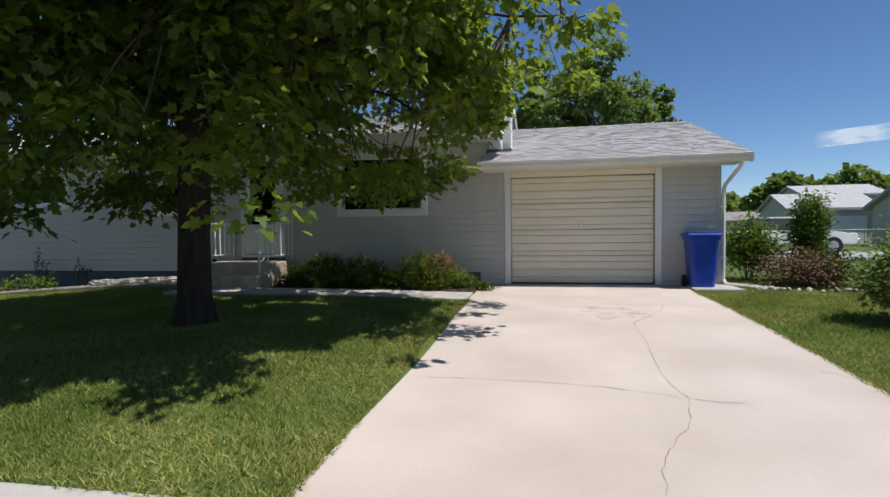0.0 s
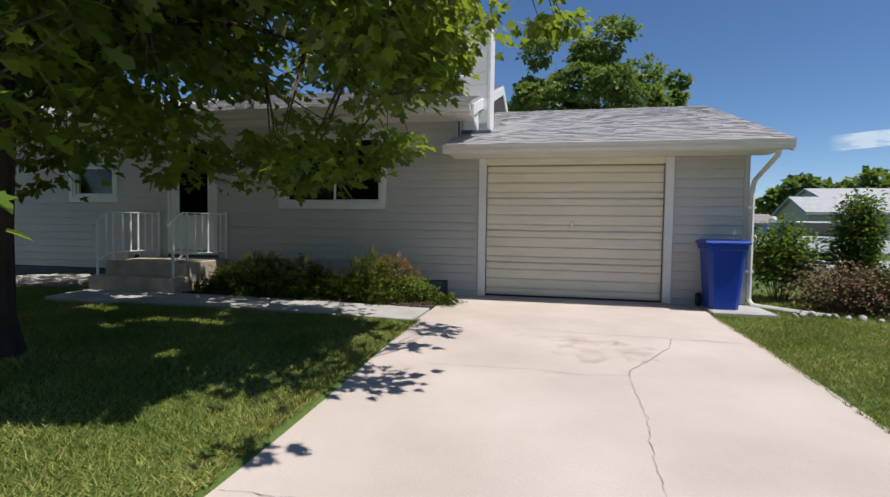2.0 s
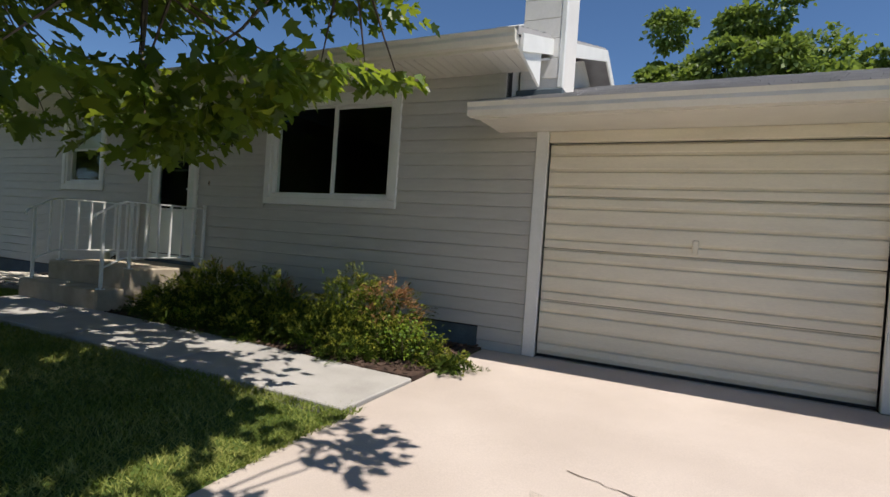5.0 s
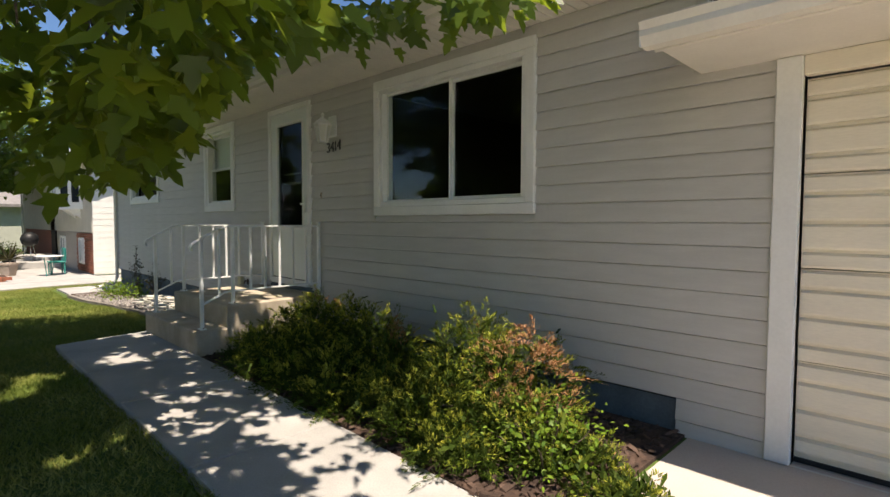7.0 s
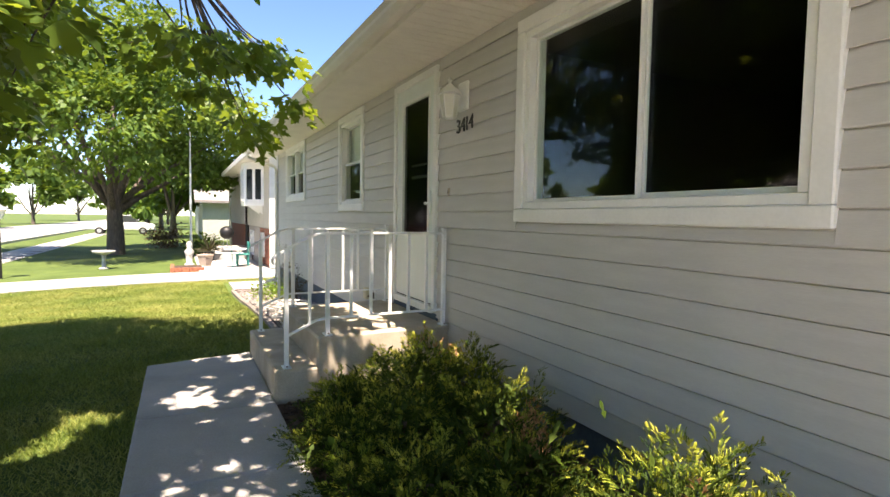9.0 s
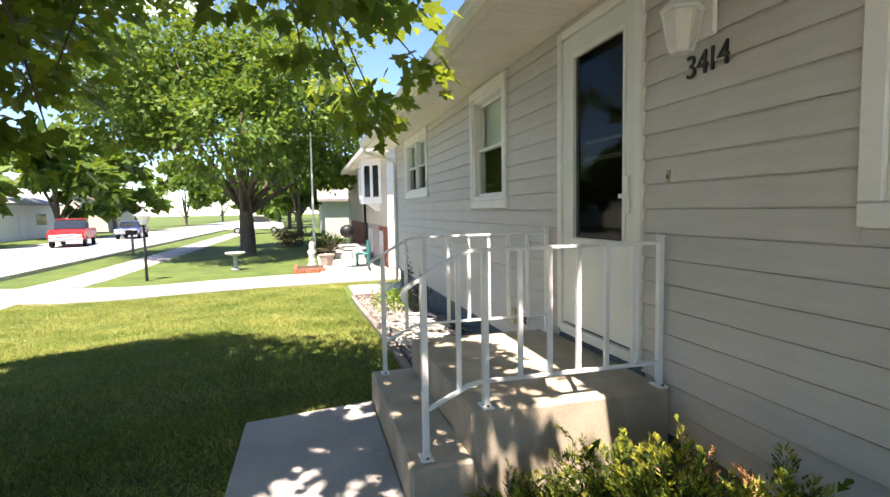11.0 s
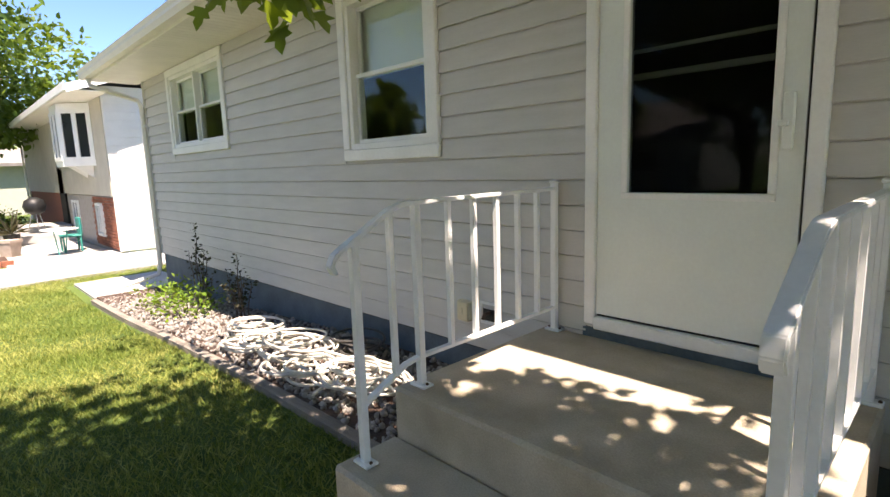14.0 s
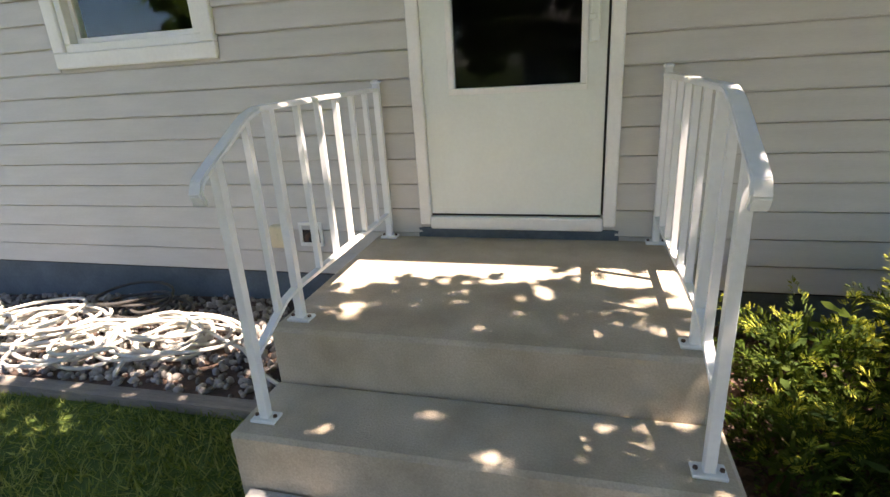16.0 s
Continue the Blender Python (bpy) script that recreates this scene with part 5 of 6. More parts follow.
for a, b in zip(cols, cols[1:]):
    bed.faces.new((a[0], b[0], b[1], a[1]))
solid("gravel_soil", bed, M_MULCH, "dark soil showing between the stones", "gravel bed")
edging = thing("bed_edging", (-9, -1.02, 0), "weathered grey timber edging between lawn and gravel", "edging", kind="structure")
for k in range(4):
    xa = -12.6 + k * 1.67
    part("timber", prism(bmesh.new(), [(xa, gz(xa, -1) - 0.1), (xa + 1.66, gz(xa + 1.66, -1) - 0.1), (xa + 1.66, gz(xa + 1.66, -1) + 0.05), (xa, gz(xa, -1) + 0.05)], "y", -1.06, -0.985), M_TIMBER, edging)


def pebble(seed):
    bm = bmesh.new()
    bmesh.ops.create_icosphere(bm, subdivisions=1, radius=1.0)
    r = random.Random(seed)
    for v in bm.verts:
        v.co *= r.uniform(0.75, 1.15)
    vs = [tuple(v.co) for v in bm.verts]
    fs = [tuple(v.index for v in f.verts) for f in bm.faces]
    bm.free()
    return vs, fs


PEB = [pebble(s) for s in range(5)]
stones = thing("gravel", (-9, -0.5, 0), "tan and grey river stones in the bed", "gravel", kind="stuff")
r = random.Random(9)
shared = [raw(v, f, M_STONE, True) for v, f in PEB]
for k in range(300):
    x, y = r.uniform(-8.0, -5.95), r.uniform(-0.96, -0.03)
    s = r.uniform(0.012, 0.027)
    ob = new("stone", shared[k % 5])
    ob.matrix_basis = Matrix.LocRotScale((x, y, gz(x, -0.5) + 0.03 + s * 0.35), Euler((r.random() * 6, r.random() * 6, r.random() * 6)), (s * 1.25, s, s * 0.75))
    hang(ob, stones)
vs, fs = [], []
for k in range(4200):
    x, y = r.uniform(-12.65, -5.93), r.uniform(-0.97, -0.02)
    s = r.uniform(0.010, 0.025)
    m = Matrix.LocRotScale((x, y, gz(x, -0.5) + 0.03 + s * 0.3), Euler((r.random() * 6, r.random() * 6, r.random() * 6)), (s * 1.25, s, s * 0.75))
    v, f = PEB[k % 5]
    n0 = len(vs)
    vs += [tuple(m @ Vector(p)) for p in v]
    fs += [tuple(n0 + i for i in q) for q in f]
tagged(hang(new("loose_stones", raw(vs, fs, M_STONE, True)), stones), kind="stuff")
vs, fs = [], []
for k in range(2600):
    x, y = r.uniform(-4.33, -0.45), r.uniform(-1.42, -0.02)
    s = r.uniform(0.010, 0.028)
    m = Matrix.LocRotScale((x, y, 0.014 + s * 0.2), Euler((r.uniform(-0.5, 0.5), r.uniform(-0.5, 0.5), r.random() * 6)), (s * 1.7, s * 0.7, s * 0.3))
    n0 = len(vs)
    vs += [tuple(m @ Vector(p)) for p in ((-1, -1, -1), (1, -1, -1), (1, 1, -1), (-1, 1, -1), (-0.9, -0.8, 1), (0.9, -0.8, 1), (0.8, 0.9, 1), (-0.9, 0.8, 1))]
    fs += [tuple(n0 + i for i in q) for q in ((4, 5, 6, 7), (0, 1, 5, 4), (1, 2, 6, 5), (2, 3, 7, 6), (3, 0, 4, 7))]
tagged(new("bark_mulch", raw(vs, fs, M_MULCHBIT)), "reddish bark chips in the bed", "mulch", kind="stuff")


def hose(cx, cy, rad, loops, material, label, seed, tail=None):
    r = random.Random(seed)
    h = thing("garden_hose", (cx, cy, gz(cx, cy) + 0.04), label, "hose", "hoses on the gravel")
    pts = []
    for k in range(loops * 22):
        a = 2 * math.pi * k / 22
        w = rad * (0.75 + 0.25 * math.sin(a * 0.31 + seed) + 0.12 * math.sin(a * 0.73 + seed * 2))
        lift = 0.055 + 0.10 * k / (loops * 22) + 0.012 * math.sin(a * 1.7 + seed)
        ox, oy = 0.10 * math.sin(a * 0.17 + seed), 0.05 * math.cos(a * 0.23)
        x, y = cx + ox + w * 1.25 * math.cos(a), max(-0.98, min(-0.05, cy + oy + w * 0.85 * math.sin(a)))
        pts.append((x, y, gz(x, -0.5) + lift))
    if tail:
        pts += [(tail[0] * u + pts[-1][0] * (1 - u), tail[1] * u + pts[-1][1] * (1 - u) + 0.05 * math.sin(5 * u), gz(tail[0], -0.5) + 0.06 + 0.05 * (1 - u)) for u in (0.2, 0.4, 0.6, 0.8, 1.0)]
    bm = bmesh.new()
    tube(bm, pts, 0.0105, 6)
    part("coil", bm, material, h, smooth=True)
    bm = bmesh.new()
    tube(bm, [pts[0], tuple(Vector(pts[0]) + Vector((0.03, -0.03, 0.0)))], 0.015, 8)
    part("coupling", bm, M_STEEL, h, "metal hose coupling")


hose(-6.85, -0.62, 0.27, 9, M_HOSE, "tan garden hose in a loose coil on the gravel", 2, (-6.05, -0.85))
hose(-7.75, -0.55, 0.30, 9, M_HOSE, "tan garden hose piled in loops on the gravel", 3, (-6.5, -0.4))
hose(-8.65, -0.50, 0.28, 7, M_HOSE, "pale garden hose in a slack heap", 5)
hose(-7.3, -0.78, 0.24, 6, M_HOSE, "pale garden hose sprawled over the stones", 8, (-6.9, -0.9))
hose(-8.2, -0.72, 0.24, 6, M_HOSE, "pale garden hose heaped near the edging", 9)
hose(-7.35, -0.28, 0.20, 5, M_HOSE2, "dark garden hose coiled near the foundation", 6)

# ---- fittings on the wall ----
def wall_lantern():
    t = thing("wall_lantern", (-4.18, -0.03, 2.33), "white carriage lantern beside the front door, unlit", "wall lamp")
    part("back_plate", boxes((-4.25, -4.10, -0.045, -0.018, 2.215, 2.44), bevel=0.01), M_WHITE, t)
    bm = bmesh.new()
    tube(bm, [(-4.175, -0.04, 2.33), (-4.175, -0.09, 2.345), (-4.175, -0.13, 2.36), (-4.175, -0.155, 2.39)], 0.012, 6)
    part("arm", bm, M_WHITE, t)
    c = (-4.175, -0.155, 0)
    bm = bmesh.new()
    lathe(bm, [(0.095, 2.325), (0.098, 2.335), (0.06, 2.375), (0.035, 2.39), (0.03, 2.40), (0.012, 2.41), (0.012, 2.425), (0.02, 2.435), (0.004, 2.46)], c, 6)
    part("roof", bm, M_WHITE, t)
    bm = bmesh.new()
    lathe(bm, [(0.045, 2.14), (0.055, 2.15), (0.055, 2.16)], c, 6)
    part("base", bm, M_WHITE, t)
    for k in range(6):
        a = math.pi * k / 3
        bm = bmesh.new()
        tube(bm, [(c[0] + 0.052 * math.cos(a), c[1] + 0.052 * math.sin(a), 2.155), (c[0] + 0.088 * math.cos(a), c[1] + 0.088 * math.sin(a), 2.33)], 0.006, 4)
        part("rib", bm, M_WHITE, t)
    bm = bmesh.new()
    lathe(bm, [(0.048, 2.162), (0.082, 2.322)], c, 6)
    ob = part("glass", bm, M_FROST, t, "frosted glass")


M_FROST = mat("frosted_glass", (0.72, 0.72, 0.66), 0.3, 0.04, 6, 40, 0.05)
wall_lantern()


def text_mesh(s, size, depth, material, m, name, label="", category="", parent=None):
    cu = bpy.data.curves.new("text", "FONT")
    cu.body, cu.size, cu.extrude, cu.align_x = s, size, depth, "CENTER"
    tmp = bpy.data.objects.new("tmp", cu)
    me = bpy.data.meshes.new_from_object(tmp)
    bpy.data.objects.remove(tmp)
    bpy.data.curves.remove(cu)
    me.materials.clear()
    me.materials.append(material)
    me.transform(m)
    ob = new(name, me)
    if parent:
        hang(ob, parent)
    return tagged(ob, label, category)


numbers = thing("house_number", (-4.15, -0.02, 2.06), "black metal house numbers 3414 under the lantern", "house number")
for ch, x, dz in (("3", -4.262, 0.0), ("4", -4.188, 0.004), ("1", -4.125, 0.006), ("4", -4.058, 0.012)):
    text_mesh(ch, 0.155, 0.005, M_BLACK, pose(x, -0.026, 2.055 + dz, 90, 0, 0), "digit", parent=numbers)
bell = thing("door_bell", (-4.42, -0.02, 1.59), "small dark door bell button on the siding", "door bell")
part("plate", boxes((-4.435, -4.405, -0.03, -0.012, 1.56, 1.625), bevel=0.004), M_STEP, bell)
part("button", boxes((-4.427, -4.413, -0.035, -0.0302, 1.582, 1.602), bevel=0.003), M_BLACK, bell)
o1 = thing("outlet_box", (-6.49, -0.02, 0.39), "ivory outdoor outlet box low on the wall", "outlet")
part("cover", boxes((-6.545, -6.44, -0.07, -0.012, 0.39, 0.525), bevel=0.01), M_IVORY, o1)
part("latch", boxes((-6.50, -6.485, -0.076, -0.0702, 0.44, 0.48), bevel=0.003), M_IVORY, o1)
o2 = thing("hose_bib_box", (-6.30, -0.02, 0.40), "white framed tap recess with a dark valve", "outlet")
part("frame", boxes((-6.375, -6.225, -0.03, -0.012, 0.395, 0.415), (-6.375, -6.225, -0.03, -0.012, 0.52, 0.54), (-6.375, -6.355, -0.03, -0.012, 0.415, 0.52), (-6.245, -6.225, -0.03, -0.012, 0.415, 0.52), bevel=0.003), M_WHITE, o2)
part("recess", boxes((-6.354, -6.246, -0.022, -0.010, 0.416, 0.519)), M_BLACK, o2)
bm = bmesh.new()
tube(bm, [(-6.30, -0.02, 0.47), (-6.30, -0.07, 0.47), (-6.30, -0.085, 0.44)], 0.012, 8)
part("tap", bm, M_RUST, o2)


# ---- wheeled bin ----
def wheelie_bin():
    b = thing("wheeled_bin", (3.375, -0.42, 0.0), "blue plastic wheeled recycling bin with closed lid", "bin")
    bm = bmesh.new()
    rings = []
    for z, x0, x1, y0, y1 in ((0.03, 3.245, 3.605, -0.60, -0.20), (0.12, 3.240, 3.610, -0.605, -0.19), (0.82, 3.195, 3.655, -0.655, -0.14), (0.835, 3.170, 3.680, -0.675, -0.12), (0.90, 3.165, 3.685, -0.68, -0.12)):
        c, k = 0.05, []
        for px, py in ((x0 + c, y0), (x1 - c, y0), (x1, y0 + c), (x1, y1 - c), (x1 - c, y1), (x0 + c, y1), (x0, y1 - c), (x0, y0 + c)):
            k.append(bm.verts.new((px, py, z)))
        rings.append(k)
    for a, c in zip(rings, rings[1:]):
        for k in range(8):
            bm.faces.new((a[k], a[(k + 1) % 8], c[(k + 1) % 8], c[k]))
    bm.faces.new(rings[0][::-1])
    bm.faces.new(rings[-1])
    body = part("body", bm, M_BLUE, b)
    bm = bmesh.new()
    prism(bm, [(-0.70, 0.905), (-0.705, 0.92), (-0.67, 0.945), (-0.42, 0.97), (-0.13, 0.945), (-0.09, 0.925), (-0.09, 0.905)], "x", 3.150, 3.700)
    bmesh.ops.bevel(bm, geom=list(bm.edges), offset=0.01, segments=2, affect="EDGES")
    part("lid", bm, M_BLUE, b)
    bm = bmesh.new()
    tube(bm, [(3.205, -0.10, 0.92), (3.205, -0.05, 0.93), (3.645, -0.05, 0.93), (3.645, -0.10, 0.92)], 0.014, 8)
    part("handle", bm, M_BLUE, b)
    for x in (3.210, 3.640):
        bm = bmesh.new()
        tube(bm, [(x - 0.025, -0.15, 0.10), (x + 0.025, -0.15, 0.10)], 0.10, 16)
        w = part("wheel", bm, M_BLACK, b)
        bm = bmesh.new()
        tube(bm, [(x - 0.03, -0.15, 0.10), (x + 0.03, -0.15, 0.10)], 0.04, 12)
        part("hub", bm, M_BLUE, w)
    bm = bmesh.new()
    lathe(bm, [(0.055, 0), (0.055, 0.004)], (0, 0, 0), 20)
    bm.transform(Matrix.Translation((3.213, -0.42, 0.66)) @ Matrix.Rotation(radians(-90), 4, "Y"))
    part("emblem", bm, M_WHITE, body, "white round emblem")


wheelie_bin()
solid("bin_pad", boxes((3.22, 3.98, -0.85, -0.02, -0.1, 0.028), bevel=0.01), M_WALK, "small concrete pad beside the garage", "pad")
shingles(roof_garage, -0.43, 4.15, GE + 0.03, GZ - 0.01, GRY, GRZ - 0.01, 290)
shingles(roof_main, -6.0, -0.03, ME + 0.03, MZ - 0.01, MRY, MRZ - 0.01, 60)
# ---- the next house ----
def glazed(parent, x0, x1, y, z0, z1, name="window", frame_m=None, face="y", bars=1):
    """A window in a wall of a farther house: frame proud, dark glass set back."""
    fm = frame_m or M_WHITE
    bm, gm = bmesh.new(), bmesh.new()
    t = 0.07
    def put(b, a0, a1, d0, d1, c0, c1):
        box(b, a0, a1, y + d0, y + d1, c0, c1) if face == "y" else box(b, y - d1, y - d0, a0, a1, c0, c1)
    put(bm, x0, x1, -0.05, 0.02, z0, z0 + t)
    put(bm, x0, x1, -0.05, 0.02, z1 - t, z1)
    put(bm, x0, x0 + t, -0.05, 0.02, z0 + t, z1 - t)
    put(bm, x1 - t, x1, -0.05, 0.02, z0 + t, z1 - t)
    for k in range(bars):
        m = x0 + (x1 - x0) * (k + 1) / (bars + 1)
        put(bm, m - 0.03, m + 0.03, -0.045, 0.02, z0 + t, z1 - t)
    w = part(name, bm, fm, parent)
    put(gm, x0 + t, x1 - t, -0.015, -0.005, z0 + t, z1 - t)
    part("pane", gm, M_CARGLASS, w, "dark glass")
    return w


def next_house():
    h = thing("house", (-25, 4, -0.35), "split-level house with brick base, tan wall and white siding", "house")
    z0 = -0.6
    part("side_wall", boxes((-18.55, -18.32, 0.62, 8.5, z0, 3.45)), M_NBWHITE, h, "white horizontal siding")
    for k in range(20):
        z = -0.35 + k * 0.19
        bm = bmesh.new()
        prism(bm, [(-18.32, z), (-18.295, z), (-18.312, z + 0.188), (-18.32, z + 0.188)], "y", 0.60, 8.4)
        bm.transform(Matrix.Identity(4))
        bm2 = bmesh.new()
        box(bm2, -18.32, -18.30, 0.58, 8.4, z, z + 0.182)
        bm.free()
        part("siding_board", bm2, M_NBWHITE, h)
    part("lower_wall", boxes((-25.0, -18.56, 0.66, 0.9, z0, 0.92)), M_MORTAR, h, "brick base")
    r = random.Random(3)
    meshes = [raw(*box_mesh(w, 0.05, 0.062), M_BRICK) for w in (0.2, 0.1)]
    for j in range(17):
        z = -0.36 + j * 0.075
        x = -18.36 - (0.1 if j % 2 else 0.0)
        while x > -20.9:
            inside = -20.45 < x - 0.1 < -19.75 and -0.15 < z < 0.75
            if not inside:
                ob = new("brick", meshes[0])
                ob.location = (x - 0.2, 0.625, z)
                hang(ob, h)
            x -= 0.212
    part("upper_wall", boxes((-33.0, -18.56, 0.60, 0.9, 0.94, 3.40)), M_NBTAN, h, "tan upper wall")
    part("back_wall", boxes((-33.0, -18.56, 8.2, 8.5, z0, 3.4)), M_NBTAN, h)
    part("far_wall", boxes((-33.2, -33.0, 0.6, 8.5, z0, 3.4)), M_NBTAN, h)
    part("entry_wall", boxes((-33.0, -25.0, 0.66, 0.9, z0, 0.93)), M_BRICK, h, "shaded brick entry")
    def panel(p0, p1, za, zb, t):
        d = Vector((p1[0] - p0[0], p1[1] - p0[1], 0))
        m = Matrix.Translation((p0[0], p0[1], za)) @ Matrix.Rotation(math.atan2(d.y, d.x), 4, "Z")
        return m, d.length
    bay = part("bay_window", prism(bmesh.new(), [(-21.7, 0.60), (-21.2, 0.0), (-20.2, 0.0), (-19.7, 0.60)], "z", 1.70, 1.84), M_WHITE, h, "white angled bay window")
    part("bay_head", prism(bmesh.new(), [(-21.7, 0.60), (-21.2, 0.0), (-20.2, 0.0), (-19.7, 0.60)], "z", 3.06, 3.22), M_WHITE, bay)
    for p0, p1 in (((-21.7, 0.60), (-21.2, 0.0)), ((-21.2, 0.0), (-20.2, 0.0)), ((-20.2, 0.0), (-19.7, 0.60))):
        m, ln = panel(p0, p1, 1.84, 3.06, 0)
        bm = boxes((0.0, 0.10, -0.02, 0.06, 0, 1.22), (ln - 0.10, ln, -0.02, 0.06, 0, 1.22), (0.10, ln - 0.10, -0.02, 0.06, 0, 0.08), (0.10, ln - 0.10, -0.02, 0.06, 1.14, 1.22))
        bm.transform(m)
        part("bay_frame", bm, M_WHITE, bay)
        bm = boxes((0.10, ln - 0.10, 0.01, 0.02, 0.08, 1.14))
        bm.transform(m)
        part("pane", bm, M_CARGLASS, bay, "dark glass")
    for p0, p1 in (((-21.2, 0.0), (-20.2, 0.0)), ((-20.2, 0.0), (-19.7, 0.60))):
        m, ln = panel(p0, p1, 1.84, 3.06, 0)
        bm = boxes((ln / 2 - 0.05, ln / 2 + 0.05, -0.02, 0.05, 0.08, 1.14))
        bm.transform(m)
        part("mullion", bm, M_WHITE, bay)
    for x in (-20.9, -20.1):
        bm = bmesh.new()
        prism(bm, [(0.60, 1.40), (0.60, 1.70), (0.2, 1.70)], "x", x - 0.03, x + 0.03)
        part("bracket", bm, M_WHITE, bay)
    glazed(h, -20.4, -19.8, 0.62, -0.1, 0.75)
    glazed(h, -23.9, -23.0, 0.66, -0.25, 0.75)
    glazed(h, -24.4, -23.6, 0.60, 1.9, 3.0, frame_m=M_NBTAN)
    part("house_door", boxes((-25.6, -24.7, 0.60, 0.66, -0.2, 1.75), bevel=0.01), M_DARK, h, "dark entry door in shade")
    bm = bmesh.new()
    prism(bm, [(-0.15, 3.36), (4.5, 4.9), (9.2, 3.36), (9.2, 3.26), (4.5, 4.78), (-0.15, 3.26)], "x", -33.8, -17.75)
    part("roof", bm, M_ROOFB, h)
    part("eave_soffit", boxes((-33.8, -17.75, -0.12, 0.6, 3.24, 3.258)), M_SOFFIT, h)
    part("fascia", boxes((-33.8, -17.75, -0.19, -0.155, 3.22, 3.40), bevel=0.01), M_WHITE, h)
    bm = bmesh.new()
    prism(bm, [(-0.15, 3.36), (4.5, 4.9), (9.2, 3.36), (9.2, 3.16), (4.5, 4.68), (-0.15, 3.18)], "x", -17.74, -17.70)
    part("rake_board", bm, M_WHITE, h)
    bm = bmesh.new()
    tube(bm, [(-33.5, -0.15, 3.2), (-33.2, 0.4, 2.9), (-33.2, 0.55, 2.8), (-33.2, 0.55, -0.3)], 0.04, 6)
    part("downspout", bm, M_WHITE, h)
    part("porch", boxes((-26.8, -23.2, -1.1, 0.6, -0.7, -0.20), (-25.9, -24.2, -0.6, 0.6, -0.2, -0.02), bevel=0.02), M_WALK, h, "concrete porch steps")


def box_mesh(w, d, h):
    vs = [(0, 0, 0), (w, 0, 0), (w, d, 0), (0, d, 0), (0, 0, h), (w, 0, h), (w, d, h), (0, d, h)]
    fs = [(0, 1, 5, 4), (1, 2, 6, 5), (2, 3, 7, 6), (3, 0, 4, 7), (4, 5, 6, 7), (3, 2, 1, 0)]
    return vs, fs


next_house()


def plain_house(name, x0, x1, y0, y1, z0, zw, zr, wall_m, roof_m, label, axis="x", front="y", wins=(), over=0.5, doors=()):
    """A house farther off: walls, gable roof, eaves, windows set into the wall that is seen."""
    h = thing(name, ((x0 + x1) / 2, (y0 + y1) / 2, z0), label, "house")
    part("wall", boxes((x0, x1, y0, y1, z0 - 0.5, zw)), wall_m, h)
    bm = bmesh.new()
    if axis == "x":
        m = (y0 + y1) / 2
        prism(bm, [(y0 - over, zw - 0.12), (m, zr), (y1 + over, zw - 0.12), (y1 + over, zw + 0.05), (m, zr + 0.17), (y0 - over, zw + 0.05)], "x", x0 - over, x1 + over)
        gb = prism(bmesh.new(), [(y0, zw), (m, zr), (y1, zw)], "x", x0 + 0.01, x1 - 0.01)
    else:
        m = (x0 + x1) / 2
        prism(bm, [(x0 - over, zw - 0.12), (m, zr), (x1 + over, zw - 0.12), (x1 + over, zw + 0.05), (m, zr + 0.17), (x0 - over, zw + 0.05)], "y", y0 - over, y1 + over)
        gb = prism(bmesh.new(), [(x0, zw), (m, zr), (x1, zw)], "y", y0 + 0.01, y1 - 0.01)
    part("roof", bm, roof_m, h)
    part("gable", gb, wall_m, h)
    for a, b, c, d in wins:
        if front == "y":
            glazed(h, a, b, y0, c, d)
        elif front == "-y":
            w = part("window", boxes((a, b, y1, y1 + 0.05, c, d)), M_WHITE, h)
            part("pane", boxes((a + 0.08, b - 0.08, y1 + 0.05, y1 + 0.06, c + 0.08, d - 0.08)), M_CARGLASS, w, "dark glass")
        else:
            glazed(h, a, b, x1, c, d, face="x")
    for a, b, c, d in doors:
        part("door", boxes((a, b, y0 - 0.04, y0, c, d) if front == "y" else (a, b, y1, y1 + 0.04, c, d), bevel=0.01), M_WHITE, h)
    return h


plain_house("house", -62, -41, -0.6, 9, -0.6, 2.3, 4.6, M_NBSAGE, M_ROOFB, "low sage house with brown hip-like roof down the street", "y", "x", [(1.5, 3.0, 0.6, 1.8)])
plain_house("house", -62, -47, -34, -26, -0.5, 2.6, 4.6, M_NBWHITE, M_GREYROOF, "white bungalow across the street", "x", "-y", [(-60, -58, 0.6, 1.8), (-52, -50, 0.6, 1.8)], doors=[(-56, -55, -0.4, 1.7)])
plain_house("house", -90, -76, -34, -26, -0.5, 2.6, 4.6, M_NBTAN, M_ROOFB, "tan bungalow across the street", "x", "-y", [(-88, -86, 0.6, 1.8), (-80, -78, 0.6, 1.8)])
plain_house("house", -30, -15, -36, -27, -0.5, 2.7, 4.9, M_GREYWALL, M_ROOFB, "grey bungalow opposite, across the street", "x", "-y", [(-28, -25.5, 0.7, 1.9), (-19, -17, 0.7, 1.9)], doors=[(-23, -22, -0.4, 1.7)])
plain_house("house", -8, 8, -36, -27, -0.5, 2.7, 4.9, M_NBTAN, M_ROOFB, "tan bungalow opposite the drive", "x", "-y", [(-6, -3.5, 0.7, 1.9), (3, 5, 0.7, 1.9)], doors=[(-0.5, 0.5, -0.4, 1.7)])
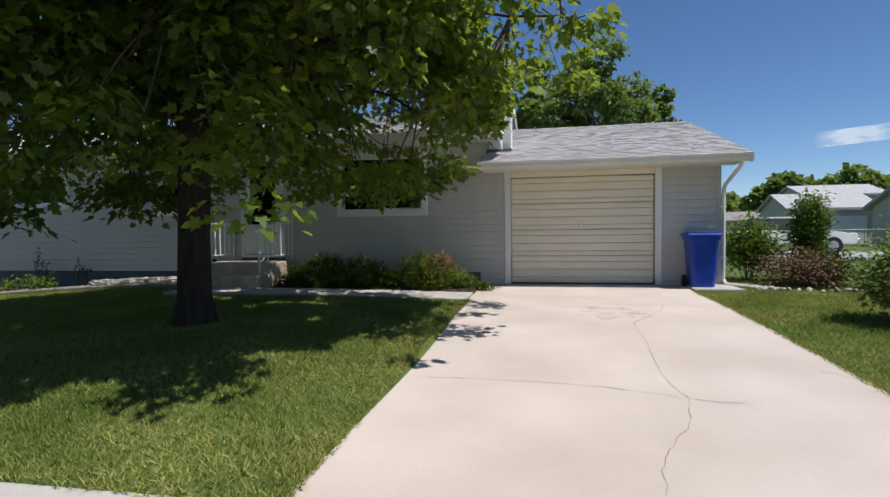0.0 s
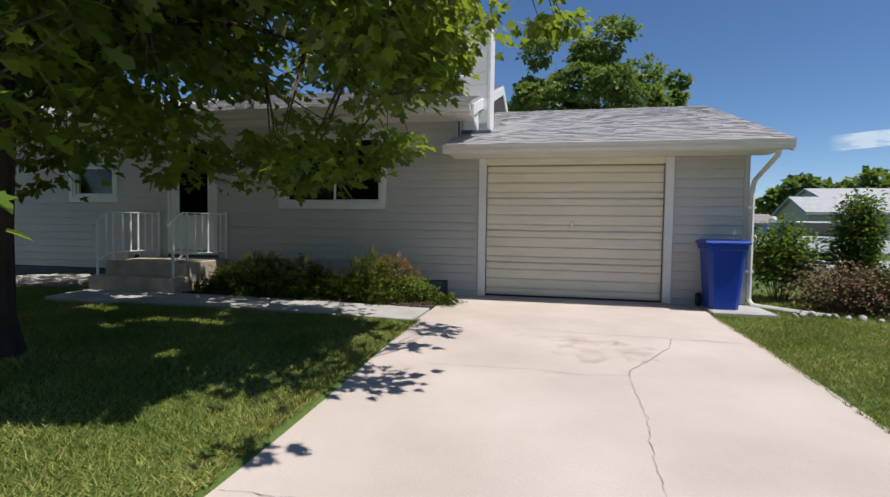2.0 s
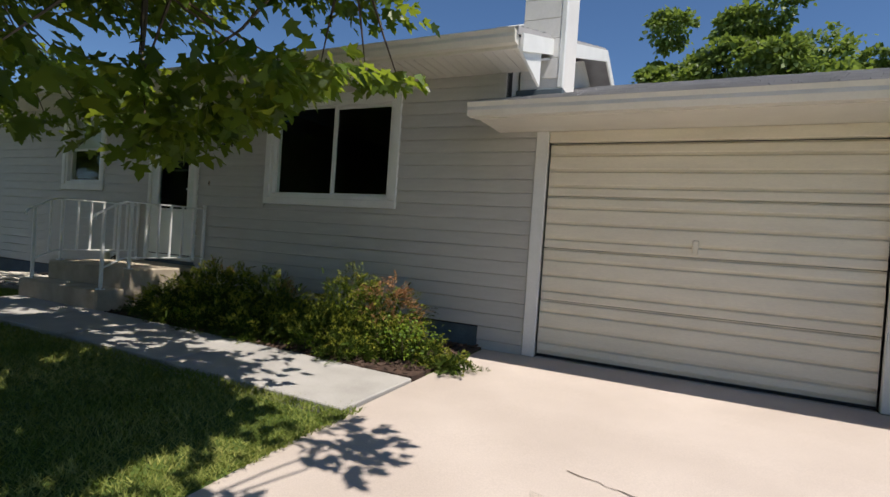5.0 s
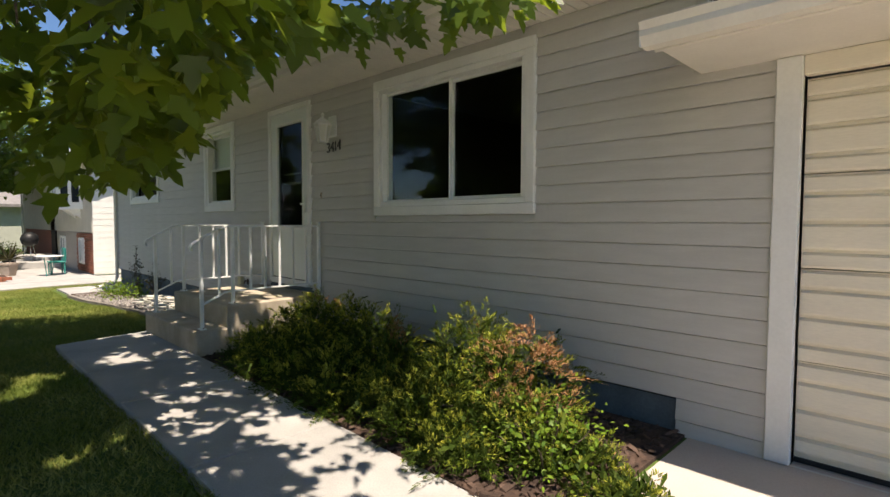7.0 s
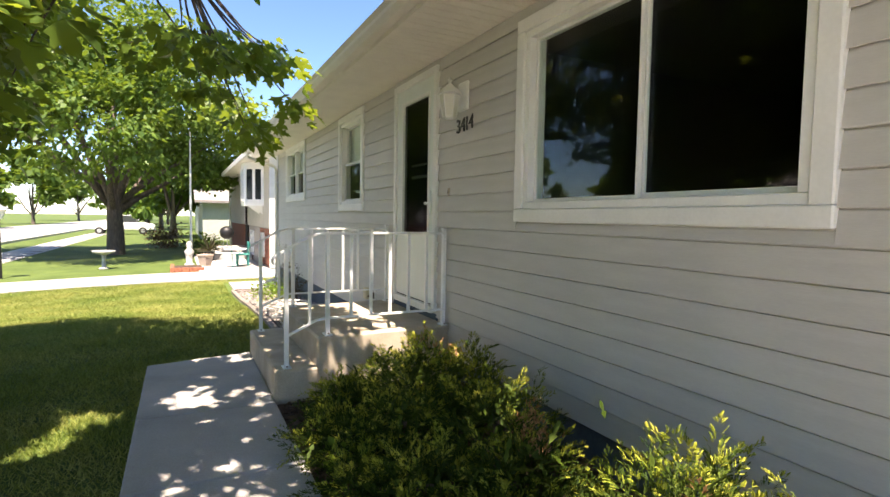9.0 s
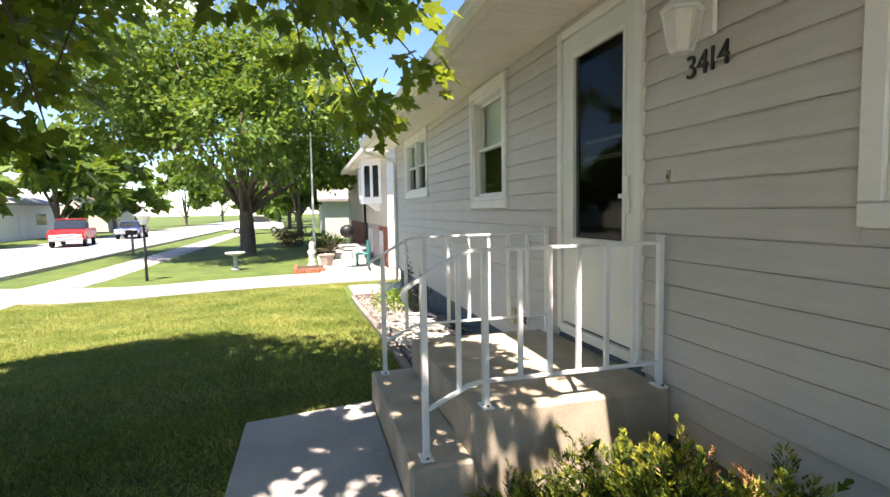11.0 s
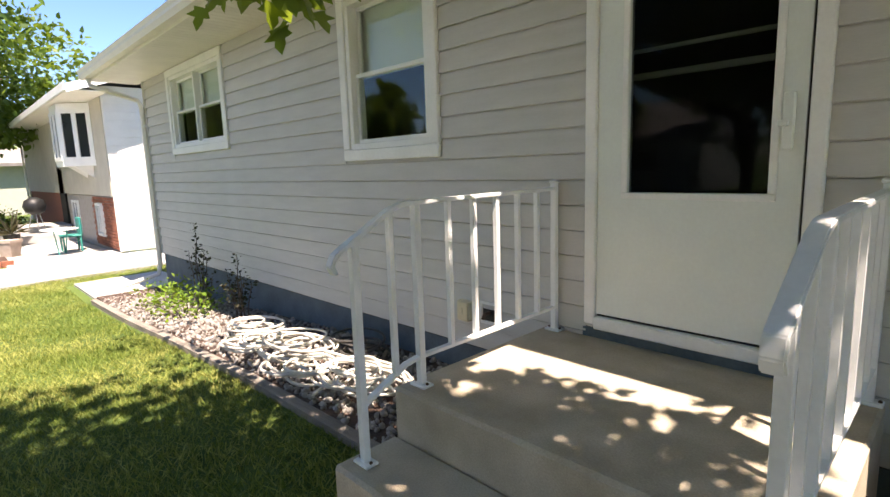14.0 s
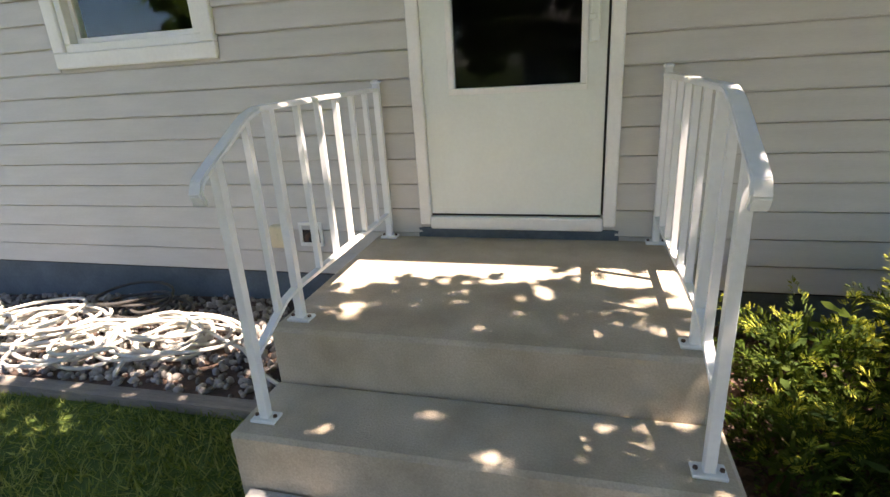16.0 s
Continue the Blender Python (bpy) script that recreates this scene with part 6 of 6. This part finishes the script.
# far houses past the side street
plain_house("house", 16.3, 21.4, 27.9, 32.6, -0.3, 2.2, 3.15, M_NBTAN, M_GREYROOF, "tan garage house with pale roof past the side road", "x", "y", [(17.0, 17.7, 1.0, 1.6)], doors=[(18.6, 20.8, -0.2, 1.7)], over=0.25)
plain_house("house", 23.3, 29.6, 42, 48, -0.3, 3.85, 4.75, M_GREYWALL, M_GREYROOF, "two-storey grey house past the side road", "x", "y", [(26.2, 27.2, 2.7, 3.6), (26.2, 27.2, 0.7, 1.7), (28.1, 29.1, 0.7, 1.7), (24.2, 25.0, 2.7, 3.6)], over=0.3)
plain_house("house", 19.3, 22.6, 50, 55, -0.3, 1.75, 2.6, M_NBTAN, M_ROOFB, "low tan house with open carport in the distance", "x", "y", [(19.9, 22.0, 0.3, 1.5)], over=0.3)
plain_house("house", 20.2, 27.0, 20.4, 26.2, -0.3, 2.15, 3.4, M_NBTAN, M_GREYROOF, "tan house with a wide gable past the side road", "x", "y", [(21.6, 22.8, 0.4, 1.6)], over=0.35)
fence = thing("wire_fence", (18, 22, -0.2), "grey chain-link fence with a gate past the side road", "fence")
for k in range(7):
    x = 15.6 + k * 1.0
    bm = bmesh.new()
    tube(bm, [(x, 22, -0.4), (x, 22, 0.86)], 0.025, 6)
    part("post", bm, M_SCREEN, fence)
bm = bmesh.new()
tube(bm, [(15.6, 22, 0.84), (21.6, 22, 0.84)], 0.018, 6)
part("top_rail", bm, M_SCREEN, fence)
bm = bmesh.new()
for k in range(34):
    x = 15.6 + k * 0.175
    tube(bm, [(x, 22, -0.3), (min(x + 1.1, 21.6), 22, 0.82)], 0.004, 3)
    tube(bm, [(min(x + 1.1, 21.6), 22, -0.3), (x, 22, 0.82)], 0.004, 3)
tagged(part("mesh_wire", bm, M_SCREEN, fence), kind="stuff")

# ---- trees and shrubs round about ----
far_tree("shade_tree", (-29.0, -4.7, -0.62), 12.5, 6.8, 2.2, 46000, 0.25, L_FAR, "large green shade tree in the next front yard", 61, 0.36, 14)
far_tree("backyard_tree", (2.7, 10.0, 0.0), 8.1, 1.75, 3.4, 15000, 0.15, L_POPLAR, "leafy tree rising behind the garage roof", 62, 0.14, 10, group="trees behind the garage")
far_tree("backyard_tree", (0.45, 10.3, 0.0), 7.7, 1.35, 3.4, 11000, 0.15, L_POPLAR, "leafy tree rising behind the garage roof", 63, 0.14, 9, group="trees behind the garage")
far_tree("backyard_tree", (5.0, 10.4, 0.0), 6.3, 0.75, 3.4, 4000, 0.14, L_POPLAR, "slender tree showing above the roof", 64, 0.10, 6, group="trees behind the garage")
for k, (x, y, hh, rr) in enumerate(((33, 70, 8.2, 5), (41, 70, 10.0, 5.6), (48, 70, 7.2, 4.5), (27, 80, 6.0, 5), (37, 74, 7.4, 4), (54, 66, 8, 5), (22, 84, 5.5, 5))):
    far_tree("distant_tree", (x, y, -0.5), hh, rr, 2.5, 3400, 1.05, L_POPLAR, "distant dark green tree on the skyline", 70 + k, 0.3, 6, group="skyline trees")
for k, (x, y, hh, rr) in enumerate(((-40, -25, 9, 4.5), (-46, -2.5, 8, 3.6), (-55, -23, 10, 5), (-72, -24, 11, 5), (-85, -6, 10, 5), (-70, -4, 9, 4), (-100, -22, 12, 6), (-120, -8, 12, 7), (-12, -25, 9, 4.5), (10, -25, 9, 4.5), (-22, -24, 8, 4), (0, -40, 12, 6), (-34, -38, 12, 6), (-140, -22, 12, 7), (-160, -10, 13, 9), (-185, -16, 14, 10), (-110, -4, 10, 6), (-150, 2, 12, 8))):
    far_tree("street_tree", (x, y, -0.6), hh, rr, 1.5, 2600 if x < -50 else 4200, 1.05 if x < -50 else 0.8, L_FAR, "green broadleaf tree along the street", 90 + k, 0.25, 7, group="street trees")
shrub("side_bush", (4.65, 0.9, 0.0), 0.48, 1.30, 4500, 0.085, L_FAR, "bushy green shrub past the garage corner", 111, stems=16)
shrub("brown_shrub", (5.1, -0.1, 0.0), 0.60, 0.60, 3500, 0.06, L_BROWN, "low brown dried shrub past the garage", 112, stems=16)
shrub("upright_shrub", (5.62, 0.75, 0.0), 0.33, 1.95, 6000, 0.07, L_FAR, "tall feathery green upright shrub", 113, stems=18)
shrub("brown_shrub", (5.6, 0.1, 0.0), 0.5, 0.62, 3500, 0.06, L_JUNIPER, "low dark green spreading shrub", 114, stems=14)
shrub("side_shrub", (4.74, -3.5, -0.06), 0.50, 1.0, 6000, 0.065, L_POPLAR, "dark leafy shrub at the lawn's edge", 115, stems=16)
shrub("yard_shrub", (-33, -2.8, -0.6), 1.0, 1.3, 1500, 0.16, L_BROWN, "reddish-brown rounded shrub in the next yard", 116, stems=14)
shrub("yard_shrub", (-27.5, -1.0, -0.55), 0.9, 0.9, 1500, 0.14, L_FAR, "dark green clipped shrub in the next yard", 117, stems=14)
r = random.Random(77)
border = thing("stone_border", (5.2, -0.75, 0), "rough pale stones edging the side bed", "edging")
for k in range(22):
    x = 4.2 + k * 0.13 + r.uniform(-0.03, 0.03)
    y = -0.72 + 0.10 * math.sin(k * 0.6)
    s = r.uniform(0.035, 0.06)
    ob = new("stone", shared[k % 5])
    ob.matrix_basis = Matrix.LocRotScale((x, y, gz(x, y) + s * 0.4), Euler((r.random(), r.random(), r.random() * 6)), (s * 1.3, s, s * 0.8))
    hang(ob, border)


# ---- things in the next yard and street ----
def lamp_post(at):
    x, y, z = at
    p = thing("lamp_post", at, "dark yard lamp post with a pale lantern", "street lamp")
    bm = bmesh.new()
    tube(bm, [(x, y, z - 0.1), (x, y, z + 0.4), (x, y, z + 1.75)], [0.05, 0.045, 0.035], 8)
    part("post", bm, M_BLACK, p)
    bm = bmesh.new()
    lathe(bm, [(0.09, 1.75), (0.20, 2.02)], (x, y, z), 6)
    part("lantern_glass", bm, M_FROST, p, "frosted glass")
    bm = bmesh.new()
    lathe(bm, [(0.28, 2.02), (0.25, 2.06), (0.05, 2.18), (0.01, 2.26)], (x, y, z), 6)
    part("cap", bm, M_STEEL, p)
    bm = bmesh.new()
    tube(bm, [(x - 0.2, y, z + 1.6), (x + 0.2, y, z + 1.6)], 0.015, 6)
    part("crossbar", bm, M_BLACK, p)


lamp_post((-20.0, -6.75, gz(-20.0, -6.7)))
bx, by, bz = -21.5, -4.35, gz(-21.5, -4.35)
bath = thing("bird_bath", (bx, by, bz), "white stone bird bath on the lawn", "bird bath")
bm = bmesh.new()
lathe(bm, [(0.15, 0.0), (0.15, 0.05), (0.07, 0.10), (0.06, 0.35), (0.08, 0.50)], (bx, by, bz), 14)
part("pedestal", bm, M_STATUE, bath, smooth=True)
bm = bmesh.new()
lathe(bm, [(0.08, 0.50), (0.32, 0.57), (0.35, 0.63), (0.33, 0.64), (0.27, 0.60), (0.05, 0.58)], (bx, by, bz), 20)
part("bowl", bm, M_STATUE, bath, smooth=True)
pole = thing("flag_pole", (-26.0, -1.6, -0.6), "white flag pole without a flag", "flag pole")
bm = bmesh.new()
tube(bm, [(-26.0, -1.6, -0.7), (-26.0, -1.6, 5.2)], [0.06, 0.03], 8)
part("pole", bm, M_WHITE, pole)
bm = bmesh.new()
bmesh.ops.create_icosphere(bm, subdivisions=2, radius=0.07, matrix=Matrix.Translation((-26.0, -1.6, 5.24)))
part("finial", bm, M_STEEL, pole, smooth=True)
px, py, pz = -19.4, -1.9, gz(-19.4, -1.9)
pl = thing("raised_planter", (px, py, pz), "low brick-edged flower bed beside the drive", "planter")
for k in range(7):
    part("brick", boxes((px - 0.75 + k * 0.215, px - 0.55 + k * 0.215, py - 0.42, py - 0.32, pz - 0.05, pz + 0.15)), M_BRICK, pl)
for k in range(4):
    part("brick", boxes((px + 0.66, px + 0.76, py - 0.30 + k * 0.215, py - 0.10 + k * 0.215, pz - 0.05, pz + 0.15)), M_BRICK, pl)
part("soil", boxes((px - 0.74, px + 0.65, py - 0.31, py + 0.5, pz - 0.05, pz + 0.10)), M_MULCH, pl)
ux, uy, uz = -20.6, -1.25, gz(-20.6, -1.2) + 0.03
pot = thing("planter_pot", (ux, uy, uz), "clay-coloured square planter pot by the porch", "planter")
bm = bmesh.new()
lathe(bm, [(0.18, 0.0), (0.26, 0.36), (0.28, 0.36), (0.28, 0.42), (0.22, 0.42)], (ux, uy, uz), 4)
part("pot", bm, M_TERRA, pot)
statue = tagged(new("garden_statue", mesh_of(lathe(bmesh.new(), [(0.16, 0), (0.17, 0.1), (0.10, 0.16), (0.13, 0.42), (0.16, 0.55), (0.07, 0.66), (0.10, 0.75), (0.08, 0.86), (0.02, 0.9)], (-20.9, -1.75, gz(-20.9, -1.7)), 12), M_STATUE, True)), "pale weathered stone garden statue", "statue")
iron = thing("potted_palm", (-23.0, -1.0, -0.62), "dark spiky potted plant by the porch", "plant")
bm = bmesh.new()
lathe(bm, [(0.14, 0.0), (0.20, 0.35), (0.21, 0.40)], (-23.0, -1.0, gz(-23, -1) + 0.0), 10)
part("pot", bm, M_BLACK, iron)
cn = np.tile(np.array([[-23.0, -1.0, gz(-23, -1) + 0.42]]), (40, 1))
ag = np.random.RandomState(4)
hang(new("foliage", leaf_mesh(cn, ag.uniform(0.4, 0.75, 40), np.c_[ag.normal(0, 1, (40, 2)), ag.uniform(0.1, 0.9, 40)], 0.4, np.array([(0, 0), (0.06, 0.5), (0, 1.0), (-0.06, 0.5)]), L_ROSE, 8)), iron)
tx, ty, tz = -19.6, -0.35, gz(-19.6, -0.3) + 0.03
tab = thing("garden_table", (tx, ty, tz), "small white round garden table on folding legs", "table")
bm = bmesh.new()
lathe(bm, [(0.36, 0.60), (0.38, 0.61), (0.38, 0.63), (0.02, 0.635)], (tx, ty, tz), 20)
part("tabletop", bm, M_WHITE, tab)
for a, b in (((-0.25, 0.1), (0.25, 0.1)), ((0.25, -0.1), (-0.25, -0.1))):
    bm = bmesh.new()
    tube(bm, [(tx + a[0], ty + a[1], tz), (tx + b[0], ty + b[1], tz + 0.6)], 0.014, 6)
    part("leg", bm, M_TEAL, tab, "teal leg")
cx, cy, cz = -20.2, -0.05, gz(-20.2, 0) + 0.03
chair = thing("garden_chair", (cx, cy, cz), "teal moulded garden chair beside the table", "chair")
part("seat", boxes((cx - 0.24, cx + 0.24, cy - 0.24, cy + 0.2, cz + 0.38, cz + 0.42), bevel=0.015), M_TEAL, chair)
part("backrest", boxes((cx - 0.24, cx + 0.24, cy + 0.16, cy + 0.21, cz + 0.42, cz + 0.85), bevel=0.02), M_TEAL, chair)
for dx in (-0.2, 0.2):
    for dy in (-0.2, 0.16):
        part("leg", boxes((cx + dx - 0.02, cx + dx + 0.02, cy + dy - 0.02, cy + dy + 0.02, cz, cz + 0.38)), M_TEAL, chair)
qx, qy, qz = -23.9, -0.3, -0.19
grill = thing("barbecue_grill", (qx, qy, qz), "black kettle barbecue on the porch", "grill")
bm = bmesh.new()
lathe(bm, [(0.08, 0.55), (0.24, 0.65), (0.29, 0.82), (0.24, 0.98), (0.08, 1.08)], (qx, qy, qz), 16)
part("kettle", bm, M_BLACK, grill, smooth=True)
for k in range(3):
    a = 2.1 * k
    bm = bmesh.new()
    tube(bm, [(qx + 0.26 * math.cos(a), qy + 0.26 * math.sin(a), qz), (qx + 0.1 * math.cos(a), qy + 0.1 * math.sin(a), qz + 0.62)], 0.014, 6)
    part("leg", bm, M_STEEL, grill)
mx, my, mz = -31.0, -10.3, gz(-31, -10.3)
mb = thing("mailbox", (mx, my, mz), "dark mailbox on a post at the kerb", "mailbox")
part("post", boxes((mx - 0.05, mx + 0.05, my - 0.05, my + 0.05, mz - 0.1, mz + 1.0)), M_TIMBER, mb)
part("box", boxes((mx - 0.12, mx + 0.12, my - 0.28, my + 0.22, mz + 1.0, mz + 1.22), bevel=0.04), M_BLACK, mb)


def car(name, at, yaw, paint, label, pickup=False):
    c = thing(name, (0, 0, 0), label, "car")
    L, W = (5.4, 1.95) if pickup else (4.5, 1.8)
    def prof(pts, y0, y1, bev):
        bm = bmesh.new()
        prism(bm, pts, "y", y0, y1)
        bmesh.ops.bevel(bm, geom=list(bm.edges), offset=bev, segments=2, affect="EDGES")
        return bm
    h = L / 2
    if pickup:
        body = [(-h, 0.45), (h - 0.1, 0.42), (h, 0.6), (h - 0.02, 0.95), (h - 1.2, 1.12), (-h, 1.12)]
        cab = [(h - 1.25, 1.11), (h - 1.95, 1.72), (-0.15, 1.76), (-0.45, 1.11)]
    else:
        body = [(-h, 0.40), (h - 0.1, 0.38), (h, 0.55), (h - 0.1, 0.78), (h - 1.1, 0.92), (-h + 0.6, 0.95), (-h, 0.85)]
        cab = [(h - 1.15, 0.90), (h - 1.9, 1.38), (-h + 1.3, 1.40), (-h + 0.5, 0.93)]
    b = part("body", prof(body, -W / 2, W / 2, 0.06), paint, c)
    part("cabin", prof(cab, -W / 2 + 0.12, W / 2 - 0.12, 0.07), M_CARGLASS, c, "dark glazed cabin")
    top = max(z for _, z in cab)
    xs = [x for x, z in cab if z > top - 0.1]
    part("roof", boxes((min(xs) + 0.03, max(xs) - 0.03, -W / 2 + 0.16, W / 2 - 0.16, top - 0.02, top + 0.03), bevel=0.012), paint, c)
    part("bumper", boxes((h - 0.03, h + 0.05, -W / 2 + 0.08, W / 2 - 0.08, 0.40, 0.60), bevel=0.02), M_STEEL, c)
    part("grille", boxes((h - 0.03, h + 0.02, -0.5, 0.5, 0.64, 0.82), bevel=0.01), M_STEEL, c)
    for s in (-1, 1):
        part("headlight", boxes((h - 0.08, h + 0.015, s * (W / 2 - 0.30) - 0.18, s * (W / 2 - 0.30) + 0.18, 0.66, 0.80), bevel=0.02), M_FROST, c)
        for x in (h - 0.95, -h + 1.0):
            bm = bmesh.new()
            tube(bm, [(x, s * (W / 2 - 0.20), 0.34), (x, s * (W / 2 + 0.01), 0.34)], 0.34, 18)
            w = part("wheel", bm, M_TYRE, c)
            bm = bmesh.new()
            tube(bm, [(x, s * (W / 2), 0.34), (x, s * (W / 2 + 0.02), 0.34)], 0.19, 14)
            part("rim", bm, M_STEEL, w)
    c.matrix_basis = pose(*at, 0, 0, yaw)
    return c


car("pickup_truck", (-42.0, -17.0, gz(-42, -17) + 0.025), 12, M_RED, "red pickup truck on the street", True)
car("car", (-52.0, -16.4, gz(-52, -16) + 0.025), 4, M_NAVY, "blue car on the street")
car("car", (-58.0, -6.9, gz(-58, -7) + 0.02), 90, M_WHITE, "white car in a far driveway", True)
car("car", (9.8, 12.4, gz(9.8, 12) + 0.045), 8, M_WHITE, "white car seen past the side bushes")

# ---- a small cloud ----
def cloud_mat():
    m = bpy.data.materials.new("cloud_vapour")
    m.use_nodes = True
    n, l = m.node_tree.nodes, m.node_tree.links
    b = n["Principled BSDF"]
    b.inputs["Base Color"].default_value, b.inputs["Roughness"].default_value = (0.9, 0.9, 0.92, 1), 1.0
    # added glow stands in for sunlight scattered through the cloud
    b.inputs["Emission Color"].default_value, b.inputs["Emission Strength"].default_value = (0.85, 0.9, 1.0, 1), 0.55
    tc, nz, mp, mr, gr, mu = (n.new(k) for k in ("ShaderNodeTexCoord", "ShaderNodeTexNoise", "ShaderNodeMapping", "ShaderNodeMapRange", "ShaderNodeTexGradient", "ShaderNodeMath"))
    gr.gradient_type = "SPHERICAL"
    mp.inputs["Location"].default_value, mp.inputs["Scale"].default_value = (-1, -1, 0), (2, 2, 0)
    nz.inputs["Scale"].default_value, nz.inputs["Detail"].default_value = 5.0, 6
    l.new(tc.outputs["Generated"], mp.inputs["Vector"])
    l.new(mp.outputs["Vector"], gr.inputs["Vector"])
    l.new(tc.outputs["Generated"], nz.inputs["Vector"])
    mu.operation = "MULTIPLY"
    l.new(gr.outputs["Fac"], mu.inputs[0])
    l.new(nz.outputs["Fac"], mu.inputs[1])
    mr.inputs["From Min"].default_value, mr.inputs["From Max"].default_value, mr.inputs["To Max"].default_value = 0.10, 0.45, 0.85
    l.new(mu.outputs[0], mr.inputs["Value"])
    l.new(mr.outputs["Result"], b.inputs["Alpha"])
    return m


M_CLOUD = cloud_mat()
for cx, cy, cz, sx, sy in ((352, 480, 186, 55, 15), (270, 520, 82, 40, 9), (-420, -150, 190, 120, 60), (-250, -420, 260, 150, 70)):
    me = raw([(-sx, 0, -sy), (sx, 0, -sy * 0.6), (sx, 0, sy), (-sx, 0, sy * 0.6)], [(0, 1, 2, 3)], M_CLOUD)
    ob = tagged(new("cloud", me), "small wispy white cloud in a blue sky", "cloud", kind="structure")
    ob.matrix_world = Matrix.Translation((cx, cy, cz)) @ Matrix.Rotation(-math.atan2(cx, cy), 4, "Z")

# ---- turf ----
def turf(name, regions, seed, label):
    nr = np.random.RandomState(seed)
    pts = []
    for x0, x1, y0, y1, per, skip in regions:
        n = int((x1 - x0) * (y1 - y0) * per)
        q = np.c_[nr.uniform(x0, x1, n), nr.uniform(y0, y1, n)]
        pts.append(q)
    q = np.concatenate(pts)
    z = np.array([lawn(a, b) for a, b in q]) - 0.022
    n = len(q)
    hgt = nr.uniform(0.024, 0.048, n) * (0.8 + 0.4 * np.sin(q[:, 0] * 2.1 + 1.3 * np.sin(q[:, 1] * 1.7)) ** 2)
    a = nr.uniform(0, 2 * np.pi, n)
    w = nr.uniform(0.0028, 0.0055, n)
    lean = nr.normal(0, 0.030, (n, 2))
    base = np.c_[q, z]
    s = np.c_[np.cos(a), np.sin(a), np.zeros(n)] * w[:, None]
    tip = base + np.c_[lean, hgt]
    v = np.stack([base - s, base + s, tip], 1).reshape(-1, 3)
    me = bpy.data.meshes.new("mesh")
    me.vertices.add(n * 3)
    me.vertices.foreach_set("co", v.ravel())
    me.loops.add(n * 3)
    me.loops.foreach_set("vertex_index", np.arange(n * 3, dtype=np.int32))
    me.polygons.add(n)
    me.polygons.foreach_set("loop_start", np.arange(0, n * 3, 3, dtype=np.int32))
    me.polygons.foreach_set("loop_total", np.full(n, 3, dtype=np.int32))
    me.materials.append(L_GRASS)
    me.update()
    tagged(new(name, me), label, "grass", kind="stuff")


turf("grass", [(-6.0, -0.36, -8.03, -2.29, 5200, 0), (-10.0, -6.0, -8.03, -1.05, 4200, 0), (-6.0, -5.7, -2.3, -1.06, 5000, 0), (-15.25, -10.0, -8.03, -1.1, 3000, 0), (-15.25, -14.3, -1.1, 0.8, 2000, 0), (-0.50, -0.34, -8.0, -2.2, 5000, 0)], 5, "mown green lawn, dark under the maple")
turf("grass", [(3.16, 6.0, -8.0, -0.9, 4500, 0), (3.95, 8.0, -1.0, 2.0, 2000, 0), (6.0, 10.0, -8.0, -0.9, 1500, 0), (-13.0, -0.45, -11.2, -9.4, 700, 0), (3.25, 12.0, -11.2, -9.4, 700, 0)], 6, "sunlit green lawn beside the drive")
